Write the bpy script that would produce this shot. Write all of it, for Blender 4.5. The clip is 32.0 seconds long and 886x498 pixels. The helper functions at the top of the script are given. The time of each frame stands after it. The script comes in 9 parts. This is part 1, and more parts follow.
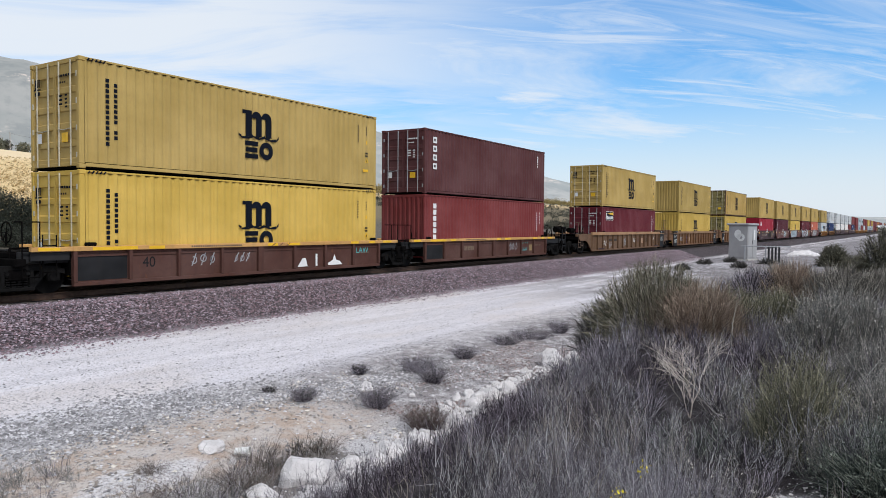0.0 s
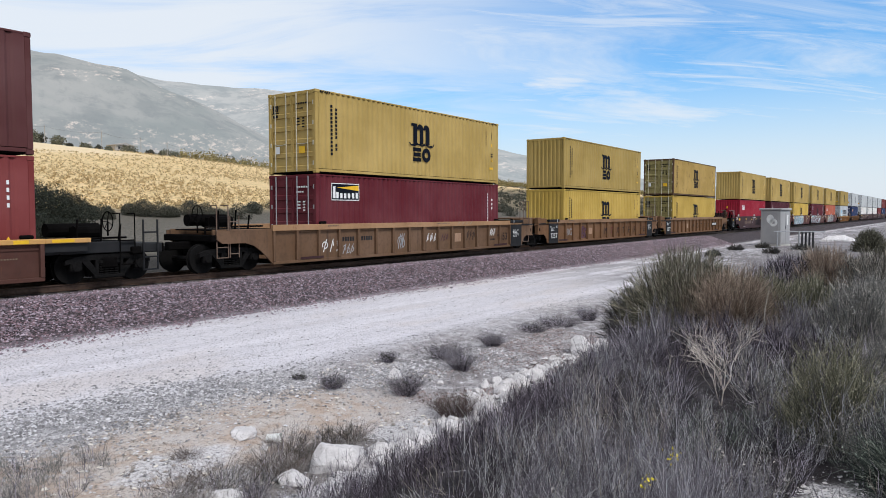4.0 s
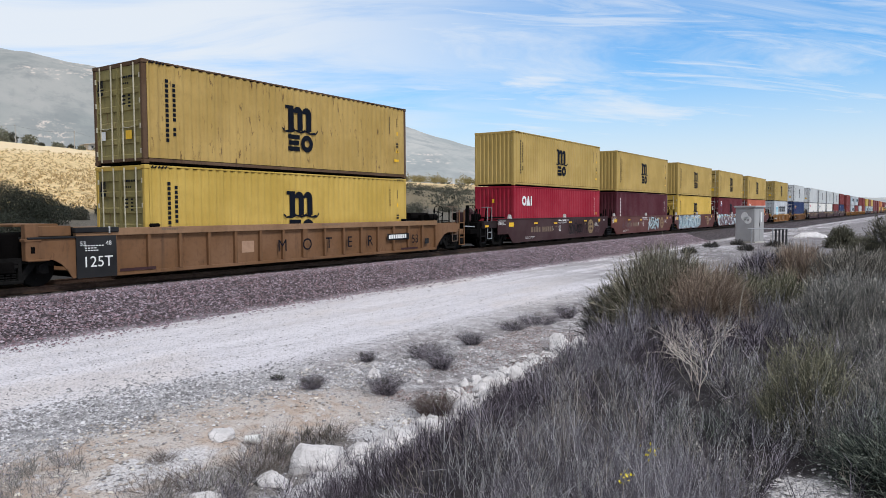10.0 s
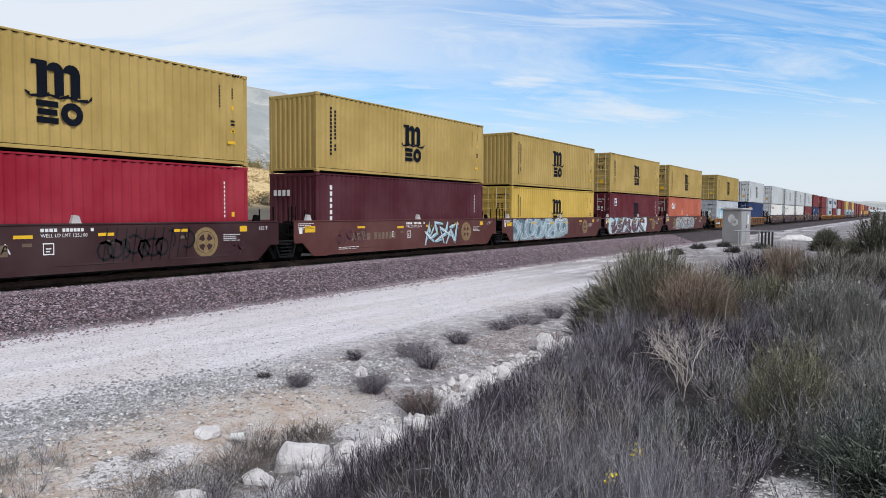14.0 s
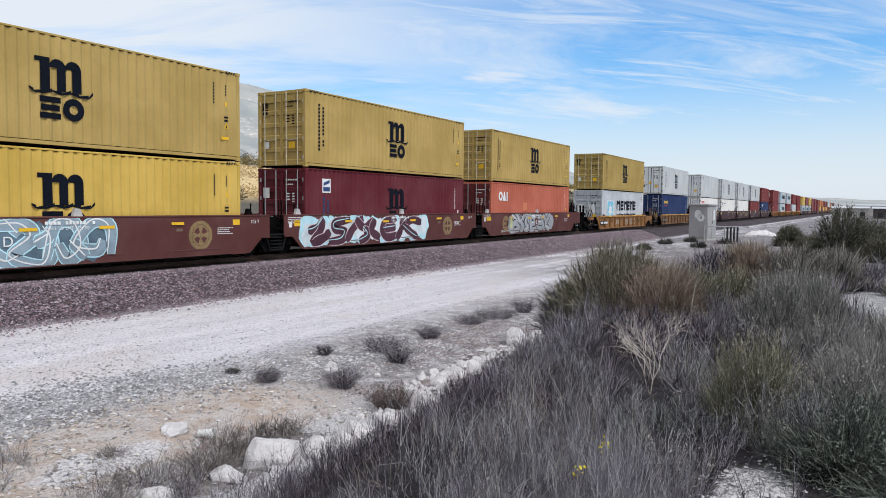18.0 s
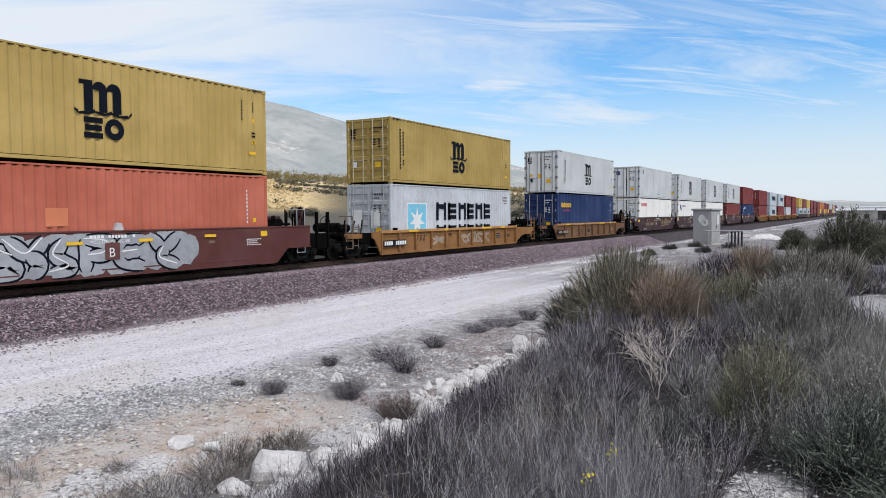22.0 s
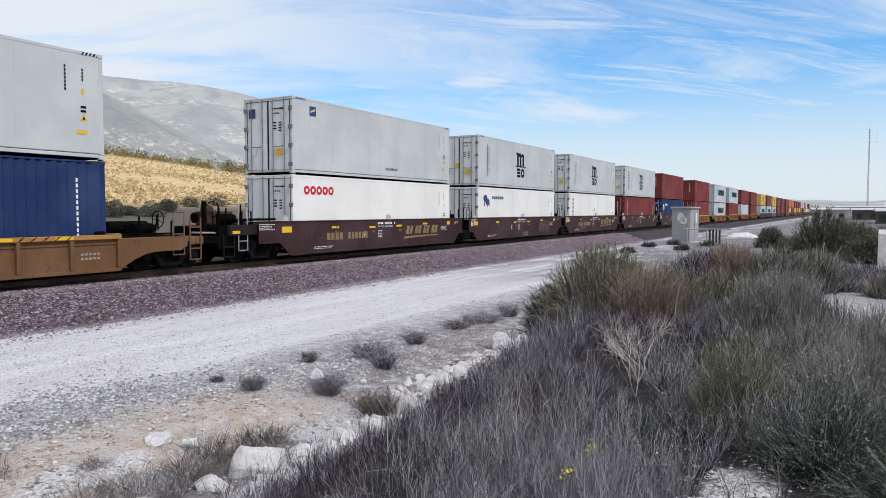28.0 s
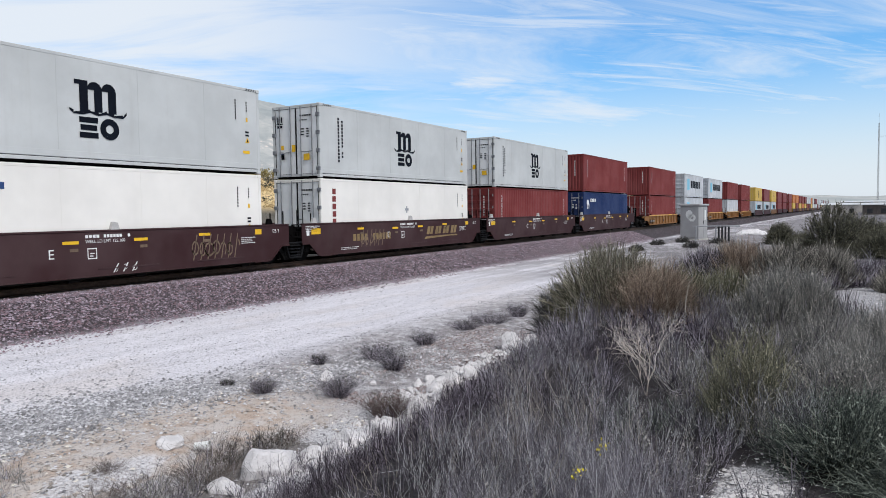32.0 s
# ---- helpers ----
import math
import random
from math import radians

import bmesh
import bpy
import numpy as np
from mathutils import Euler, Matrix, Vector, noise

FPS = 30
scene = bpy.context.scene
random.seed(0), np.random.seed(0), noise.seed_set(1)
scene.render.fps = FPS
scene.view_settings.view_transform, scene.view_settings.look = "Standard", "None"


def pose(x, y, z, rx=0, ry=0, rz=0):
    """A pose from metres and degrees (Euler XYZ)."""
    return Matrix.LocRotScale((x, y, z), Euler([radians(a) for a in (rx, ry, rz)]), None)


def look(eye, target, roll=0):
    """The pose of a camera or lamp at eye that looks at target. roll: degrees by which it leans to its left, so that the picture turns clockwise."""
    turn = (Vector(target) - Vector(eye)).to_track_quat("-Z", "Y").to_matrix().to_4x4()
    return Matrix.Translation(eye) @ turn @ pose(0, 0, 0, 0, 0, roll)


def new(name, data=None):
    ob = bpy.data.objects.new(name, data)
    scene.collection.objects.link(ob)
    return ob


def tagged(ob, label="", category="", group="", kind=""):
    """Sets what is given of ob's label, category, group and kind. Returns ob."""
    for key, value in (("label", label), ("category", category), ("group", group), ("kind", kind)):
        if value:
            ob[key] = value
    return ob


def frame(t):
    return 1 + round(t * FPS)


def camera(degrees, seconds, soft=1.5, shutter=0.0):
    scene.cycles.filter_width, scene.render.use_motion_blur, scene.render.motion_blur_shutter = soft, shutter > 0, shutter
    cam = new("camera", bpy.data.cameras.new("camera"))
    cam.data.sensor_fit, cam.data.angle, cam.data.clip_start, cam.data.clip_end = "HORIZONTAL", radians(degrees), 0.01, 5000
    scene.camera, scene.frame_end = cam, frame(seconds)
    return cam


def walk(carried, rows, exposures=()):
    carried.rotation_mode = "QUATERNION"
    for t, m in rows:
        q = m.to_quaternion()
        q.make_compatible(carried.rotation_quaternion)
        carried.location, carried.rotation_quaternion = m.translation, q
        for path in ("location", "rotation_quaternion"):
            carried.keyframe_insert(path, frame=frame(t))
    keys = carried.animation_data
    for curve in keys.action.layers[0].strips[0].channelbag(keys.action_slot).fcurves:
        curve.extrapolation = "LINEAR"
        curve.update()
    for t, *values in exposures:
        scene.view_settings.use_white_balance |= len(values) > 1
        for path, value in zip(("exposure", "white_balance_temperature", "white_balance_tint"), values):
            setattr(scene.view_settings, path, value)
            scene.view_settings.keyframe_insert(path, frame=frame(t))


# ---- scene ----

EYE = (0.0, 0.0, 1.83)
LENS = 63.74
# seconds, heading to the left of the track, tilt, lean, in degrees
AIM = [
    (0, 33.37, -1.92, 0.50), (0.5, 33.71, -1.96, 0.43), (1, 33.86, -2.06, 0.00), (1.5, 33.84, -2.19, -0.33), (2, 33.75, -2.37, -0.29),
    (2.5, 33.88, -2.60, 0.00), (3, 34.46, -2.77, 0.17), (3.5, 35.13, -2.72, 0.06), (5.5, 36.12, -3.40, -0.10), (6, 35.66, -3.38, 0.17),
    (6.5, 35.04, -3.15, 0.38), (7, 34.61, -2.95, 0.43), (7.5, 34.36, -2.88, 0.41), (8, 34.09, -2.94, 0.30), (8.5, 33.86, -3.07, 0.27),
    (9, 33.75, -3.21, 0.17), (9.5, 33.80, -3.20, -0.07), (10, 33.84, -3.00, -0.28), (10.5, 33.77, -2.66, -0.53), (11, 33.66, -2.42, -0.60),
    (11.5, 33.54, -2.45, -0.48), (12, 33.34, -2.74, -0.24), (12.5, 33.11, -2.92, -0.00), (13, 32.98, -2.97, 0.02), (13.5, 32.90, -3.05, 0.12),
    (14, 32.91, -3.08, 0.35), (14.5, 32.89, -3.09, 0.41), (16.5, 31.87, -2.80, 0.89), (17, 31.20, -3.09, 0.90), (17.5, 30.74, -3.30, 0.72),
    (18, 30.54, -3.49, 0.59), (18.5, 30.46, -3.73, 0.48), (19, 30.45, -3.97, 0.39), (19.5, 30.48, -4.08, 0.27), (20, 30.38, -4.03, 0.19),
    (20.5, 30.20, -3.87, 0.09), (21, 30.18, -3.50, -0.12), (21.5, 30.46, -3.05, -0.23), (22, 30.86, -2.78, -0.35), (22.5, 30.87, -2.80, -0.43),
    (23, 30.50, -3.06, -0.51), (23.5, 29.97, -3.43, -0.59), (24, 29.68, -3.53, -0.61), (24.5, 29.68, -3.27, -0.58), (25, 29.83, -2.89, -0.49),
    (25.5, 29.96, -2.61, -0.33), (27.5, 29.27, -2.91, 0.01), (28, 29.32, -3.07, 0.06), (28.5, 29.44, -3.20, 0.03), (29, 29.57, -3.30, -0.10),
    (29.5, 29.62, -3.34, -0.17), (30, 29.64, -3.35, -0.11), (30.5, 29.63, -3.28, -0.04), (31, 29.63, -3.22, -0.13), (31.5, 29.70, -3.15, -0.32),
    (32, 29.97, -3.01, -0.74),
]


def aim(heading, tilt, lean):
    h, p = radians(heading), radians(tilt)
    way = Vector((math.cos(h) * math.cos(p), math.sin(h) * math.cos(p), math.sin(p)))
    return look(EYE, Vector(EYE) + way * 50, lean)


cam = camera(LENS, 32.0, soft=0.9)
walk(cam, [(t, aim(h, p, l)) for t, h, p, l in AIM], exposures=[(0.0, 0.0), (32.0, 0.0)])

# ---------------------------------------------------------------- nodes


class Net:
    """Short hand for building node trees."""

    def __init__(self, tree):
        self.tree = tree
        tree.nodes.clear()

    def add(self, kind):
        return self.tree.nodes.new(kind)

    def link(self, a, b):
        self.tree.links.new(a, b)

    def math(self, op, a, b=None, clamp=False):
        n = self.add("ShaderNodeMath")
        n.operation, n.use_clamp = op, clamp
        for i, q in enumerate((a, b)):
            if q is None:
                continue
            if isinstance(q, (int, float)):
                n.inputs[i].default_value = q
            else:
                self.link(q, n.inputs[i])
        return n.outputs[0]

    def mix(self, fac, a, b, blend="MIX"):
        n = self.add("ShaderNodeMix")
        n.data_type, n.blend_type = "RGBA", blend
        for i, q in ((0, fac), (6, a), (7, b)):
            if isinstance(q, (int, float)):
                n.inputs[i].default_value = q
            elif isinstance(q, tuple):
                n.inputs[i].default_value = (*q[:3], 1.0)
            else:
                self.link(q, n.inputs[i])
        return n.outputs[2]

    def ramp(self, fac, lo, hi):
        n = self.add("ShaderNodeMapRange")
        n.clamp, n.interpolation_type = True, "SMOOTHSTEP"
        n.inputs[1].default_value, n.inputs[2].default_value = lo, hi
        self.link(fac, n.inputs[0])
        return n.outputs[0]

    def noise(self, vec, scale, detail=4.0, rough=0.55, stretch=None, distortion=0.0):
        if stretch:
            mp = self.add("ShaderNodeMapping")
            mp.inputs["Scale"].default_value = stretch
            self.link(vec, mp.inputs["Vector"])
            vec = mp.outputs[0]
        n = self.add("ShaderNodeTexNoise")
        n.inputs["Scale"].default_value, n.inputs["Detail"].default_value = scale, detail
        n.inputs["Roughness"].default_value, n.inputs["Distortion"].default_value = rough, distortion
        self.link(vec, n.inputs["Vector"])
        return n.outputs[0]

    def voronoi(self, vec, scale, feature="F1", out="Distance"):
        n = self.add("ShaderNodeTexVoronoi")
        n.feature = feature
        n.inputs["Scale"].default_value = scale
        self.link(vec, n.inputs["Vector"])
        return n.outputs[out]

    def bump(self, height, strength, distance):
        n = self.add("ShaderNodeBump")
        n.inputs["Strength"].default_value, n.inputs["Distance"].default_value = strength, distance
        self.link(height, n.inputs["Height"])
        return n.outputs[0]

    def surface(self, color, rough, metal=0.0, normal=None, spec=0.3):
        s = self.add("ShaderNodeBsdfPrincipled")
        for key, val in (("Base Color", color), ("Roughness", rough), ("Metallic", metal), ("Specular IOR Level", spec)):
            if isinstance(val, tuple):
                s.inputs[key].default_value = (*val[:3], 1.0)
            elif isinstance(val, (int, float)):
                s.inputs[key].default_value = val
            else:
                self.link(val, s.inputs[key])
        if normal is not None:
            self.link(normal, s.inputs["Normal"])
        out = self.add("ShaderNodeOutputMaterial")
        self.link(s.outputs[0], out.inputs[0])
        return s


def material(name):
    m = bpy.data.materials.new(name)
    m.use_nodes = True
    return m, Net(m.node_tree)


# ---------------------------------------------------------------- sky and sun
SUN_HEADING, SUN_HEIGHT = radians(-106), radians(50)
world = bpy.data.worlds.new("sky")
scene.world = world
world.use_nodes = True
n = Net(world.node_tree)
sky = n.add("ShaderNodeTexSky")
sky.sky_type, sky.sun_disc = "NISHITA", False
sky.sun_elevation, sky.sun_rotation = SUN_HEIGHT, math.pi / 2 - SUN_HEADING
sky.air_density, sky.dust_density, sky.ozone_density = 1.0, 1.5, 1.5
co = n.add("ShaderNodeTexCoord").outputs["Generated"]
sep = n.add("ShaderNodeSeparateXYZ")
n.link(co, sep.inputs[0])
up = n.math("MAXIMUM", sep.outputs[2], 0.0)
lift = n.math("ADD", up, 0.14)
flat = n.add("ShaderNodeCombineXYZ")
n.link(n.math("DIVIDE", sep.outputs[0], lift), flat.inputs[0])
n.link(n.math("DIVIDE", sep.outputs[1], lift), flat.inputs[1])
turn = n.add("ShaderNodeMapping")
turn.inputs["Rotation"].default_value = (0, 0, radians(50))
n.link(flat.outputs[0], turn.inputs["Vector"])
wisps = n.noise(turn.outputs[0], 1.0, 8.0, 0.62, (0.55, 1.7, 1.0), 0.9)
veil = n.noise(turn.outputs[0], 0.35, 3.0, 0.5)
fleck = n.noise(turn.outputs[0], 2.6, 8.0, 0.66, (0.45, 1.9, 1.0), 0.9)
feather = n.math("MULTIPLY", n.ramp(fleck, 0.43, 0.68), n.ramp(veil, 0.30, 0.56))
streak = n.math("MAXIMUM", n.math("MULTIPLY", n.ramp(wisps, 0.38, 0.70), n.ramp(veil, 0.25, 0.55)), n.math("MULTIPLY", feather, 0.75))
# the veil is thick over the hills and opens towards the far end of the track
side = n.ramp(n.math("SUBTRACT", sep.outputs[1], n.math("MULTIPLY", sep.outputs[0], 0.30)), -0.10, 0.62)
cover = n.math("MAXIMUM", n.math("MULTIPLY", streak, 0.9), n.math("MULTIPLY", side, n.ramp(wisps, 0.16, 0.56)))
low = n.ramp(n.math("SUBTRACT", 0.26, up), 0.04, 0.24)
cover = n.math("MAXIMUM", cover, n.math("MULTIPLY", low, 0.92))
# one small bright cloud low over the track
heading = n.math("ARCTAN2", sep.outputs[1], sep.outputs[0])
du = n.math("MULTIPLY", n.math("SUBTRACT", heading, 0.47), 19.0)
dv = n.math("MULTIPLY", n.math("SUBTRACT", sep.outputs[2], 0.174), 75.0)
puff = n.math("ADD", n.math("MULTIPLY", du, du), n.math("MULTIPLY", dv, dv))
puff = n.math("ADD", puff, n.math("MULTIPLY", n.math("SUBTRACT", fleck, 0.5), 5.0))
cover = n.math("MAXIMUM", cover, n.math("MULTIPLY", n.ramp(n.math("SUBTRACT", 1.5, puff), 0.0, 1.8), 0.9), clamp=True)
# overhead the cloud closes and shows its grey underside
roof = n.ramp(up, 0.36, 0.62)
cover = n.math("MAXIMUM", cover, n.math("MULTIPLY", roof, 0.92), clamp=True)
rear = n.ramp(n.math("ADD", n.math("MULTIPLY", sep.outputs[0], -0.55), n.math("MULTIPLY", sep.outputs[1], -0.83)), 0.05, 0.45)
cover = n.math("MAXIMUM", cover, n.math("MULTIPLY", rear, 0.9), clamp=True)
grey = n.mix(roof, (5.95, 6.35, 6.85), (4.0, 4.12, 4.3))
blue = n.mix(1.0, sky.outputs[0], (0.60, 1.10, 1.46), "MULTIPLY")
clouds = n.mix(n.math("MULTIPLY", cover, 0.95), blue, grey)
back = n.add("ShaderNodeBackground")
back.inputs["Strength"].default_value = 0.135
n.link(clouds, back.inputs["Color"])
n.link(back.outputs[0], n.add("ShaderNodeOutputWorld").inputs[0])

sun = new("sun", bpy.data.lights.new("sun", "SUN"))
sun.data.energy, sun.data.angle, sun.data.color = 2.3, radians(12), (1.0, 0.975, 0.955)
sun.matrix_world = look((math.cos(SUN_HEADING) * 50, math.sin(SUN_HEADING) * 50, math.tan(SUN_HEIGHT) * 50), (0, 0, 0))

# ---------------------------------------------------------------- materials


def paint(name, color, rough=0.5, wear=0.35, dirt=(0.10, 0.075, 0.05), rust=(0.16, 0.06, 0.03), rusty=0.0, fade=0.09):
    """Weathered paint on steel: faded patches, dirt that runs down in streaks, specks of rust."""
    m, n = material(name)
    co = n.add("ShaderNodeTexCoord").outputs["Object"]
    big = n.noise(co, 0.55, 3.0)
    fine = n.noise(co, 9.0, 5.0, 0.6)
    streak = n.noise(co, 1.0, 5.0, 0.6, (3.2, 3.2, 0.28))
    pale = tuple(min(1.0, c * (1 + fade) + 0.02) for c in color)
    deep = tuple(c * (1 - fade) for c in color)
    base = n.mix(n.ramp(big, 0.3, 0.7), deep, pale)
    base = n.mix(n.math("MULTIPLY", n.ramp(streak, 0.52, 0.85), wear), base, dirt)
    base = n.mix(n.math("MULTIPLY", n.ramp(fine, 0.45, 0.8), wear * 0.35), base, dirt)
    smudge = n.noise(co, 1.7, 6.0, 0.68, (1.0, 1.0, 0.8), 0.4)
    base = n.mix(n.math("MULTIPLY", n.ramp(smudge, 0.50, 0.78), min(1.0, wear * 0.55)), base, tuple(q * 0.6 + c * 0.25 for q, c in zip(dirt, color)))
    if rusty:
        spots = n.ramp(n.noise(co, 1.0, 7.0, 0.72, (7.0, 7.0, 1.6)), 0.575, 0.64)
        spots = n.math("MULTIPLY", spots, n.ramp(n.noise(co, 0.9, 3.0), 0.40, 0.58))
        base = n.mix(n.math("MULTIPLY", spots, rusty, clamp=True), base, rust)
    r = n.math("ADD", rough, n.math("MULTIPLY", fine, 0.2))
    n.surface(base, r, 0.0, n.bump(fine, 0.12, 0.004), 0.16)
    return m


def plain(name, color, rough=0.6, metal=0.0, grain=14.0, vary=0.25, bump=0.15, spec=0.15):
    m, n = material(name)
    co = n.add("ShaderNodeTexCoord").outputs["Object"]
    a = n.noise(co, grain, 5.0, 0.6)
    b = n.noise(co, grain * 0.12, 3.0)
    both = n.math("MULTIPLY", n.math("ADD", a, b), 0.5)
    base = n.mix(n.ramp(both, 0.3, 0.7), tuple(c * (1 - vary) for c in color), tuple(min(1, c * (1 + vary)) for c in color))
    n.surface(base, rough, metal, n.bump(a, bump, 0.006), spec)
    return m


M = {}
M["mustard"] = paint("mustard paint", (0.450, 0.309, 0.095), 0.5, 0.20)
M["bright"] = paint("bright yellow paint", (0.600, 0.396, 0.080), 0.45, 0.16)
M["rusty yellow"] = paint("rust streaked yellow paint", (0.43, 0.285, 0.085), 0.55, 0.32, rust=(0.085, 0.045, 0.025), rusty=0.9)
M["rust frame"] = paint("rust brown frame paint", (0.105, 0.060, 0.034), 0.7, 0.9, (0.030, 0.020, 0.016), (0.05, 0.02, 0.012), rusty=1.0)
# doors are dirty, and the shade on the container ends is in their paint
M["worn doors"] = paint("dirty olive yellow door paint", (0.27, 0.225, 0.085), 0.65, 0.9, (0.10, 0.085, 0.06), rusty=0.6)
M["red doors"] = paint("dark red door paint", (0.15, 0.028, 0.028), 0.55, 0.4, (0.06, 0.03, 0.03))
M["fresh patch"] = paint("fresh orange paint patch", (0.62, 0.20, 0.10), 0.5, 0.05)
M["old mustard"] = paint("dull mustard paint", (0.395, 0.274, 0.080), 0.5, 0.22)
M["old bright"] = paint("dull yellow paint", (0.505, 0.338, 0.072), 0.5, 0.2)
M["plum"] = paint("plum brown paint", (0.095, 0.030, 0.030), 0.5, 0.15)
M["oxide"] = paint("oxide red paint", (0.185, 0.033, 0.032), 0.5, 0.15, (0.08, 0.04, 0.03))
M["maroon"] = paint("maroon paint", (0.119, 0.0141, 0.0216), 0.5, 0.12, (0.07, 0.03, 0.028))
M["wine"] = paint("dark wine red paint", (0.078, 0.013, 0.021), 0.5, 0.12, (0.05, 0.03, 0.028))
M["crimson"] = paint("crimson paint", (0.30, 0.011, 0.029), 0.5, 0.08, (0.09, 0.03, 0.03))
M["salmon"] = paint("faded orange red paint", (0.47, 0.125, 0.075), 0.6, 0.15)
M["navy"] = paint("navy blue paint", (0.012, 0.030, 0.105), 0.45, 0.1)
M["grey"] = paint("pale grey paint with brown runs", (0.52, 0.54, 0.57), 0.5, 0.55, (0.22, 0.19, 0.17), rusty=0.3)
M["white"] = paint("white reefer skin", (0.535, 0.545, 0.54), 0.4, 0.22, (0.36, 0.34, 0.31), fade=0.06)
M["cream"] = paint("clean white paint", (0.82, 0.785, 0.735), 0.35, 0.05, (0.5, 0.47, 0.42), fade=0.04)
# brighter than the side skin: extra light for the shaded ends is in the colour
M["door white"] = paint("white reefer door skin", (0.80, 0.80, 0.80), 0.4, 0.15, (0.45, 0.42, 0.38), fade=0.04)
M["orange"] = paint("orange paint", (0.50, 0.17, 0.05), 0.55, 0.2)
M["car maroon"] = paint("brown maroon car paint", (0.044, 0.0165, 0.0185), 0.6, 0.5, (0.05, 0.035, 0.03))
M["end maroon"] = paint("greasy dark maroon paint", (0.020, 0.010, 0.011), 0.75, 0.6, (0.012, 0.010, 0.010))
M["car red"] = paint("red brown car paint", (0.105, 0.034, 0.030), 0.6, 0.3, (0.06, 0.04, 0.03))
M["car tan"] = paint("weathered tan yellow car paint", (0.168, 0.083, 0.038), 0.65, 0.8, (0.070, 0.041, 0.028), (0.10, 0.045, 0.025), rusty=0.8)
M["car yellow"] = paint("weathered yellow car paint", (0.265, 0.124, 0.040), 0.6, 1.0, (0.075, 0.045, 0.032), (0.12, 0.05, 0.03), rusty=1.0)
M["car brown"] = paint("weathered dark brown car paint", (0.145, 0.080, 0.044), 0.65, 0.9, (0.050, 0.032, 0.026), (0.08, 0.04, 0.025), rusty=0.6)
M["car rust"] = paint("rust brown car panel", (0.085, 0.035, 0.026), 0.7, 0.6, (0.04, 0.03, 0.028), rusty=0.6)
M["tan chord"] = paint("worn tan top chord", (0.25, 0.142, 0.076), 0.65, 0.7, (0.10, 0.06, 0.04), rusty=0.5)
M["pale chord"] = paint("pale tan top chord", (0.36, 0.205, 0.105), 0.65, 0.6, (0.16, 0.10, 0.06), rusty=0.5)
M["chord"] = paint("faded yellow top chord", (0.55, 0.30, 0.10), 0.6, 0.5, (0.20, 0.13, 0.09), rusty=0.5)
M["amber chord"] = paint("worn amber top chord", (0.42, 0.205, 0.062), 0.6, 0.7, (0.15, 0.085, 0.05), rusty=0.6)
M["black panel"] = paint("grimy black panel", (0.0105, 0.0108, 0.0125), 0.75, 0.3, (0.026, 0.022, 0.021))
# greasy and near black: the shade under the cars is part of these tones
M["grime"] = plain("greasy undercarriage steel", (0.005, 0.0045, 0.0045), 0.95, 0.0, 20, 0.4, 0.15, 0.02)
M["wheel"] = plain("worn shade dark wheel steel", (0.006, 0.0055, 0.0055), 0.9, 0.0, 25, 0.3)
M["galvanised"] = plain("galvanised steel", (0.36, 0.37, 0.39), 0.5, 0.3, 18, 0.15)
M["black ink"] = plain("near black lettering paint", (0.0065, 0.0085, 0.0145), 0.6, 0.0, 8, 0.3, 0.02, 0.06)
M["white ink"] = plain("white lettering paint", (0.76, 0.76, 0.75), 0.5, 0.0, 10, 0.08, 0.02)
M["yellow ink"] = plain("yellow reflective sticker", (0.78, 0.46, 0.03), 0.4, 0.0, 10, 0.1, 0.02)
M["gold ink"] = plain("tarnished gold paint", (0.24, 0.165, 0.08), 0.5, 0.0, 9, 0.3, 0.02)
M["faint ink"] = plain("worn lettering paint", (0.17, 0.12, 0.085), 0.6, 0.0, 9, 0.3, 0.02)
M["red ink"] = plain("red lettering paint", (0.55, 0.02, 0.05), 0.45, 0.0, 9, 0.1, 0.02)
M["sky ink"] = plain("light blue sign paint", (0.20, 0.52, 0.68), 0.45, 0.0, 6, 0.12, 0.02)
M["blue ink"] = plain("blue lettering paint", (0.03, 0.06, 0.16), 0.45, 0.0, 9, 0.2, 0.02)
M["teal ink"] = plain("teal spray paint", (0.10, 0.42, 0.42), 0.5, 0.0, 6, 0.2, 0.02)
M["silver ink"] = plain("silver grey spray paint", (0.33, 0.34, 0.36), 0.4, 0.0, 5, 0.2, 0.02)
M["ice ink"] = plain("pale blue spray paint", (0.33, 0.52, 0.60), 0.4, 0.0, 5, 0.25, 0.02)
M["plum ink"] = plain("dark purple spray paint", (0.075, 0.030, 0.045), 0.4, 0.0, 5, 0.3, 0.02)
M["lime ink"] = plain("pale lime spray paint", (0.50, 0.52, 0.28), 0.4, 0.0, 5, 0.15, 0.02)
M["mist ink"] = plain("pale steel blue spray paint", (0.24, 0.31, 0.36), 0.4, 0.0, 3, 0.3, 0.02)
M["slate ink"] = plain("slate blue spray paint", (0.10, 0.15, 0.19), 0.4, 0.0, 3, 0.4, 0.02)
M["pale ice ink"] = plain("pale sky blue spray paint", (0.45, 0.68, 0.74), 0.4, 0.0, 3, 0.2, 0.02)
M["pale pink ink"] = plain("pale pink spray paint", (0.62, 0.50, 0.52), 0.5, 0.0, 6, 0.15, 0.02)
M["soft white ink"] = plain("thin white spray paint over blue", (0.60, 0.67, 0.70), 0.5, 0.0, 2, 0.25, 0.02)
M["step steel"] = plain("dark grey step steel", (0.010, 0.010, 0.011), 0.7, 0.1)
M["pale guide"] = plain("worn white guide paint", (0.48, 0.46, 0.45), 0.7)
M["tan patch"] = plain("pale tan paint patch", (0.36, 0.225, 0.15), 0.6, 0.0, 6, 0.2)
M["rubber"] = plain("black rubber gasket", (0.012, 0.012, 0.013), 0.8)
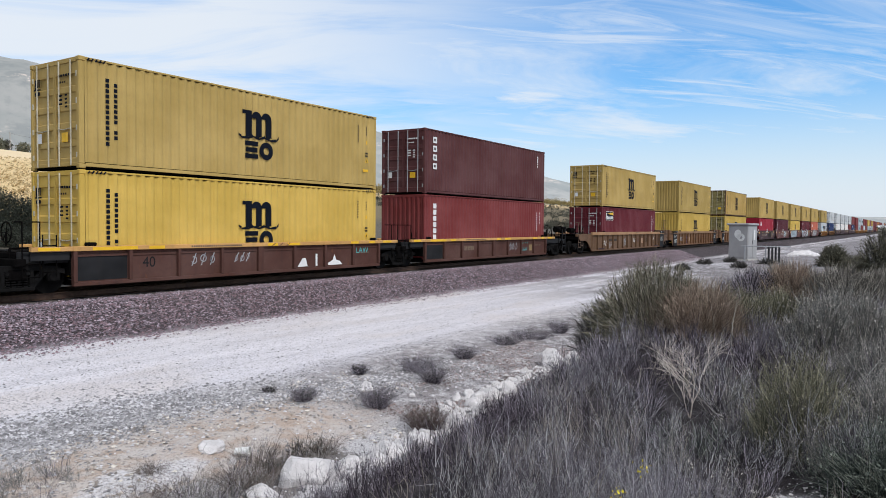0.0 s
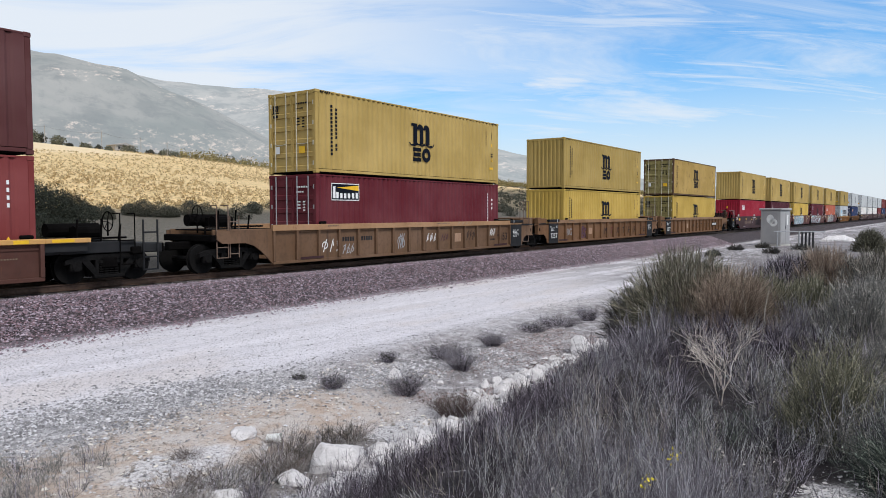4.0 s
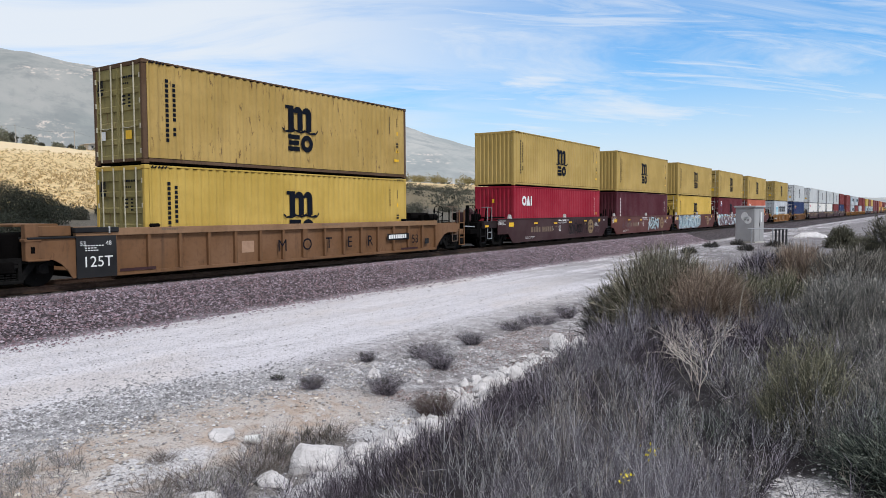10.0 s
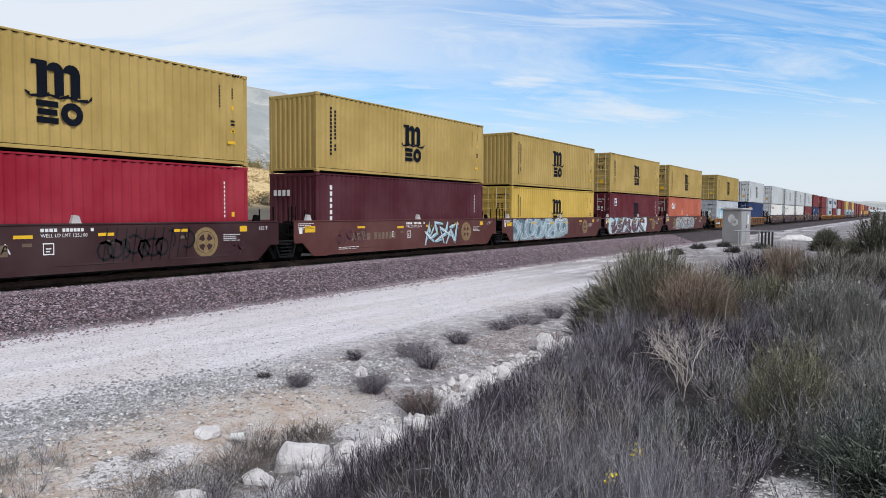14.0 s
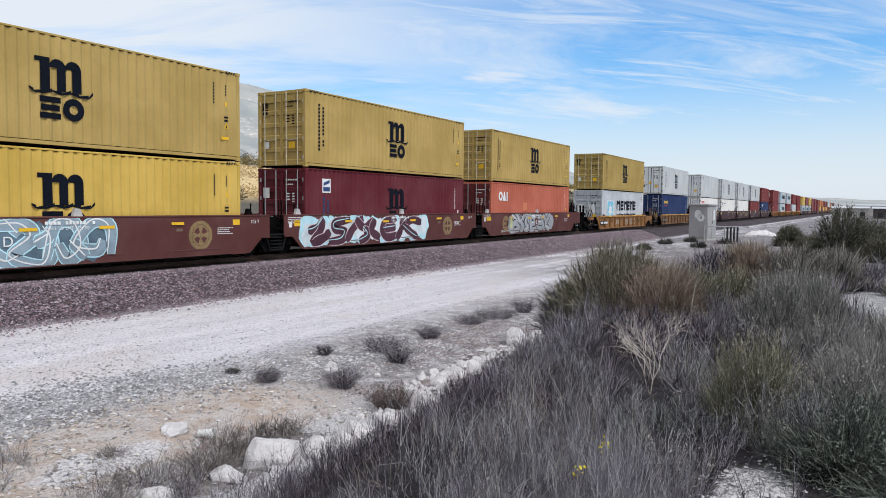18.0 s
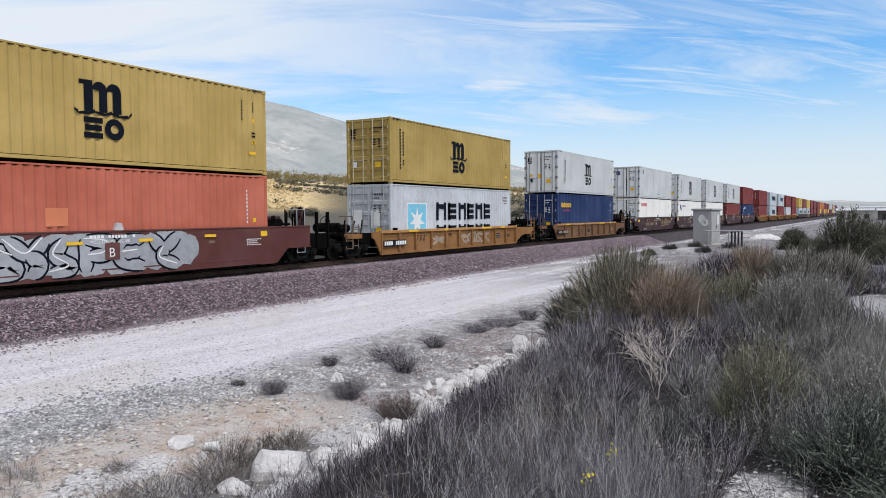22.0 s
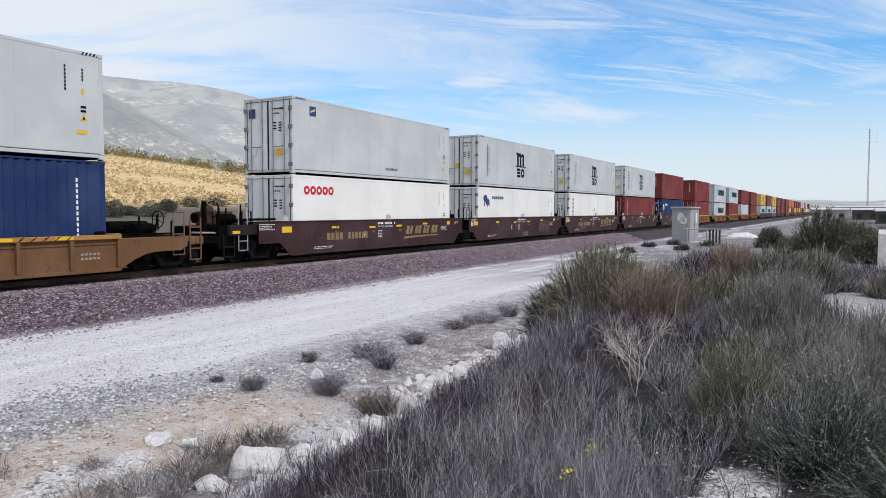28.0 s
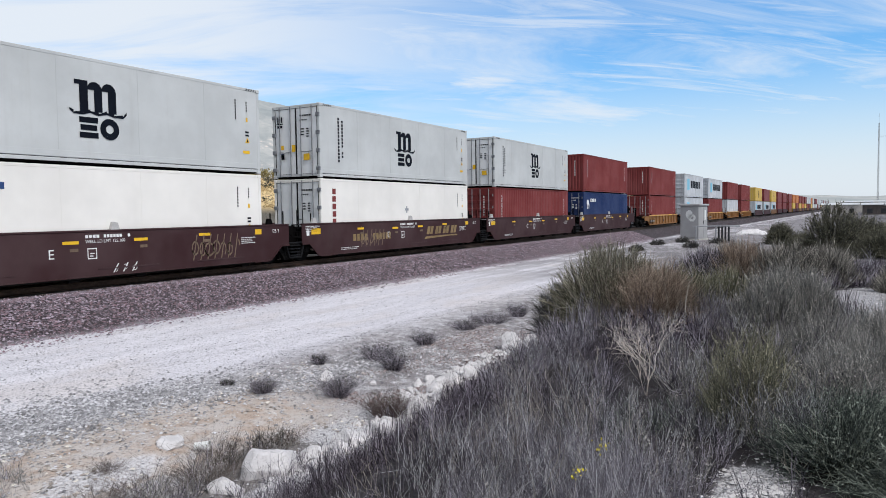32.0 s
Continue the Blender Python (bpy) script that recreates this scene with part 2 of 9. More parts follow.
M["hinge"] = plain("dull grey hinge steel", (0.20, 0.205, 0.22), 0.5, 0.2)
M["door bar"] = plain("dull yellow grey door bars", (0.50, 0.46, 0.35), 0.5)
# dusty castings, darkened further by under-car shade put into the tone
M["cast steel"] = plain("dusty shade dark truck steel", (0.010, 0.0095, 0.0095), 0.95, 0.0, 16, 0.4, 0.3, 0.05)
M["faded ink"] = plain("faded pale spray paint", (0.33, 0.265, 0.205), 0.6, 0.0, 4, 0.3, 0.02)
M["rail"] = plain("rail steel with rusty web", (0.09, 0.058, 0.045), 0.55, 0.5, 12, 0.35)
M["sleeper"] = plain("dusty timber sleeper", (0.085, 0.075, 0.068), 0.9, 0.0, 7, 0.35, 0.4)
M["cabinet"] = paint("pale grey cabinet paint", (0.36, 0.355, 0.36), 0.5, 0.2, (0.28, 0.26, 0.24))
M["concrete"] = plain("concrete", (0.42, 0.40, 0.37), 0.9, 0.0, 9, 0.15, 0.4)
M["climb rail"] = paint("worn brown rail paint", (0.15, 0.10, 0.075), 0.6, 0.4)
M["post"] = plain("dark steel post", (0.05, 0.05, 0.055), 0.6, 0.4)


def rock_material(name, color, vary=0.2, deep=0.35, odd=None):
    m, n = material(name)
    co = n.add("ShaderNodeTexCoord").outputs["Object"]
    a = n.noise(co, 3.0, 6.0, 0.65)
    b = n.noise(co, 22.0, 6.0, 0.65)
    isl = n.add("ShaderNodeNewGeometry").outputs["Random Per Island"]
    base = n.mix(n.ramp(a, 0.3, 0.72), tuple(c * (1 - vary) for c in color), tuple(min(1, c * (1 + vary)) for c in color))
    base = n.mix(n.math("MULTIPLY", n.ramp(b, 0.5, 0.8), 0.5), base, tuple(c * 0.55 for c in color))
    base = n.mix(n.math("MULTIPLY", isl, deep), base, tuple(c * 0.25 for c in color))
    if deep > 0.5:
        base = n.mix(n.ramp(n.math("FRACT", n.math("MULTIPLY", isl, 17.0)), 0.82, 0.88), base, tuple(min(0.8, c * 1.4) for c in color))
    if odd:
        base = n.mix(n.math("MULTIPLY", n.ramp(n.math("FRACT", n.math("MULTIPLY", isl, 29.0)), 0.66, 0.70), 0.75), base, odd)
    crack = n.ramp(n.voronoi(co, 5.0, "DISTANCE_TO_EDGE"), 0.0, 0.035)
    if deep < 0.5:
        base = n.mix(n.math("MULTIPLY", n.math("SUBTRACT", 1.0, crack), n.ramp(a, 0.42, 0.6)), base, tuple(c * 0.45 for c in color))
    n.surface(base, 0.92, 0.0, n.bump(n.math("ADD", b, n.math("MULTIPLY", a, 1.5)), 0.8, 0.03), 0.2)
    return m


M["white rock"] = rock_material("pale limestone", (0.72, 0.69, 0.695), 0.16, 0.1)
M["pebble"] = rock_material("grey road pebbles", (0.52, 0.505, 0.525), 0.3, 0.9)
M["strip stone"] = rock_material("mixed grey strip stones", (0.515, 0.50, 0.52), 0.35, 0.8)
M["sand stone"] = rock_material("pale and brown sand stones", (0.60, 0.53, 0.48), 0.3, 0.75, (0.66, 0.64, 0.66))
M["brown grit"] = rock_material("reddish brown grit", (0.36, 0.275, 0.265), 0.35, 0.8, (0.50, 0.48, 0.49))
M["ballast stone"] = rock_material("purple grey ballast stone", (0.375, 0.312, 0.36), 0.5, 0.95, (0.27, 0.165, 0.185))


def stem_material(name, a, b, c, rough=0.85):
    """Plant matter that differs from stem to stem."""
    m, n = material(name)
    isl = n.add("ShaderNodeNewGeometry").outputs["Random Per Island"]
    co = n.add("ShaderNodeTexCoord").outputs["Object"]
    patch = n.noise(co, 0.9, 3.0)
    base = n.mix(n.ramp(isl, 0.48, 0.96), a, b)
    base = n.mix(n.math("MULTIPLY", n.ramp(patch, 0.42, 0.66), 0.62), base, c)
    base = n.mix(n.math("MULTIPLY", n.noise(co, 30.0, 2.0), 0.35), base, tuple(q * 0.5 for q in a))
    n.surface(base, rough, 0.0, None, 0.2)
    return m


M["dead stems"] = stem_material("grey purple dead stems", (0.036, 0.032, 0.040), (0.846, 0.765, 0.880), (0.158, 0.140, 0.167))
M["purple stems"] = stem_material("dark purple brown stems", (0.028, 0.023, 0.030), (0.37, 0.315, 0.385), (0.086, 0.072, 0.088))
M["pale stems"] = stem_material("pale lilac grey stems", (0.081, 0.071, 0.090), (0.880, 0.880, 0.880), (0.276, 0.249, 0.294))
M["silver stems"] = stem_material("silver lilac dry stems", (0.17, 0.153, 0.178), (0.880, 0.850, 0.880), (0.44, 0.405, 0.45))
M["russet stems"] = stem_material("russet brown stems", (0.085, 0.058, 0.055), (0.22, 0.165, 0.155), (0.13, 0.092, 0.085))
M["straw"] = stem_material("pale straw stems", (0.40, 0.36, 0.31), (0.66, 0.60, 0.53), (0.48, 0.43, 0.36))
M["foot stems"] = stem_material("dark olive brown twigs", (0.07, 0.062, 0.055), (0.36, 0.32, 0.28), (0.15, 0.135, 0.115))
M["straw stems"] = stem_material("warm pale dry stems", (0.20, 0.175, 0.165), (0.86, 0.78, 0.72), (0.46, 0.405, 0.37))
M["green stems"] = stem_material("grey green leaves", (0.185, 0.188, 0.176), (0.680, 0.623, 0.580), (0.356, 0.323, 0.319))
M["deep green"] = stem_material("deep green leaves", (0.050, 0.061, 0.055), (0.440, 0.489, 0.411), (0.158, 0.176, 0.149))
M["green wood"] = stem_material("dark green stems", (0.035, 0.035, 0.028), (0.176, 0.176, 0.134), (0.067, 0.065, 0.051))
M["olive leaves"] = stem_material("olive green leaves", (0.130, 0.130, 0.090), (0.60, 0.56, 0.40), (0.31, 0.288, 0.208))
M["tan stems"] = stem_material("tan brown twigs", (0.24, 0.178, 0.142), (0.70, 0.565, 0.45), (0.41, 0.315, 0.245))
M["bare twigs"] = stem_material("bleached bare twigs", (0.670, 0.583, 0.528), (0.850, 0.799, 0.748), (0.756, 0.659, 0.605))
M["dark leaves"] = stem_material("dark green leaves", (0.057, 0.065, 0.043), (0.188, 0.201, 0.128), (0.104, 0.109, 0.071))
M["olive twigs"] = stem_material("olive grey twigs", (0.060, 0.058, 0.048), (0.28, 0.26, 0.20), (0.12, 0.11, 0.085))
M["broom twigs"] = stem_material("olive green broom twigs", (0.085, 0.082, 0.056), (0.660, 0.620, 0.460), (0.270, 0.256, 0.178))
M["dark twigs"] = stem_material("dark grey twigs", (0.050, 0.049, 0.047), (0.230, 0.216, 0.202), (0.104, 0.097, 0.088))
M["dusk twigs"] = stem_material("dusky grey green twigs", (0.116, 0.108, 0.099), (0.809, 0.751, 0.661), (0.345, 0.315, 0.284))
M["grey wood"] = stem_material("grey weathered wood", (0.069, 0.063, 0.063), (0.540, 0.508, 0.491), (0.200, 0.184, 0.176))
M["broom wood"] = stem_material("tan grey broom branches", (0.14, 0.120, 0.10), (0.60, 0.52, 0.44), (0.30, 0.26, 0.21))
M["dry twigs"] = stem_material("grey brown dry twigs", (0.115, 0.092, 0.085), (0.44, 0.375, 0.33), (0.215, 0.175, 0.155))
M["far bush leaves"] = stem_material("dusty olive dark leaves", (0.085, 0.084, 0.064), (0.27, 0.255, 0.185), (0.15, 0.142, 0.105))
M["flower"] = plain("yellow petals", (0.75, 0.62, 0.05), 0.6)
M["bark"] = plain("grey brown bark", (0.13, 0.105, 0.085), 0.9, 0.0, 20, 0.35, 0.5)


# ---------------------------------------------------------------- small mesh helpers



def fast_mesh(name, verts, quads, mat, smooth=False):
    """A mesh from numpy arrays: verts (n, 3), faces (m, 3 or 4)."""
    me = bpy.data.meshes.new(name)
    m, k = quads.shape
    me.vertices.add(len(verts))
    me.vertices.foreach_set("co", np.ascontiguousarray(verts, dtype=np.float32).ravel())
    me.loops.add(m * k)
    me.loops.foreach_set("vertex_index", np.ascontiguousarray(quads, dtype=np.int32).ravel())
    me.polygons.add(m)
    me.polygons.foreach_set("loop_start", np.arange(0, m * k, k, dtype=np.int32))
    if smooth:
        me.polygons.foreach_set("use_smooth", np.ones(m, dtype=bool))
    me.materials.append(mat)
    me.update(calc_edges=True)
    return me


def box_bm(bm, x0, y0, z0, x1, y1, z1, bevel=0.0):
    """Adds a box, with its edges taken off when bevel is given."""
    if bevel:
        b = min(bevel, (x1 - x0) * 0.45, (y1 - y0) * 0.45, (z1 - z0) * 0.45)
        vs = {}
        for i in (0, 1):
            for j in (0, 1):
                for k in (0, 1):
                    c = ((x0, x1)[i], (y0, y1)[j], (z0, z1)[k])
                    d = ((b, -b)[i], (b, -b)[j], (b, -b)[k])
                    for ax in range(3):
                        q = [c[a] + (d[a] if a != ax else 0) for a in range(3)]
                        vs[i, j, k, ax] = bm.verts.new(q)
        def face(keys):
            bm.faces.new([vs[q] for q in keys])
        face([(0, 0, 0, 0), (0, 0, 1, 0), (0, 1, 1, 0), (0, 1, 0, 0)])
        face([(1, 0, 0, 0), (1, 1, 0, 0), (1, 1, 1, 0), (1, 0, 1, 0)])
        face([(0, 0, 0, 1), (1, 0, 0, 1), (1, 0, 1, 1), (0, 0, 1, 1)])
        face([(0, 1, 0, 1), (0, 1, 1, 1), (1, 1, 1, 1), (1, 1, 0, 1)])
        face([(0, 0, 0, 2), (0, 1, 0, 2), (1, 1, 0, 2), (1, 0, 0, 2)])
        face([(0, 0, 1, 2), (1, 0, 1, 2), (1, 1, 1, 2), (0, 1, 1, 2)])
        for i in (0, 1):
            for j in (0, 1):
                face([(i, j, 0, 0), (i, j, 1, 0), (i, j, 1, 1), (i, j, 0, 1)])
                face([(i, 0, j, 0), (i, 1, j, 0), (i, 1, j, 2), (i, 0, j, 2)])
                face([(0, i, j, 1), (1, i, j, 1), (1, i, j, 2), (0, i, j, 2)])
                for k in (0, 1):
                    face([(i, j, k, 0), (i, j, k, 1), (i, j, k, 2)])
        return
    v = [bm.verts.new(q) for q in ((x0, y0, z0), (x1, y0, z0), (x1, y1, z0), (x0, y1, z0), (x0, y0, z1), (x1, y0, z1), (x1, y1, z1), (x0, y1, z1))]
    for q in ((0, 3, 2, 1), (4, 5, 6, 7), (0, 1, 5, 4), (1, 2, 6, 5), (2, 3, 7, 6), (3, 0, 4, 7)):
        bm.faces.new([v[i] for i in q])


def rod_bm(bm, a, b, radius, sides=6, radius2=None):
    """Adds a capped rod from a to b."""
    a, b = Vector(a), Vector(b)
    w = (b - a).normalized()
    u = w.orthogonal().normalized()
    s = w.cross(u)
    r2 = radius if radius2 is None else radius2
    one, two = [], []
    for i in range(sides):
        c = 2 * math.pi * i / sides
        o = u * math.cos(c) + s * math.sin(c)
        one.append(bm.verts.new(a + o * radius))
        two.append(bm.verts.new(b + o * r2))
    for i in range(sides):
        j = (i + 1) % sides
        bm.faces.new((one[i], one[j], two[j], two[i]))
    bm.faces.new(one[::-1])
    bm.faces.new(two)


def prism_bm(bm, outline, y0, y1):
    """Adds a plate whose outline is given in x and z, between two depths."""
    a = [bm.verts.new((x, y0, z)) for x, z in outline]
    b = [bm.verts.new((x, y1, z)) for x, z in outline]
    k = len(outline)
    bm.faces.new(a)
    bm.faces.new(b[::-1])
    for i in range(k):
        j = (i + 1) % k
        bm.faces.new((a[j], a[i], b[i], b[j]))


def finish(bm, name, mat, normals=True):
    if normals:
        bmesh.ops.recalc_face_normals(bm, faces=bm.faces)
    me = bpy.data.meshes.new(name)
    bm.to_mesh(me)
    bm.free()
    me.materials.append(mat)
    return me


def part(name, bm, mat, parent, label=""):
    """Links a bmesh, or a ready mesh, as one mesh object under a thing or under a part."""
    me = finish(bm, name, mat) if isinstance(bm, bmesh.types.BMesh) else bm
    ob = new(name, me)
    ob.parent = parent
    return tagged(ob, label)


def thing(name, at, label, category, group="", turn=0.0):
    ob = new(name)
    ob.empty_display_size = 0.3
    ob.matrix_basis = pose(*at, 0, 0, turn)
    return tagged(ob, label, category, group)


# ---------------------------------------------------------------- ground


def step(a, b, q):
    q = min(1.0, max(0.0, (q - a) / (b - a)))
    return q * q * (3 - 2 * q)


def bank_edge(x):
    """Where the bank that the camera stands on meets the gravel beside the road."""
    return 4.5 + 0.09 * x if x < 13 else 5.67 + 0.07 * (x - 13)


def field_rise(x, y):
    """The field climbs higher where the track comes from."""
    return 7.5 * step(300, 180, x) if y > 100 else 0.0


def ground_height(x, y):
    plateau = 0.15 - 0.62 * step(12, 45, x)
    if y < 7.5:
        z = -0.85 + (plateau + 0.85) * step(0.0, 2.6, bank_edge(x) - y)
        z = z + (-0.33 - z) * step(34, 47, x) if z < -0.33 else z
        z -= 0.10 * step(3.6, 5.6, y) * step(7.4, 6.2, y) * step(20, 10, x)
    elif y < 15.2:
        z = -0.85 + 0.05 * math.sin((y - 7.5) / 7.7 * math.pi)
        z += 0.52 * step(34, 47, x) * step(13.6, 11.0, y)
    elif y < 17.1:
        z = -0.85 + 0.65 * (y - 15.2) / 1.9
    elif y < 21.4:
        z = -0.20
    elif y < 23.6:
        z = -0.20 - 0.70 * (y - 21.4) / 2.2
    elif y < 45:
        z = -0.9
    elif y < 85:
        z = -0.9 + 1.5 * step(45, 85, y)
    elif y < 330:
        z = 0.6 + (24.4 + field_rise(x, 330)) * (y - 85) / 245
    else:
        z = 25 + field_rise(x, 330) + 0.05 * (y - 330)
    return z


def spread(parts):
    """Grid lines: (from, to, step) after one another."""
    out = []
    for a, b, s in parts:
        out += list(np.arange(a, b - 1e-6, s))
    out.append(parts[-1][1])
    return out


def ground_material():
    m, n = material("ground")
    co = n.add("ShaderNodeTexCoord").outputs["Object"]
    sep = n.add("ShaderNodeSeparateXYZ")
    n.link(co, sep.inputs[0])
    wob = n.math("MULTIPLY", n.math("SUBTRACT", n.noise(co, 0.8, 4.0, 0.6), 0.5), 1.8)
    y = n.math("ADD", sep.outputs[1], wob)
    fine = n.noise(co, 26.0, 6.0, 0.7)
    mid = n.noise(co, 4.0, 5.0, 0.6)
    big = n.noise(co, 0.45, 4.0, 0.55)
    along = n.noise(co, 1.0, 5.0, 0.6, (0.12, 1.6, 1.0))
    stones = n.voronoi(co, 21.0)
    grit = n.voronoi(co, 48.0)
    # graded road of crushed white stone
    road = n.mix(n.ramp(along, 0.30, 0.70), (0.67, 0.645, 0.685), (0.80, 0.77, 0.815))
    road = n.mix(n.math("MULTIPLY", n.ramp(n.noise(co, 0.5, 4.0, 0.6, (0.35, 1.0, 1.0)), 0.48, 0.66), 0.55), road, (0.70, 0.635, 0.62))
    road = n.mix(n.math("MULTIPLY", n.ramp(stones, 0.40, 0.16), n.ramp(mid, 0.36, 0.62)), road, (0.25, 0.24, 0.25))
    road = n.mix(n.math("MULTIPLY", n.ramp(fine, 0.48, 0.70), 0.65), road, (0.27, 0.26, 0.265))
    # stony strip and washed dirt beside it
    wash = n.math("MULTIPLY", n.ramp(n.math("ABSOLUTE", n.math("SUBTRACT", n.math("ADD", sep.outputs[1], n.math("MULTIPLY", wob, 0.55)), 7.15)), 1.35, 0.65), n.math("MULTIPLY", n.ramp(big, 0.22, 0.40), n.ramp(sep.outputs[0], 9.0, 7.2)))
    gravel = n.mix(n.ramp(grit, 0.50, 0.18), (0.62, 0.60, 0.615), (0.25, 0.238, 0.245))
    gravel = n.mix(n.math("MULTIPLY", n.ramp(fine, 0.48, 0.66), 0.7), gravel, (0.29, 0.275, 0.282))
    sand = n.mix(n.ramp(mid, 0.36, 0.62), (0.47, 0.375, 0.315), (0.56, 0.505, 0.475))
    sand = n.mix(n.math("MULTIPLY", n.ramp(fine, 0.52, 0.75), 0.5), sand, (0.27, 0.22, 0.185))
    dirt = n.mix(wash, gravel, sand)
    loam = n.math("MULTIPLY", n.ramp(sep.outputs[0], 7.2, 9.5), n.ramp(mid, 0.36, 0.55))
    dirt = n.mix(n.math("MULTIPLY", loam, 0.8), dirt, (0.225, 0.196, 0.200))
    # bank soil near black: the deep shade between the brush is in its colour
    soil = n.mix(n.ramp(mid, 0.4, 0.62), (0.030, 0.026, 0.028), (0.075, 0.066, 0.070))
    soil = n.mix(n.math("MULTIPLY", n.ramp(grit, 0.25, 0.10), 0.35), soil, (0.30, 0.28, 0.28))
    def spot(cx, cy, rx, ry):
        du = n.math("DIVIDE", n.math("SUBTRACT", sep.outputs[0], cx), rx)
        dv = n.math("DIVIDE", n.math("SUBTRACT", sep.outputs[1], cy), ry)
        ragged = n.math("MULTIPLY", n.math("SUBTRACT", mid, 0.5), 2.4)
        return n.ramp(n.math("ADD", n.math("ADD", n.math("MULTIPLY", du, du), n.math("MULTIPLY", dv, dv)), ragged), 1.15, 0.55)
    bare = n.math("MAXIMUM", spot(4.45, 0.50, 0.58, 0.24), n.math("MULTIPLY", spot(14.6, -0.35, 3.0, 0.85), 0.8), clamp=True)
    bare = n.math("MAXIMUM", bare, n.math("MULTIPLY", spot(9.5, 0.6, 0.6, 0.3), 0.8), clamp=True)
    chips = n.mix(n.ramp(grit, 0.50, 0.22), (0.56, 0.545, 0.56), (0.20, 0.19, 0.195))
    chips = n.mix(n.math("MULTIPLY", n.ramp(fine, 0.45, 0.62), 0.7), chips, (0.20, 0.19, 0.19))
    soil = n.mix(bare, soil, chips)
    bed = n.mix(n.ramp(grit, 0.1, 0.5), (0.20, 0.166, 0.180), (0.055, 0.046, 0.050))
    waste = n.mix(n.ramp(mid, 0.35, 0.65), (0.085, 0.076, 0.062), (0.185, 0.166, 0.138))
    # darker just beyond the track: shade seen under the cars is in the ground colour
    waste = n.mix(n.ramp(sep.outputs[1], 46.0, 36.0), waste, (0.035, 0.031, 0.028))
    tufts = n.noise(co, 0.9, 4.0, 0.7, (1.1, 0.40, 1.0))
    # dry golden field, paled further: the sunlight on it is put into the colour
    field = n.mix(n.ramp(tufts, 0.42, 0.64), (0.79, 0.590, 0.315), (0.49, 0.362, 0.190))
    # faint terraces, a cleared pale patch high up, greyer scrub towards the far end
    terrace = n.noise(co, 0.05, 3.0, 0.6, (0.25, 1.6, 1.0))
    field = n.mix(n.math("MULTIPLY", n.ramp(terrace, 0.48, 0.70), 0.3), field, (0.80, 0.63, 0.39))
    cleared = n.math("MULTIPLY", n.ramp(n.math("ADD", sep.outputs[1], n.math("MULTIPLY", big, 60.0)), 285.0, 305.0), n.ramp(sep.outputs[0], 190.0, 150.0))
    field = n.mix(n.math("MULTIPLY", cleared, 0.8), field, (0.82, 0.66, 0.44))
    slant = n.math("DIVIDE", sep.outputs[0], n.math("ADD", n.math("ABSOLUTE", sep.outputs[1]), 1.0))
    drab = n.math("MULTIPLY", n.ramp(slant, 1.08, 1.25), n.ramp(n.math("ADD", sep.outputs[1], n.math("MULTIPLY", terrace, 60.0)), 330.0, 250.0))
    field = n.mix(n.math("MULTIPLY", drab, 0.85), field, (0.115, 0.102, 0.078))
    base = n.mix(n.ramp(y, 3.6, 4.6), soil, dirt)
    base = n.mix(n.ramp(y, 8.0, 9.8), base, road)
    pale = n.math("MULTIPLY", n.ramp(sep.outputs[0], 34.0, 42.0), n.ramp(sep.outputs[1], 7.5, 9.0))
    base = n.mix(n.math("MULTIPLY", pale, 0.45), base, road)
    base = n.mix(n.math("MULTIPLY", spot(47.0, 7.8, 4.5, 1.3), 0.8), base, (0.16, 0.125, 0.125))
    # farther on the road is greyer, with pale patches
    packed = n.mix(n.ramp(mid, 0.35, 0.65), (0.25, 0.235, 0.245), (0.38, 0.36, 0.37))
    worn = n.math("MULTIPLY", n.ramp(sep.outputs[0], 20.0, 36.0), n.ramp(n.math("ADD", big, n.math("MULTIPLY", n.math("SUBTRACT", along, 0.5), 1.2)), 0.72, 0.36))
    base = n.mix(n.math("MULTIPLY", worn, 0.85), base, packed)
    verge = n.math("MULTIPLY", n.ramp(sep.outputs[0], 22.0, 31.0), n.math("MULTIPLY", n.ramp(y, 12.6, 10.8), n.ramp(n.math("ADD", mid, n.math("MULTIPLY", n.math("SUBTRACT", big, 0.5), 0.8)), 0.64, 0.42)))
    base = n.mix(n.math("MULTIPLY", verge, 0.72), base, n.mix(n.ramp(fine, 0.4, 0.65), (0.20, 0.182, 0.188), (0.115, 0.100, 0.104)))
    slab = n.mix(n.ramp(fine, 0.42, 0.66), (0.70, 0.68, 0.70), (0.40, 0.375, 0.38))
    base = n.mix(n.math("MULTIPLY", n.math("MAXIMUM", spot(4.55, 6.78, 0.75, 0.36), spot(4.6, 6.2, 0.6, 0.22)), 0.9), base, slab)
    litter = n.mix(n.ramp(fine, 0.40, 0.62), (0.21, 0.185, 0.17), (0.10, 0.088, 0.080))
    base = n.mix(n.math("MULTIPLY", n.math("MAXIMUM", spot(5.9, 5.7, 0.7, 0.5), spot(5.0, 5.5, 0.9, 0.35)), 0.8), base, litter)
    base = n.mix(n.ramp(n.math("ADD", sep.outputs[1], n.math("MULTIPLY", wob, 0.25)), 15.0, 15.5), base, bed)
    base = n.mix(n.ramp(y, 23.0, 24.5), base, waste)
    base = n.mix(n.ramp(y, 92.0, 104.0), base, field)
    h = n.math("ADD", n.math("MULTIPLY", fine, 0.5), n.math("MULTIPLY", n.ramp(stones, 0.5, 0.1), 0.6))
    n.surface(base, 0.95, 0.0, n.bump(h, 0.8, 0.035), 0.15)
    return m


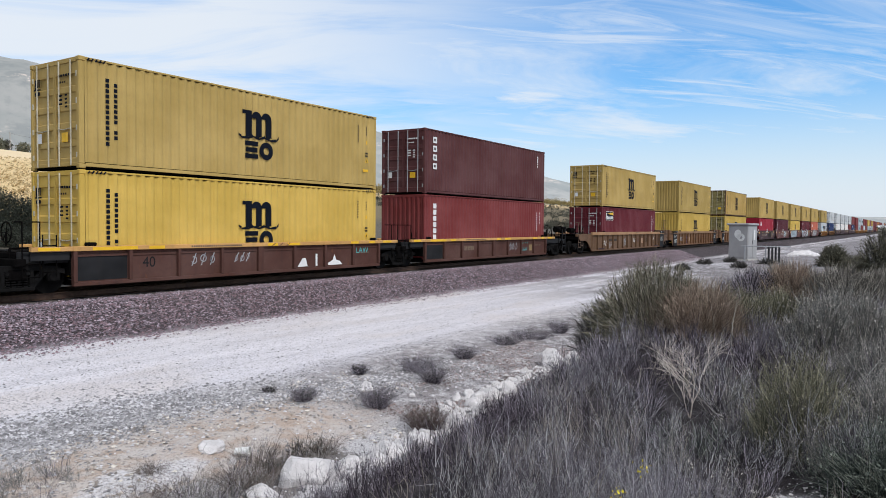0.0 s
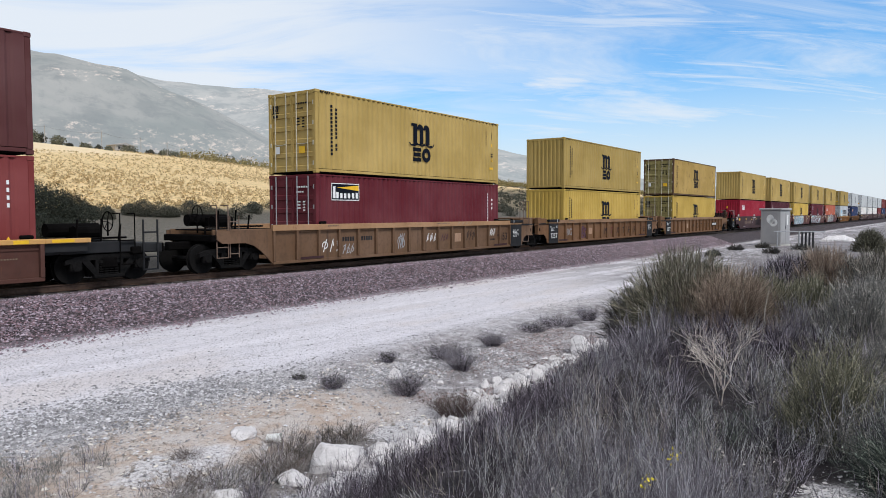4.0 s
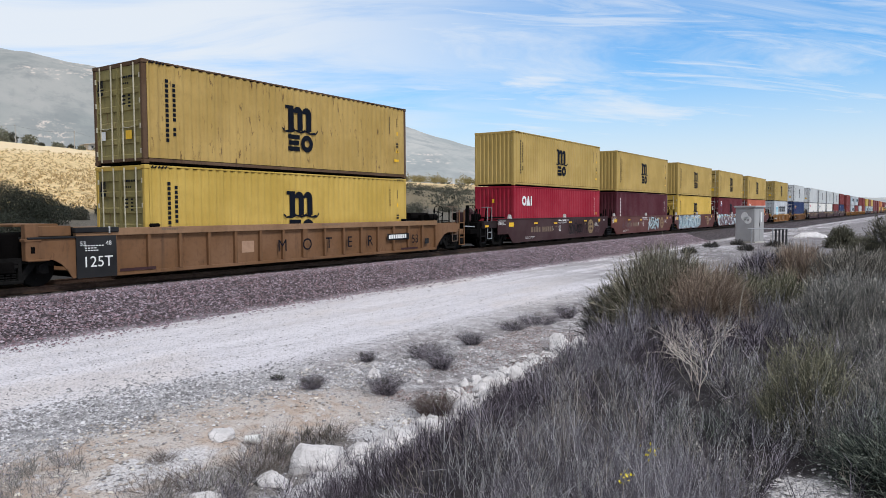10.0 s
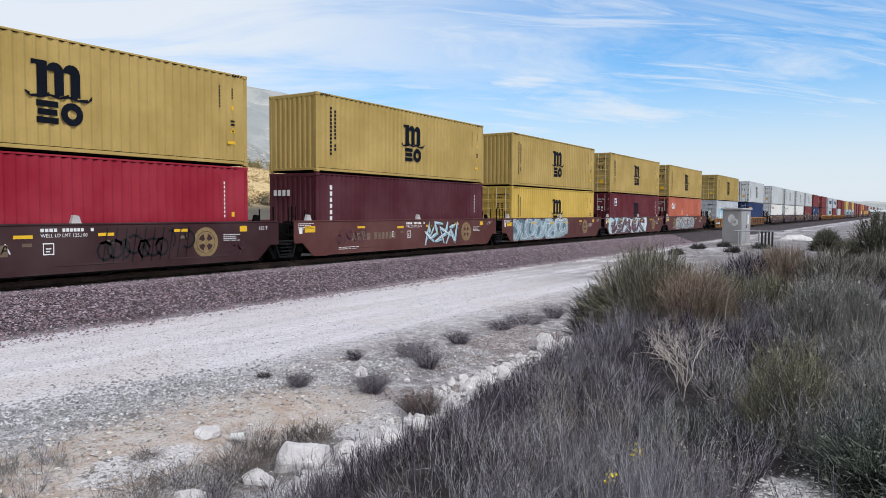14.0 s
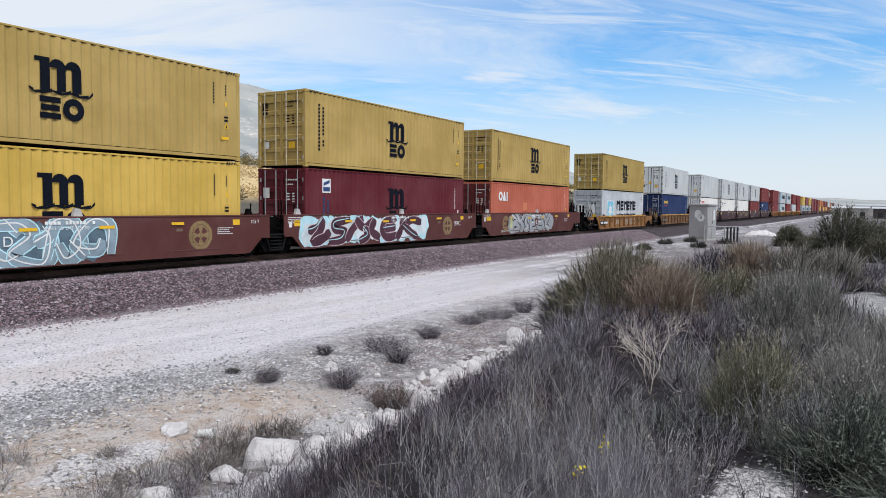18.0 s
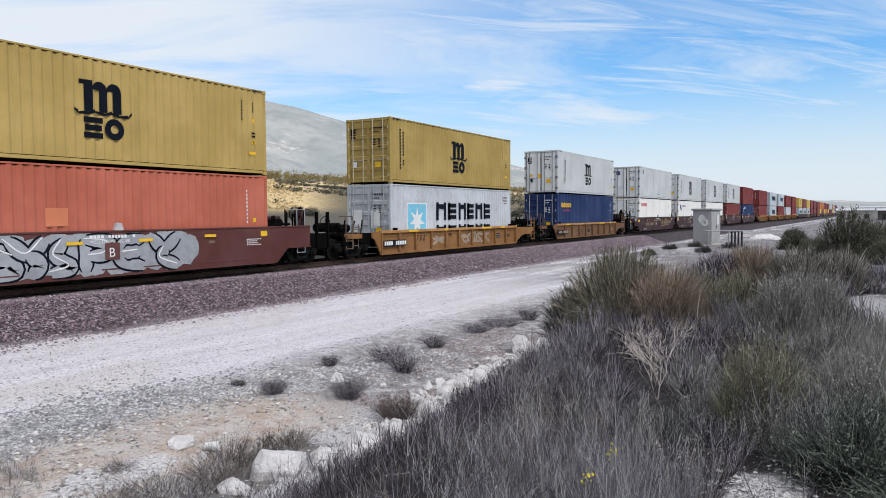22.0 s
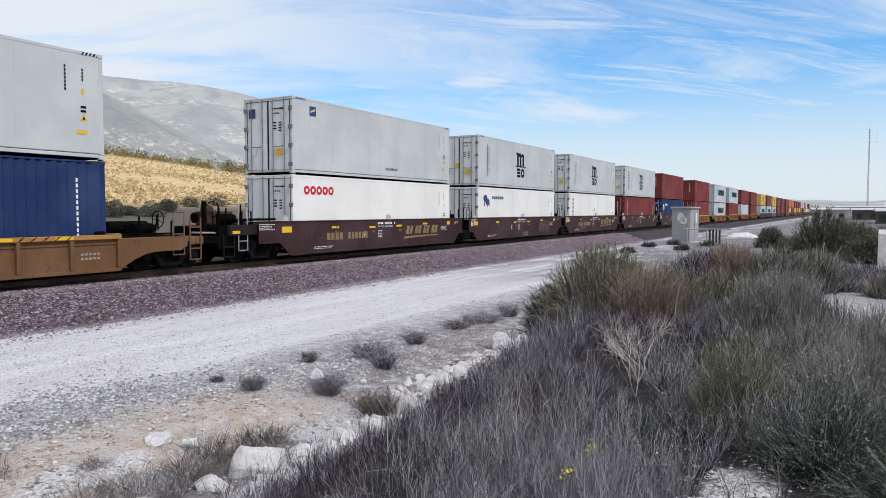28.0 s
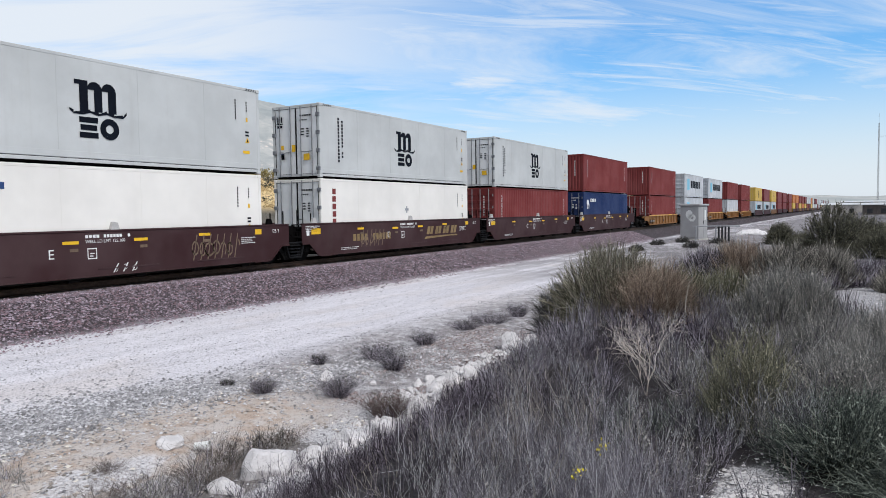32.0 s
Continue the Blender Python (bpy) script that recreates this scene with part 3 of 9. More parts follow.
M["ground"] = ground_material()
XS = spread([(-2500, -300, 200), (-300, -20, 20), (-20, -2, 1.5), (-2, 26, 0.2), (26, 70, 0.6), (70, 200, 5), (200, 600, 25), (600, 3600, 150)])
YS = spread([(-2500, -300, 200), (-300, -30, 15), (-30, -4, 1.3), (-4, 9.4, 0.2), (9.4, 15.0, 0.28), (15.0, 24.2, 0.23), (24.2, 60, 3), (60, 340, 10), (340, 3600, 130)])


def relief(x, y):
    z = ground_height(x, y)
    if -3 < x < 72 and -6 < y < 25:
        amp = 0.035 if y < 7.5 else 0.016 if y < 15 else 0.02
        z += amp * noise.noise((x * 0.9, y * 0.9, 0)) + amp * 0.7 * noise.noise((x * 2.3, y * 2.3, 5))
        if y < 7.2:
            z += 0.03 * noise.noise((x * 4.0, y * 4.0, 2))
        elif y < 15:
            z += 0.03 * noise.noise((x * 0.15, y * 1.5, 3))
    elif y > 90:
        z += 1.6 * noise.noise((x * 0.012, y * 0.012, 1))
    return z


verts = [(x, y, relief(x, y)) for x in XS for y in YS]
k = len(YS)
quads = np.array([(i * k + j, (i + 1) * k + j, (i + 1) * k + j + 1, i * k + j + 1) for i in range(len(XS) - 1) for j in range(k - 1)])
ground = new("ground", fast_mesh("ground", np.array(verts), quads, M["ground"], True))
tagged(ground, "dry ground with a pale gravel track and a golden field", "ground", kind="structure")

# ---------------------------------------------------------------- hills
RIDGE = [(-180, 0.8), (-60, 0.8), (0, 0.7), (10, 1.2), (20, 2.6), (26, 4.0), (30, 4.6), (34, 5.8), (38, 7.1), (42.6, 8.4), (46, 9.0), (50, 9.25), (54, 9.5), (58, 9.8), (62, 10.7), (65, 10.9), (75, 10.0), (95, 8.0), (130, 4.0), (180, 0.8)]


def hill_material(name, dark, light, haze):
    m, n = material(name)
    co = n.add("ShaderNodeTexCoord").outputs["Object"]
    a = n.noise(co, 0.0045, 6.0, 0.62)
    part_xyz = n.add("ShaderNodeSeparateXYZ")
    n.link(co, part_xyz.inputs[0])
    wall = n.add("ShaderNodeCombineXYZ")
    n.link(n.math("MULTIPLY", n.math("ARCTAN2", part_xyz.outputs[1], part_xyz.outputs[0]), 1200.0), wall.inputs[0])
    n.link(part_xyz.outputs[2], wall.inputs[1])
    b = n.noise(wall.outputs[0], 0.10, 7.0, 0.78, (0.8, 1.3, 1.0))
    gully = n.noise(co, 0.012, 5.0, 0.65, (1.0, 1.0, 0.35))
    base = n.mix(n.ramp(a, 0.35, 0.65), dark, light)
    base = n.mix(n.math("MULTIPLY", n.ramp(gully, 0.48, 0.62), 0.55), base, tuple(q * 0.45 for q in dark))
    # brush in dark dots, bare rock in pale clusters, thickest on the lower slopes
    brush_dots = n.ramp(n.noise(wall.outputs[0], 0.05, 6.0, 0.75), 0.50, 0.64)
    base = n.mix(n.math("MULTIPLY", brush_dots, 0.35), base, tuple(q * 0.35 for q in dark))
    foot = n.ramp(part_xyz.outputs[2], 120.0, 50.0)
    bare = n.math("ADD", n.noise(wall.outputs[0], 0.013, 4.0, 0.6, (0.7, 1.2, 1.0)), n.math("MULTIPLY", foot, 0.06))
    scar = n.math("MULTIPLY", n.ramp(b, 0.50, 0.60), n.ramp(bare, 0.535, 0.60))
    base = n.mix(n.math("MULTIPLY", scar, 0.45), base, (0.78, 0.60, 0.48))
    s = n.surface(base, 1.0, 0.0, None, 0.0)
    # distance haze is added as a faint blue grey glow of the slopes
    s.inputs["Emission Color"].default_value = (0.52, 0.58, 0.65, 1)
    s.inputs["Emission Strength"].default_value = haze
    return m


def hill_ring(name, table, mat, near, far, span, label, lumps=0.16):
    """A range of hills whose crest follows the table of headings and heights in degrees."""
    az = np.radians(np.arange(span[0], span[1] + 0.01, 0.75))
    rr = np.linspace(near, far, 34)
    crest = np.interp(np.degrees(az), [q[0] for q in table], [q[1] for q in table])
    hv = []
    for i, q in enumerate(az):
        for j, d in enumerate(rr):
            u = j / (len(rr) - 1)
            x, y = math.cos(q) * d, math.sin(q) * d
            top = math.tan(radians(crest[i])) * far + EYE[2]
            w = step(0, 1, u) * 0.75 + 0.25 * u
            bumpy = noise.fractal((x * 0.0028, y * 0.0028, 0.3), 0.9, 2.1, 5) * top * lumps * math.sin(min(1.0, u * 1.02) * math.pi)
            small = noise.noise((math.degrees(q) * 0.45, 3.1, 0)) * far * 0.0035 * (u > 0.9)
            foot = 20 * (crest[i] > 3)
            hv.append((x, y, foot + (top - foot) * w + bumpy + small - (6 if j == 0 else 0)))
    k = len(rr)
    hq = np.array([(i * k + j, i * k + j + 1, (i + 1) * k + j + 1, (i + 1) * k + j) for i in range(len(az) - 1) for j in range(k - 1)])
    tagged(new(name, fast_mesh(name, np.array(hv), hq, mat, True)), label, "hill", kind="structure")


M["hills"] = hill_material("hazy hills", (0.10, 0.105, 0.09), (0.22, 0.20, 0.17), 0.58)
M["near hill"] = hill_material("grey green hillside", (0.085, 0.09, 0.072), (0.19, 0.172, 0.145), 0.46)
# the nearer spur falls away in front of the far ridge
SPUR = [(30, 0.4), (40, 1.6), (44, 2.9), (47.7, 4.87), (51.4, 6.79), (54.3, 8.2), (57.1, 9.15), (59.4, 10.4), (61.0, 10.5), (62.6, 10.72), (64, 10.97), (66.5, 10.8), (75, 10.0), (95, 7.0), (120, 2.0), (140, 0.4)]
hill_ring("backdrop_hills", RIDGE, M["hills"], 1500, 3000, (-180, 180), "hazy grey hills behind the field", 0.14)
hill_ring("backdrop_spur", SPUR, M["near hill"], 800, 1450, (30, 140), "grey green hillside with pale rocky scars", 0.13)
# ---------------------------------------------------------------- track
RAIL_Y = (18.53, 19.965)
bm = bmesh.new()
for y in RAIL_Y:
    prof = [(-0.07, -0.17), (0.07, -0.17), (0.07, -0.158), (0.011, -0.135), (0.011, -0.045), (0.036, -0.032), (0.036, -0.004), (0.028, 0.0), (-0.028, 0.0), (-0.036, -0.004), (-0.036, -0.032), (-0.011, -0.045), (-0.011, -0.135), (-0.07, -0.158)]
    one = [bm.verts.new((-120, y + a, b)) for a, b in prof]
    two = [bm.verts.new((1500, y + a, b)) for a, b in prof]
    for i in range(len(prof)):
        j = (i + 1) % len(prof)
        bm.faces.new((one[i], one[j], two[j], two[i]))
track = new("track")
tagged(track, "single railway track on a stone bed", "track", kind="structure")
part("rails", bm, M["rail"], track)
bm = bmesh.new()
box_bm(bm, -0.115, -1.3, -0.36, 0.115, 1.3, -0.175, 0.012)
sleeper_mesh = finish(bm, "sleeper", M["sleeper"])
for i in range(300):
    o = part("sleeper", sleeper_mesh, None, track)
    o.location = (2.0 + i * 0.545, 19.25 + random.uniform(-0.04, 0.04), random.uniform(-0.008, 0.006))
    o.rotation_euler = (0, 0, random.uniform(-0.02, 0.02))


def stones(count, place, size, mat, name, flat=0.75, low=False):
    """One mesh of many small angular stones; place(i) gives x, y, z."""
    base = np.array([(1, 0, 0), (-1, 0, 0), (0, 1, 0), (0, -1, 0), (0, 0, 1), (0, 0, -1)], float)
    tri = np.array([(0, 2, 4), (2, 1, 4), (1, 3, 4), (3, 0, 4), (2, 0, 5), (1, 2, 5), (3, 1, 5), (0, 3, 5)])
    rng = np.random.default_rng(count + 7)
    pos = np.array([place(rng) for _ in range(count)])
    sz = size[0] + (size[1] - size[0]) * rng.random(count) ** 2.2
    v = base[None] * (0.65 + 0.7 * rng.random((count, 6, 1)))
    v += rng.normal(0, 0.22, (count, 6, 3))
    ang = rng.random(count) * 6.283
    c, s = np.cos(ang)[:, None], np.sin(ang)[:, None]
    v = np.stack([v[..., 0] * c - v[..., 1] * s, v[..., 0] * s + v[..., 1] * c, v[..., 2] * flat], -1)
    v = v * sz[:, None, None] + pos[:, None]
    f = tri[None, :4] + (np.arange(count) * 6)[:, None, None]
    return new(name, fast_mesh(name, v.reshape(-1, 3), f.reshape(-1, 3), mat))


def on_ballast(rng):
    x = 2 + 62 * rng.random() ** 1.5
    y = 15.1 + 2.6 * rng.random() ** 0.9
    if rng.random() < 0.04:
        y = 15.2 - 0.9 * rng.random() ** 2.0
    if y > 17.1:
        y = 17.1 + (y - 17.1) * 1.6
    return x, y, ground_height(x, y) + 0.012


tagged(stones(85000, on_ballast, (0.014, 0.042), M["ballast stone"], "ballast_stones"), "purple grey crushed ballast stones along the track", "ballast", kind="stuff")


def on_road(rng):
    x = 2.5 + 44 * rng.random() ** 1.6
    y = 15.1 - 6.0 * rng.random() if rng.random() < 0.16 else 6.5 + 2.9 * rng.random() if rng.random() < 0.8 else 4.6 + 2.0 * rng.random()
    if x < 7.5 and 6.5 < y < 8.0 and rng.random() < 0.75:
        y += 1.7 * rng.random() + 0.9
    return x, y, relief(x, y) + 0.004


tagged(stones(42000, on_road, (0.006, 0.027), M["pebble"], "road_pebbles", 0.6), "loose grey pebbles on the gravel road", "pebbles", kind="stuff")


def on_strip(rng):
    """The stony strip between the road and the washed sand."""
    x = 3.0 + 9.0 * rng.random() ** 1.1
    mid = 9.15 - 0.05 * (x - 4) if x < 6.5 else 9.0 - 0.55 * (x - 6.5) if x < 9 else 7.6 - 0.25 * (x - 9)
    y = mid + rng.normal(0, 0.52)
    return x, y, relief(x, y) + 0.006


tagged(stones(15000, on_strip, (0.006, 0.034), M["strip stone"], "strip_stones", 0.65), "grey and white stones in a strip beside the road", "stones", kind="stuff")


def on_sand(rng):
    """The washed sand below the bank, with stones gathered in drifts."""
    while True:
        x, y = 3.2 + 6.6 * rng.random(), 5.5 + 3.1 * rng.random()
        if noise.noise((x * 1.1, y * 1.6, 3.3)) + 0.25 * rng.random() > 0.12:
            return x, y, relief(x, y) + 0.004


tagged(stones(2600, on_sand, (0.006, 0.036), M["sand stone"], "sand_stones", 0.6), "pale and brown stones in drifts on the washed sand", "stones", kind="stuff")


def on_grit(rng):
    """Brown grit beside the rocks."""
    while True:
        x, y = 8.2 + 6.5 * rng.random(), 5.5 + 2.0 * rng.random()
        if noise.noise((x * 0.5, y * 0.9, 1.7)) > -0.15 and y < 6.9 + 0.12 * (x - 8):
            return x, y, relief(x, y) + 0.004


tagged(stones(7000, on_grit, (0.006, 0.030), M["brown grit"], "brown_grit", 0.65), "reddish brown and grey grit beside the rocks", "grit", kind="stuff")


def on_rubble(rng):
    """White rubble between the rocks at the foot of the bank."""
    x = 5.6 + 7.6 * rng.random()
    y = (5.1 if x < 8 else 5.1 + 0.26 * (x - 8) if x < 10 else 5.62 + 0.06 * (x - 10)) + rng.normal(0.12, 0.17)
    return x, y, relief(x, y) + 0.012


tagged(stones(480, on_rubble, (0.015, 0.085), M["white rock"], "rubble", 0.75), "white broken rubble between the rocks", "rubble", kind="stuff")


def on_bank(rng):
    cx, cy, rx, ry = ((4.45, 0.54, 0.55, 0.22), (14.6, -0.35, 2.8, 0.7), (9.5, 0.6, 0.55, 0.28), (20.5, -0.2, 1.5, 0.7))[rng.integers(0, 4)]
    x, y = cx + rx * rng.normal(0, 0.6), cy + ry * rng.normal(0, 0.6)
    return x, y, relief(x, y) + 0.004


tagged(stones(2600, on_bank, (0.004, 0.022), M["white rock"], "bank_pebbles", 0.6), "pale pebbles scattered on the bank soil", "pebbles", kind="stuff")


# ---------------------------------------------------------------- containers
LONG, WIDE, TALL = 12.192, 2.438, 2.896
SIDE_Y = 18.03
SPEED = 7.442
TRAIN = []
MESHES = {}


def shared(key, mat, build):
    """The mesh for a repeated piece, built once for each material."""
    k = (key, mat.name)
    if k not in MESHES:
        bm = bmesh.new()
        build(bm)
        MESHES[k] = finish(bm, key.split(":")[0], mat)
    return MESHES[k]


def piece(name, key, mat, parent, build, label="", at=None):
    ob = part(name, shared(name + ":" + key, mat, build), None, parent, label)
    if at:
        ob.location = at
    return ob


def wave(a, b, pitch, flat_out, slope):
    """Stations (position, 0 outer or 1 inner) of a trapezoid corrugation."""
    out, q = [(a, 0)], a + 0.05
    while q + pitch < b - 0.03:
        out += [(q, 0), (q + slope, 1), (q + pitch - flat_out - slope, 1), (q + pitch - flat_out, 0)]
        q += pitch
    out.append((b, 0))
    return out


def corrugated_side(y_out, y_in, x0=0.15, x1=LONG - 0.15, z0=0.165, z1=2.80, pitch=0.278):
    def build(bm):
        st = wave(x0, x1, pitch, 0.07, 0.068)
        low = [bm.verts.new((x, (y_out, y_in)[i], z0)) for x, i in st]
        top = [bm.verts.new((x, (y_out, y_in)[i], z1 + (0.036, 0.012)[i])) for x, i in st]
        for i in range(len(st) - 1):
            bm.faces.new((low[i], low[i + 1], top[i + 1], top[i]))
    return build


def corrugated_end(x_out, x_in, pitch=0.25):
    def build(bm):
        st = wave(0.14, WIDE - 0.14, pitch, 0.09, 0.045)
        low = [bm.verts.new(((x_out, x_in)[i], y, 0.15)) for y, i in st]
        top = [bm.verts.new(((x_out, x_in)[i], y, 2.80)) for y, i in st]
        for i in range(len(st) - 1):
            bm.faces.new((low[i + 1], low[i], top[i], top[i + 1]))
    return build


def door_leaf(y0, y1, ribs):
    def build(bm):
        z0, z1, d = 0.16, 2.76, 0.035
        if not ribs:
            box_bm(bm, 0.03, y0, z0, 0.09, y1, z1, 0.01)
            return
        st = [(z0, 0), (z0 + 0.10, 0)]
        q = z0 + 0.10
        for _ in range(5):
            st += [(q + 0.03, 1), (q + 0.30, 1), (q + 0.33, 0), (q + 0.47, 0)]
            q += 0.47
        st.append((z1, 0))
        a = [bm.verts.new((0.03 + d * i, y0, z)) for z, i in st]
        b = [bm.verts.new((0.03 + d * i, y1, z)) for z, i in st]
        for i in range(len(st) - 1):
            bm.faces.new((a[i], a[i + 1], b[i + 1], b[i]))
        box_bm(bm, 0.02, y0, z0, 0.075, y0 + 0.06, z1)
        box_bm(bm, 0.02, y1 - 0.06, z0, 0.075, y1, z1)
    return build


def bx(*args):
    return lambda bm: box_bm(bm, *args)


def rods(*ends, radius=0.017, sides=6):
    def build(bm):
        for a, b in ends:
            rod_bm(bm, a, b, radius, sides)
    return build


def container_body(root, mat, door, reefer=False, bar_mat=None, edge=None, door_mat=None):
    """Frame, panels, doors and castings. door: the doors face the train's tail end that is seen, at x = 0."""
    bar = bar_mat or mat
    edge = edge or mat
    tag = "r" if reefer else "d"
    if reefer:
        piece("side_panel", "near flat", mat, root, bx(0.12, 0.008, 0.16, LONG - 0.12, 0.05, 2.82))
        piece("side_panel", "far flat", mat, root, bx(0.12, WIDE - 0.05, 0.16, LONG - 0.12, WIDE - 0.008, 2.82))
        piece("rub_rail", "near", mat, root, bx(0.17, -0.004, 0.17, LONG - 0.17, 0.008, 0.34, 0.004))
        for i in range(1, 5):
            piece("panel_seam", "near", mat, root, bx(-0.004, 0.003, 0.36, 0.004, 0.0105, 2.8), at=(LONG * i / 5, 0, 0))
    else:
        piece("side_panel", "near", mat, root, corrugated_side(0.010, 0.046))
        piece("side_panel", "far", mat, root, corrugated_side(WIDE - 0.010, WIDE - 0.046))
    for j, y in enumerate((0.0, WIDE - 0.055)):
        piece("top_rail", "t" + tag, edge, root, bx(0.17, 0, 2.834 if not reefer else 2.80, LONG - 0.17, 0.055, 2.885, 0.006), at=(0, y, 0))
        piece("bottom_rail", "b", edge, root, bx(0.17, 0.012, 0.05, LONG - 0.17, 0.059, 0.145, 0.006), at=(0, y, 0))
    for x in (0.0, LONG - 0.15):
        for y in (0.0, WIDE - 0.13):
            piece("corner_post", "p", edge, root, bx(0, 0.002, 0.118, 0.15, 0.128, TALL - 0.118, 0.02), at=(x, y, 0))
    for x in (-0.006, LONG - 0.172):
        for y in (-0.006, WIDE - 0.156):
            for z in (0.0, TALL - 0.118):
                piece("corner_casting", "c", edge, root, bx(0, 0, 0, 0.178, 0.162, 0.118, 0.015), at=(x, y, z))
    piece("roof", "r", mat, root, bx(0.02, 0.03, 2.865, LONG - 0.02, WIDE - 0.03, 2.88))
    piece("floor", "f", M["grime"], root, bx(0.09, 0.075, 0.012, LONG - 0.09, WIDE - 0.075, 0.16))
    for x in (0.01, LONG - 0.07):
        piece("end_header", "h", edge, root, bx(0, 0.16, 2.76, 0.06, WIDE - 0.16, 2.885, 0.008), at=(x, 0, 0))
        piece("end_sill", "s", edge, root, bx(0, 0.16, 0.065, 0.06, WIDE - 0.16, 0.16, 0.008), at=(x, 0, 0))
    far_x = LONG - 0.012
    if door:
        mid = WIDE / 2
        for a, b, nm in ((0.13, mid - 0.008, "near"), (mid + 0.008, WIDE - 0.13, "far")):
            leaf = piece("door", nm + tag, door_mat or mat, root, door_leaf(a, b, not reefer))
            if reefer:
                piece("gasket", nm, M["rubber"], leaf, lambda bm, a=a, b=b: [box_bm(bm, *q) for q in ((0.016, a - 0.012, 0.15, 0.05, a + 0.026, 2.77), (0.016, b - 0.026, 0.15, 0.05, b + 0.012, 2.77), (0.018, a, 0.14, 0.05, b, 0.17), (0.018, a, 2.75, 0.05, b, 2.78))])
            w = b - a
            for i, q in enumerate((a + w * 0.24, a + w * 0.76)):
                piece("locking_bar", "%s%d" % (nm, i), bar, leaf, rods(((-0.012, q, 0.08), (-0.012, q, 2.83)), radius=0.021))
                piece("handle", "%s%d" % (nm, i), bar, leaf, rods(((-0.02, q, 1.05), (-0.02, q + (0.30 if i == 0 else -0.30), 1.02)), radius=0.014))
            side = a - 0.02 if nm == "near" else b - 0.03
            for z in (0.35, 1.05, 1.75, 2.45):
                if reefer:
                    piece("hinge", nm + tag, M["hinge"], leaf, bx(-0.035, side - (0.11 if nm == "near" else 0.03), -0.075, 0.03, side + (0.07 if nm == "near" else 0.16), 0.075, 0.01), at=(0, 0, z))
                else:
                    piece("hinge", nm, bar, leaf, bx(-0.006, side, -0.07, 0.03, side + 0.05, 0.07), at=(0, 0, z))
        piece("end_panel", "far", mat, root, corrugated_end(far_x, far_x - 0.04))
    else:
        piece("end_panel", "near", mat, root, corrugated_end(0.012, 0.05))
        piece("end_panel", "fardoor", mat, root, bx(far_x - 0.06, 0.14, 0.16, far_x - 0.01, WIDE - 0.14, 2.76))


def flat(root, name, quads, mat, label="", y=-0.0035, polys=()):
    """Painted marks on the near side: rectangles (x0, z0, x1, z1) and outlines."""
    bm = bmesh.new()
    lift = 0.00012 if name == "emblem" else 0.0
    for x0, z0, x1, z1 in quads:
        bm.faces.new([bm.verts.new(q) for q in ((x0, y, z0), (x1, y, z0), (x1, y, z1), (x0, y, z1))])
        y -= lift
    for outline in polys:
        bm.faces.new([bm.verts.new((x, y, z)) for x, z in outline])
        y -= lift
    ob = part(name, finish(bm, name, mat, False), None, root, label)
    if name in ("code_mark", "data_line", "chord_mark", "height_stripes", "company_column", "number_bar", "tag", "spray_fill", "spray_outline", "emblem_cross", "emblem"):
        tagged(ob, kind="stuff")
    return ob


def letters(root, quads, mat, label, y=-0.0035):
    """Large letter bars, each one a part of its own."""
    for q in quads:
        flat(root, "letter_bar", [q], mat, label, y)


def flat_end(root, name, quads, mat, label="", x=-0.016):
    """Painted marks on the end: rectangles (y0, z0, y1, z1), y counted from the far edge as it is read."""
    bm = bmesh.new()
    for y0, z0, y1, z1 in quads:
        a, b = WIDE - y0, WIDE - y1
        bm.faces.new([bm.verts.new(q) for q in ((x, a, z0), (x, b, z0), (x, b, z1), (x, a, z1))])
    ob = part(name, finish(bm, name, mat, False), None, root, label)
    if name in ("door_code", "end_code"):
        tagged(ob, kind="stuff")
    return ob


def ring(cx, cz, r0, r1, a0=0.0, a1=360.0, steps=14, sx=1.0):
    """Quads of a ring or an arc, as outlines."""
    out = []
    for i in range(steps):
        p, q = radians(a0 + (a1 - a0) * i / steps), radians(a0 + (a1 - a0) * (i + 1) / steps)
        out.append([(cx + sx * r1 * math.cos(p), cz + r1 * math.sin(p)), (cx + sx * r1 * math.cos(q), cz + r1 * math.sin(q)), (cx + sx * r0 * math.cos(q), cz + r0 * math.sin(q)), (cx + sx * r0 * math.cos(p), cz + r0 * math.sin(p))])
    return out


def words(x, z, count, w, h, gap, down=False, skip=()):
    """A row, or a column, of plain bars that stand for letters."""
    out = []
    for i in range(count):
        if i in skip:
            continue
        if down:
            out.append((x, z - (i + 1) * h - i * gap, x + w, z - i * h - i * gap))
        else:
            out.append((x + i * (w + gap), z, x + i * (w + gap) + w, z + h))
    return out


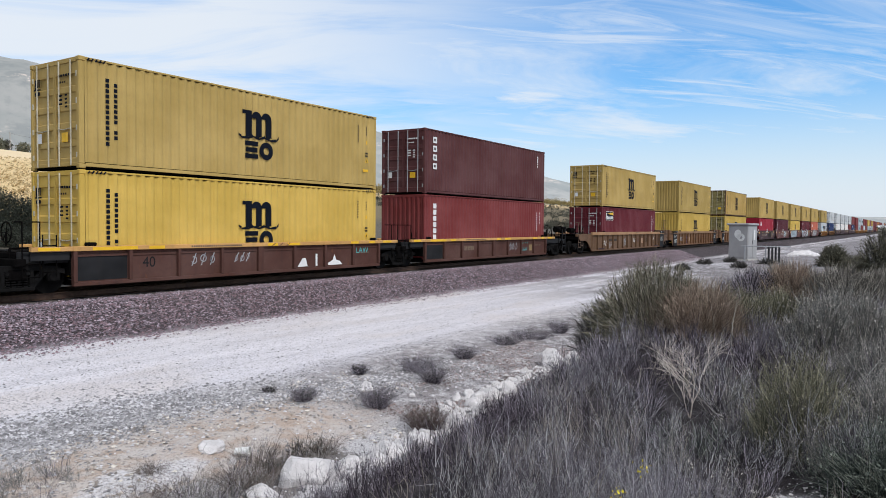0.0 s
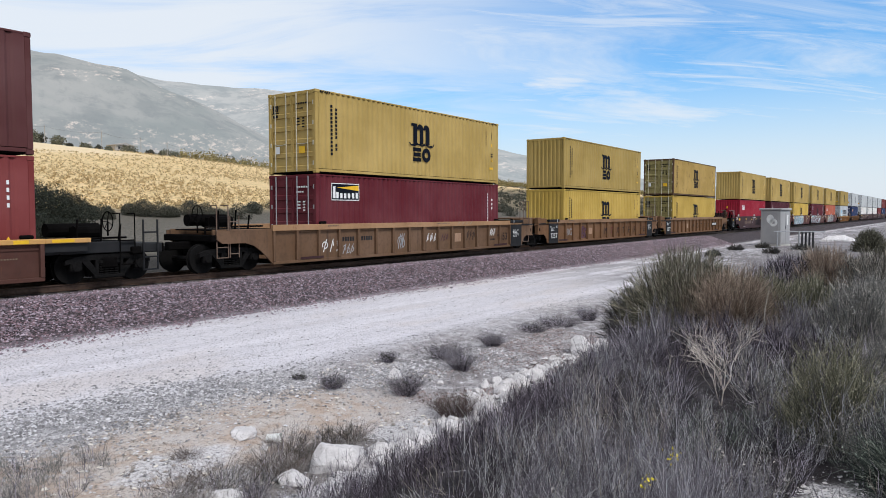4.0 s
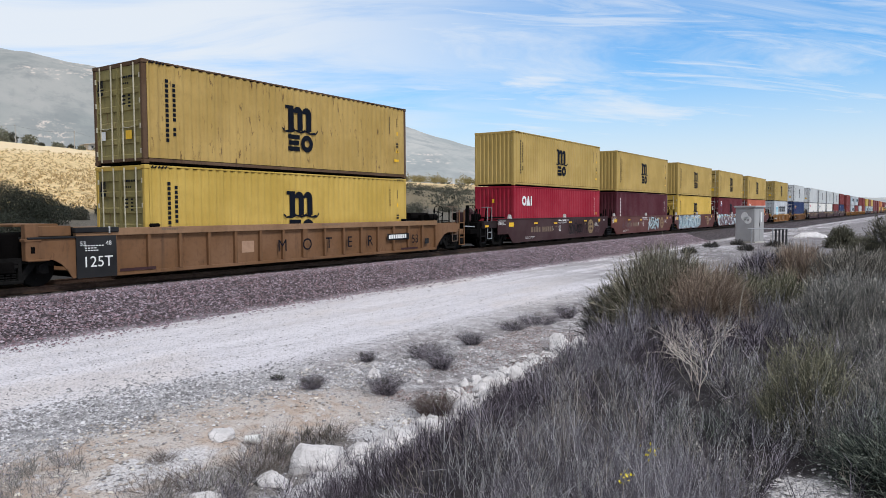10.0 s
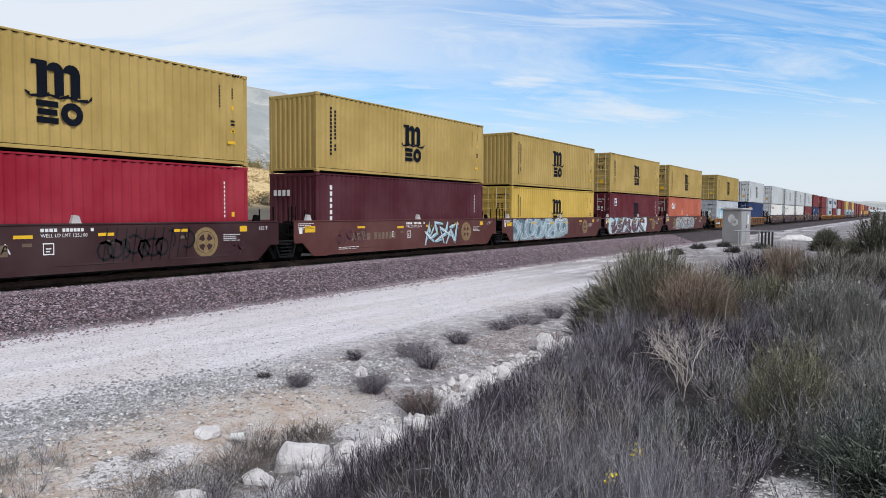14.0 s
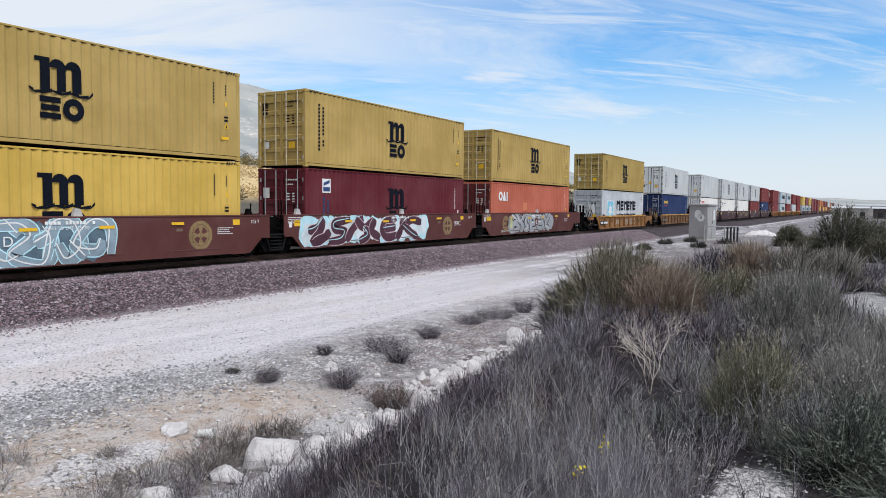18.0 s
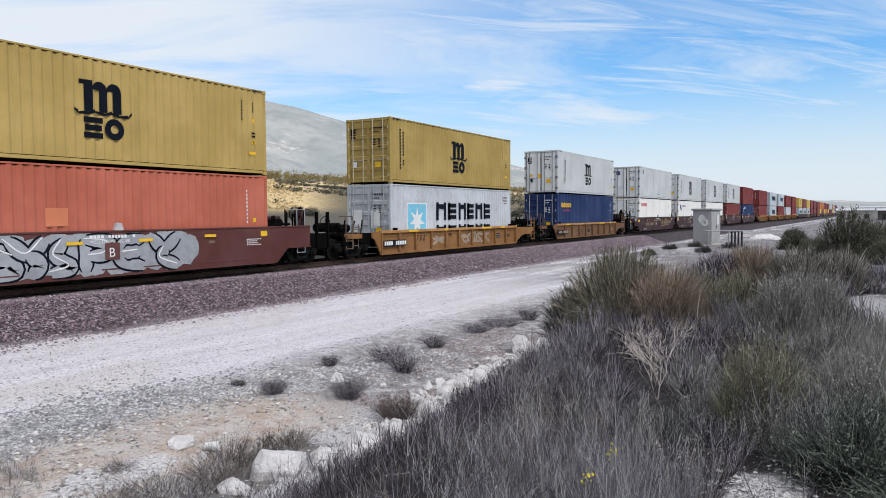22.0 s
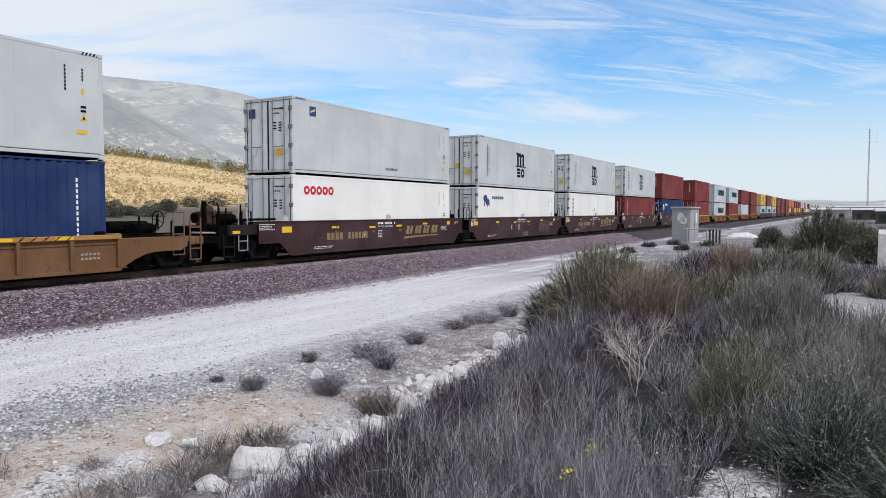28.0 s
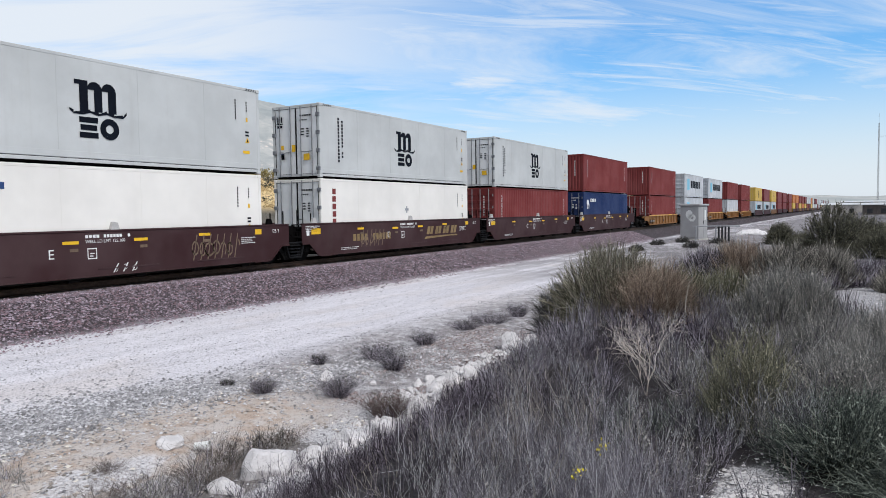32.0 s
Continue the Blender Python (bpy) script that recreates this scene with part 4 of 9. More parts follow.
def emblem(root, mat, x=5.2, z=0.74, w=1.72, h=1.52, label="dark emblem of bars, a wave and a ring"):
    """Three bars under two arches, a wavy line, and short bars and a ring below it."""
    s = w / 1.72
    k = h / 1.52
    quads = [(x + 0.30 * s, z + 0.66 * k, x + 0.55 * s, z + 1.52 * k), (x + 0.73 * s, z + 0.70 * k, x + 0.97 * s, z + 1.36 * k), (x + 1.15 * s, z + 0.70 * k, x + 1.40 * s, z + 1.30 * k), (x + 0.16 * s, z + 1.40 * k, x + 0.40 * s, z + 1.52 * k)]
    polys = []
    for cx in (0.75, 1.17):
        polys += ring(x + cx * s, z + 1.29 * k, 0.0, 0.225 * s, 0, 180, 7)
    wavy = [(0.0, 0.70), (0.12, 0.60), (0.40, 0.60), (0.60, 0.66), (0.85, 0.60), (1.10, 0.66), (1.32, 0.60), (1.60, 0.60), (1.72, 0.70)]
    for (a, b), (c, d) in zip(wavy, wavy[1:]):
        polys.append([(x + a * s, z + (b - 0.0) * k), (x + c * s, z + d * k), (x + c * s, z + (d + 0.10) * k), (x + a * s, z + (b + 0.05) * k)])
    for j in range(3):
        quads.append((x + (0.27 + 0.03 * (j % 2)) * s, z + (-0.02 + 0.205 * j) * k, x + (0.82 - 0.03 * (j % 2)) * s, z + (0.13 + 0.205 * j) * k))
    polys += ring(x + 1.17 * s, z + 0.26 * k, 0.12 * s, 0.295 * s, 0, 360, 16)
    return flat(root, "emblem", quads, mat, label, polys=polys)


def company_column(root, mat, x=0.72, z=2.42, n1=13, n2=11):
    q = words(x, z, n1, 0.105, 0.098, 0.042, True)
    q += words(x + 0.24, z - 0.10, n2, 0.10, 0.098, 0.042, True, skip=(8,))
    return flat(root, "company_column", q, mat, "column of dark letter bars")


def stickers(root, mat_code=None, upper=True):
    """Codes and warning labels near the far end of the side."""
    mat_code = mat_code or M["black ink"]
    flat(root, "code_mark", words(11.05, 2.45, 7, 0.05, 0.07, 0.03, True) + words(11.55, 2.42, 4, 0.045, 0.06, 0.03, True) + words(11.50, 1.42, 2, 0.16, 0.06, 0.05, True), mat_code, "rows of small code marks")
    if upper:
        flat(root, "warning_label", [(11.38, 0.66, 11.68, 0.76)], M["yellow ink"], "yellow warning label")
    flat(root, "warning_triangle", [], M["yellow ink"], "yellow warning triangle", polys=[[(11.49, 1.03), (11.69, 1.03), (11.59, 1.21)]])
    flat(root, "triangle_mark", [], M["black ink"], "", -0.0055, [[(11.545, 1.05), (11.635, 1.05), (11.59, 1.15)]])
    flat(root, "height_label", [(11.54, 1.74, 11.62, 1.88)], M["yellow ink"], "yellow height label")


def height_stripes(root):
    polys = []
    for x0, sgn in ((0.20, 1), (LONG - 0.20, -1)):
        for i in range(5):
            a = x0 + sgn * i * 0.11
            polys.append([(a, 2.795), (a + 0.05, 2.795), (a + 0.10, 2.875), (a + 0.05, 2.875)])
    flat(root, "height_stripes", [], M["black ink"], "", -0.0035, polys)


def door_marks(root, dark=True):
    ink = M["black ink"] if dark else M["white ink"]
    flat_end(root, "door_code", words(1.45, 2.42, 5, 0.09, 0.06, 0.03) + words(1.45, 2.25, 4, 0.07, 0.05, 0.03) + words(1.50, 1.95, 3, 0.16, 0.05, 0.06, True) + words(1.78, 1.95, 4, 0.12, 0.05, 0.05, True), ink, "small door code marks")
    flat_end(root, "door_sticker", [(1.62, 0.70, 1.92, 0.95)], M["yellow ink"], "yellow sticker")
    flat_end(root, "door_plate", [(0.42, 0.72, 0.62, 0.98)], M["white ink"], "white data plate")


def little_emblem(root, mat):
    flat_end(root, "door_emblem", [(0.28, 2.20, 0.35, 2.46), (0.38, 2.24, 0.44, 2.46), (0.47, 2.24, 0.54, 2.46), (0.24, 2.16, 0.58, 2.20), (0.28, 2.02, 0.40, 2.12), (0.43, 2.02, 0.54, 2.12)], mat, "small dark door emblem")


def decorate(root, style, mat, door):
    dark, white = M["black ink"], M["white ink"]
    if style in ("ship", "ship low"):
        emblem(root, dark)
        company_column(root, dark)
        stickers(root, None, style == "ship")
        height_stripes(root)
        if door:
            little_emblem(root, dark)
            door_marks(root)
    elif style == "reefer":
        emblem(root, dark)
        company_column(root, dark, 1.12)
        flat_end(root, "door_sticker", [(1.02, 1.05, 1.20, 1.32)], M["yellow ink"], "yellow sticker")
        flat_end(root, "door_sticker", [(0.45, 1.15, 0.60, 1.32)], M["yellow ink"], "yellow sticker")
        stickers(root)
        height_stripes(root)
        little_emblem(root, dark)
        door_marks(root)
        flat_end(root, "door_label", [(0.45, 0.75, 0.62, 1.0)], M["blue ink"], "blue sticker")
    elif style == "gold":
        letters(root, words(0.62, 2.55, 4, 0.30, 0.27, 0.12, True), white, "tall white letter bars in a column")
        flat(root, "letter_centre", words(0.70, 2.47, 4, 0.13, 0.11, 0.28, True), mat, "")
        door_marks(root, False)
        flat(root, "code_mark", words(11.2, 2.55, 5, 0.12, 0.09, 0.04, True), white, "white code marks")
    elif style == "column white":
        letters(root, words(0.66, 2.50, 6, 0.26, 0.22, 0.06, True), white, "white letter bars in a column")
        flat(root, "code_mark", words(11.2, 2.3, 9, 0.06, 0.08, 0.04, True) + words(11.55, 2.3, 4, 0.06, 0.10, 0.08, True), white, "white code marks")
        flat(root, "warning_triangle", [], M["yellow ink"], "yellow warning triangle", polys=[[(11.44, 0.75), (11.68, 0.75), (11.56, 0.98)]])
    elif style == "ring":
        polys = ring(1.18, 2.10, 0.13, 0.27, 0, 360, 12) + [[(1.44, 1.84), (1.88, 1.84), (1.72, 2.36), (1.62, 2.36)]]
        flat(root, "emblem", [(1.96, 1.84, 2.10, 2.36)], white, "white emblem of a ring, a wedge and a bar", polys=polys)
        flat(root, "code_mark", words(11.2, 2.4, 9, 0.05, 0.08, 0.05, True), white, "white code marks")
        flat(root, "warning_label", [(11.5, 1.3, 11.62, 1.45), (11.5, 0.85, 11.64, 1.0)], M["yellow ink"], "yellow label")
        if not door:
            flat_end(root, "end_triangle", [(1.1, 2.0, 1.24, 2.2)], M["yellow ink"], "yellow label")
        else:
            door_marks(root, False)
    elif style == "small column":
        letters(root, words(0.70, 2.45, 9, 0.13, 0.16, 0.07, True), white, "white letter bars in a column")
        flat_end(root, "end_lettering", words(0.25, 2.05, 4, 0.16, 0.22, 0.07), white, "white letter bars")
        flat(root, "code_mark", words(11.3, 2.3, 6, 0.06, 0.09, 0.06, True), white, "white code marks")
    elif style == "flag":
        flat(root, "label_square", [(0.95, 1.98, 1.45, 2.52)], white, "white square label")
        flat(root, "label_mark", [(1.0, 2.03, 1.40, 2.20)], M["blue ink"], "", -0.0055, [[(1.02, 2.24), (1.38, 2.36), (1.38, 2.48), (1.02, 2.36)]])
        emblem(root, dark)
        company_column(root, M["blue ink"], 1.0, 1.8, 7, 6)
        flat(root, "code_mark", words(11.25, 2.4, 9, 0.06, 0.08, 0.04, True) + words(11.55, 1.3, 2, 0.12, 0.14, 0.06, True), white, "white code marks")
        door_marks(root, False)
        flat_end(root, "door_square", [(0.30, 1.75, 0.62, 2.15)], white, "white door label")
    elif style == "star":
        flat(root, "sign_edge", [(1.27, 0.36, 2.95, 2.08)], white, "white edge of the sign")
        flat(root, "sign_square", [(1.33, 0.42, 2.89, 2.02)], M["sky ink"], "light blue square sign", -0.0055)
        pts = []
        for i in range(14):
            a = radians(90 + i * 360 / 14)
            r = 0.66 if i % 2 == 0 else 0.27
            pts.append((2.11 + r * math.cos(a), 1.24 + r * math.sin(a)))
        c = (2.11, 1.24)
        flat(root, "star", [], white, "white seven pointed star", -0.0075, [[c, pts[i], pts[(i + 1) % 14]] for i in range(14)])
        big, k = [], 0
        for w in (1.02, 0.92, 0.80, 0.80, 0.80, 0.85):
            big.append((w, k))
            k += w + 0.12
        for i, (w, o) in enumerate(big):
            x = 3.82 + o
            for z0, z1 in ((1.26, 2.12), (0.16, 1.02)):
                h3 = (z1 - z0) / 3
                if i % 2:
                    bars = [(x + w * 0.02, z0 + h3 * q + 0.04, x + w * 0.90, z0 + h3 * q + 0.24) for q in range(3)] + [(x + w * 0.02, z0, x + w * 0.02 + 0.2, z1)]
                else:
                    bars = [(x + w * q, z0, x + w * q + 0.21, z1) for q in (0.02, 0.72)] + [(x + w * 0.02 + 0.21, z0 + h3 * 1.9, x + w * 0.72, z0 + h3 * 2.7)]
                flat(root, "letter_bar", bars, dark, "large black letter bar")
        flat(root, "code_mark", words(11.2, 2.42, 4, 0.09, 0.08, 0.04) + words(11.2, 2.25, 4, 0.09, 0.08, 0.04) + words(11.3, 2.1, 3, 0.09, 0.07, 0.04), M["faint ink"], "worn code marks")
        if door:
            door_marks(root)
            flat_end(root, "door_panel", [(0.32, 0.95, 0.86, 1.75)], white, "pale square door sticker")
            flat_end(root, "door_panel", [(1.35, 0.95, 1.85, 1.75)], white, "pale square door sticker")
    elif style == "star small":
        flat(root, "sign_square", [(1.5, 0.9, 3.0, 2.3)], M["sky ink"], "light blue square sign")
        letters(root, [(3.8 + i * 1.05, 1.2, 4.62 + i * 1.05, 2.1) for i in range(6)], dark, "large black letter bar")
    elif style == "blue":
        flat(root, "lettering", [], M["yellow ink"], "yellow rounded letter shapes", polys=ring(0.82, 2.12, 0.06, 0.17, 0, 360, 10) + ring(1.20, 2.12, 0.06, 0.17, 0, 360, 10) + ring(1.58, 2.12, 0.06, 0.17, 0, 360, 10) + ring(1.96, 2.12, 0.06, 0.17, 0, 360, 10) + ring(2.34, 2.12, 0.07, 0.17, 0, 360, 10))
        flat(root, "small_line", words(1.0, 1.72, 9, 0.10, 0.08, 0.04), M["red ink"], "small red line of marks")
        flat(root, "code_mark", words(11.3, 2.4, 12, 0.06, 0.10, 0.05, True), white, "white code column")
        flat(root, "warning_triangle", [], M["yellow ink"], "yellow warning triangle", polys=[[(11.5, 0.6), (11.75, 0.6), (11.62, 0.85)]])
        door_marks(root, False)
    elif style == "plain reefer":
        flat(root, "label_square", [(1.0, 2.25, 1.38, 2.62)], M["blue ink"], "dark blue square label")
        flat(root, "label_mark", [], M["lime ink"], "", -0.0055, [[(1.05, 2.36), (1.33, 2.46), (1.33, 2.54), (1.05, 2.44)]])
        flat_end(root, "door_square", [(0.28, 2.15, 0.60, 2.5)], M["blue ink"], "dark blue square label")
        t = text_part(root, "notice", "NO FORKLIFT", 6.2, 0.42, 0.17, dark)
        tagged(t, "small black notice")
        stickers(root)
        height_stripes(root)
        door_marks(root)
    elif style == "red word":
        polys = []
        for i in range(5):
            polys += ring(0.80 + i * 0.37, 2.32, 0.075, 0.175, 0, 360, 10)
        flat(root, "lettering", [], M["red ink"], "red rounded letter shapes", polys=polys)
        stickers(root, None, False)
        door_marks(root)
    elif style == "beast":
        polys = ring(0.95, 2.25, 0.0, 0.22, 0, 360, 12, 1.2) + ring(1.25, 2.05, 0.0, 0.20, 0, 360, 10, 1.3) + [[(0.75, 1.8), (0.85, 1.8), (0.95, 2.1), (0.85, 2.15)], [(1.15, 1.75), (1.25, 1.75), (1.3, 2.0), (1.2, 2.0)], [(1.4, 1.82), (1.5, 1.78), (1.5, 2.0), (1.4, 2.0)]]
        flat(root, "emblem", [], M["blue ink"], "blue animal shaped emblem", polys=polys)
        letters(root, words(1.85, 2.22, 6, 0.19, 0.17, 0.09), M["blue ink"], "blue letter bars")
        stickers(root, None, False)
        door_marks(root)
    elif style == "column red":
        letters(root, words(0.70, 2.5, 6, 0.22, 0.22, 0.08, True), M["oxide"], "oxide red letter bars in a column")
        flat(root, "emblem", [(6.1, 1.5, 6.2, 1.8), (6.0, 1.6, 6.3, 1.7)], M["silver ink"], "small grey mark")
        stickers(root, None, False)
        door_marks(root)
    elif style == "blob":
        flat(root, "emblem", [], white, "white animal shaped emblem", polys=ring(0.95, 2.1, 0.0, 0.22, 0, 360, 12, 1.2) + [[(0.8, 1.6), (0.95, 1.6), (1.1, 2.0), (0.9, 2.05)], [(1.15, 1.65), (1.25, 1.6), (1.35, 2.0), (1.15, 2.05)]])
        letters(root, words(1.6, 2.15, 4, 0.25, 0.25, 0.1), white, "white letter bars")
        door_marks(root, False)
    elif style == "end column":
        flat(root, "code_mark", words(0.9, 2.45, 9, 0.07, 0.10, 0.05, True) + words(11.3, 2.3, 8, 0.06, 0.09, 0.06, True), white, "white code columns")
        flat_end(root, "end_code", words(1.7, 2.4, 8, 0.07, 0.09, 0.06, True), white, "white code column")
    elif style == "beacon":
        flat(root, "label_square", [(0.74, 1.98, 2.20, 2.60)], white, "white edged label board")
        flat(root, "label_field", [(0.77, 2.01, 2.17, 2.57)], M["black ink"], "black field of the label board", -0.0055)
        flat(root, "label_beam", [], M["yellow ink"], "yellow beam on the label board", -0.0075, [[(1.02, 2.44), (2.17, 2.34), (2.17, 2.54)]])
        for a, b in ((0.82, 2.48), (0.98, 2.28), (1.18, 2.24), (1.38, 2.24), (1.58, 2.24), (1.80, 2.26), (2.0, 2.26)):
            flat(root, "letter_bar", [(a, 2.06, a + 0.12, b)], white, "white letter bar", -0.0075)
        flat(root, "code_mark", words(11.2, 2.45, 12, 0.06, 0.09, 0.05, True) + words(11.55, 2.2, 3, 0.1, 0.1, 0.1, True), white, "white code columns")
        flat(root, "warning_triangle", [], M["yellow ink"], "yellow warning triangle", polys=[[(11.5, 0.55), (11.75, 0.55), (11.62, 0.8)]])
        door_marks(root, False)


def text_part(root, name, words_, x, z, size, mat, y=-0.004, label=""):
    """Lettering in the built-in font, as a flat mesh."""
    cu = bpy.data.curves.new(name, "FONT")
    cu.body, cu.size = words_, size
    ob = bpy.data.objects.new(name, cu)
    me = bpy.data.meshes.new_from_object(ob)
    bpy.data.objects.remove(ob)
    me.materials.clear()
    me.materials.append(mat)
    o = part(name, me, None, root, label)
    o.matrix_basis = pose(x, y, z, 90, 0, 0)
    return o


def far_body(root, mat):
    piece("body", "far", mat, root, bx(0.03, 0.02, 0.06, LONG - 0.03, WIDE - 0.02, TALL - 0.04, 0.02))
    for x in (0.0, LONG - 0.15):
        for y in (-0.004, WIDE - 0.126):
            piece("corner_post", "p far", mat, root, bx(0, 0, 0, 0.15, 0.13, TALL, 0.02), at=(x, y, 0))
    piece("door_bars", "far", M["galvanised"], root, rods(*[((0.015, q, 0.1), (0.015, q, 2.75)) for q in (0.5, 1.0, 1.45, 1.95)], radius=0.025, sides=4))


KINDS = {
    "mustard": "mustard yellow ribbed steel", "bright": "bright yellow ribbed steel", "rusty yellow": "rust streaked yellow ribbed steel",
    "old mustard": "dull mustard yellow ribbed steel", "old bright": "dull yellow ribbed steel", "plum": "dark plum brown ribbed steel", "oxide": "oxide red ribbed steel", "maroon": "dark maroon ribbed steel", "wine": "dark wine red ribbed steel", "crimson": "crimson red ribbed steel",
    "salmon": "faded orange red ribbed steel", "navy": "navy blue ribbed steel", "grey": "pale grey stained ribbed steel",
    "white": "white smooth refrigerated", "cream": "clean white smooth", "orange": "orange ribbed steel"}


DOORS = {"rusty yellow": M["worn doors"], "old bright": M["worn doors"], "salmon": M["red doors"], "white": M["door white"], "cream": M["door white"]}


def container(at, color, door, style, upper, near=True):
    mat = M[color]
    reefer = color in ("white", "cream")
    where = "stacked on another" if upper else "in well car"
    label = "%s container %s%s" % (KINDS[color], "with closed doors " if door and near else "", where)
    root = thing("shipping_container", at, label, "container", "containers on the train")
    TRAIN.append((root, at))
    if near:
        bars = M["hinge"] if reefer else M["galvanised"] if "yellow" not in KINDS[color] else M["door bar"]
        container_body(root, mat, door, reefer, bars, M["rust frame"] if color == "rusty yellow" else None, DOORS.get(color))
        if color == "salmon":
            flat(root, "paint_patch", [(4.35, 1.28, 4.95, 1.76)], M["fresh patch"], "square patch of fresh orange paint", -0.002)
        if style:
            decorate(root, style, mat, door)
    else:
        far_body(root, mat)
        if style:
            decorate(root, style, mat, False)
    for x in (0.09, LONG - 0.09):
        for y in (0.08, WIDE - 0.08):
            if upper and near:
                piece("twist_lock", "t", M["grime"], root, bx(-0.05, -0.04, -0.02, 0.05, 0.04, 0.02), at=(x, y, 0))
    return root


# ---------------------------------------------------------------- well cars
CY = WIDE / 2


def truck_at(car, x):
    """A two axle truck under a car, with its side frames and wheelsets."""
    def frame_side(bm):
        prism_bm(bm, [(-1.16, 0.62), (-0.92, 0.70), (-0.40, 0.75), (0.40, 0.75), (0.92, 0.70), (1.16, 0.62), (1.16, 0.50), (0.92, 0.57), (0.40, 0.61), (-0.40, 0.61), (-0.92, 0.57), (-1.16, 0.50)], -0.07, 0.07)
        for q in (-1, 1):
            box_bm(bm, q * 0.88 - 0.15, -0.075, 0.33, q * 0.88 + 0.15, 0.075, 0.60, 0.02)
            box_bm(bm, q * 0.34 - 0.045, -0.075, 0.16, q * 0.34 + 0.045, 0.075, 0.64, 0.01)
            way = [(q * 0.76, 0.60), (q * 0.54, 0.60), (q * 0.28, 0.24), (q * 0.36, 0.13)]
            prism_bm(bm, way[::q], -0.07, 0.07)
        box_bm(bm, -0.42, -0.085, 0.12, 0.42, 0.085, 0.21, 0.02)
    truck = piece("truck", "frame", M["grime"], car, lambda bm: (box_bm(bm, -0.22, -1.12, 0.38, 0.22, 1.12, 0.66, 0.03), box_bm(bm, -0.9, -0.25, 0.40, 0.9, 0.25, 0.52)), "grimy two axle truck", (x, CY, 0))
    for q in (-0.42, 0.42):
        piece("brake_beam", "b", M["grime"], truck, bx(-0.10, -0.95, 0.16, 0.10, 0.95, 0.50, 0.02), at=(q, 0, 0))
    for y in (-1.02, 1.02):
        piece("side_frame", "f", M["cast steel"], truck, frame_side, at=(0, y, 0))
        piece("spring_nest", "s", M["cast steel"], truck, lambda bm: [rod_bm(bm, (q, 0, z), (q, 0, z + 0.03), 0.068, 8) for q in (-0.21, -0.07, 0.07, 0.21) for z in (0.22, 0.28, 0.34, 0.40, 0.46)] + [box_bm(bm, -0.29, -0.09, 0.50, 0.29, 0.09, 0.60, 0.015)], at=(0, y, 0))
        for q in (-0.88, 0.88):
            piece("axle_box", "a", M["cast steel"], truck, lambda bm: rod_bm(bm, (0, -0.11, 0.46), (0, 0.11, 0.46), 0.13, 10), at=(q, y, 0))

    def wheelset(bm):
        rod_bm(bm, (0, -1.0, 0), (0, 1.0, 0), 0.08, 8)
        for sgn in (-1, 1):
            rod_bm(bm, (0, sgn * 0.68, 0), (0, sgn * 0.80, 0), 0.43, 28)
            rod_bm(bm, (0, sgn * 0.645, 0), (0, sgn * 0.68, 0), 0.46, 28)
            rod_bm(bm, (0, sgn * 0.80, 0), (0, sgn * 0.86, 0), 0.14, 12)
            for a in range(5):
                c, s = math.cos(a * 1.2566), math.sin(a * 1.2566)
                rod_bm(bm, (0.27 * c, sgn * 0.80, 0.27 * s), (0.27 * c, sgn * 0.812, 0.27 * s), 0.05, 6)
    for q in (-0.88, 0.88):
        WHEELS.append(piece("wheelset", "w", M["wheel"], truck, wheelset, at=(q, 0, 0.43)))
    return truck


WHEELS = []


def ladder(car, x, y, z0, z1, mat):
    w = 0.34
    ends = [((x, y, z0), (x, y, z1)), ((x + w, y, z0), (x + w, y, z1))]
    z = z0 + 0.12
    while z < z1 - 0.05:
        ends.append(((x, y, z), (x + w, y, z)))
        z += 0.33
    bm = bmesh.new()
    for a, b in ends:
        rod_bm(bm, a, b, 0.016, 5)
    part("ladder", bm, mat, car)


def brake_wheel(car, x, y, z, mat):
    bm = bmesh.new()
    pts = [Vector((x, y + 0.27 * math.cos(a), z + 0.27 * math.sin(a))) for a in (i * math.tau / 14 for i in range(14))]
    for i in range(14):
        rod_bm(bm, pts[i], pts[(i + 1) % 14], 0.016, 5)
        if i % 4 == 0:
            rod_bm(bm, pts[i], (x, y, z), 0.012, 5)
    rod_bm(bm, (x, y, z), (x, y, 1.2), 0.025, 6)
    part("brake_wheel", bm, mat, car)


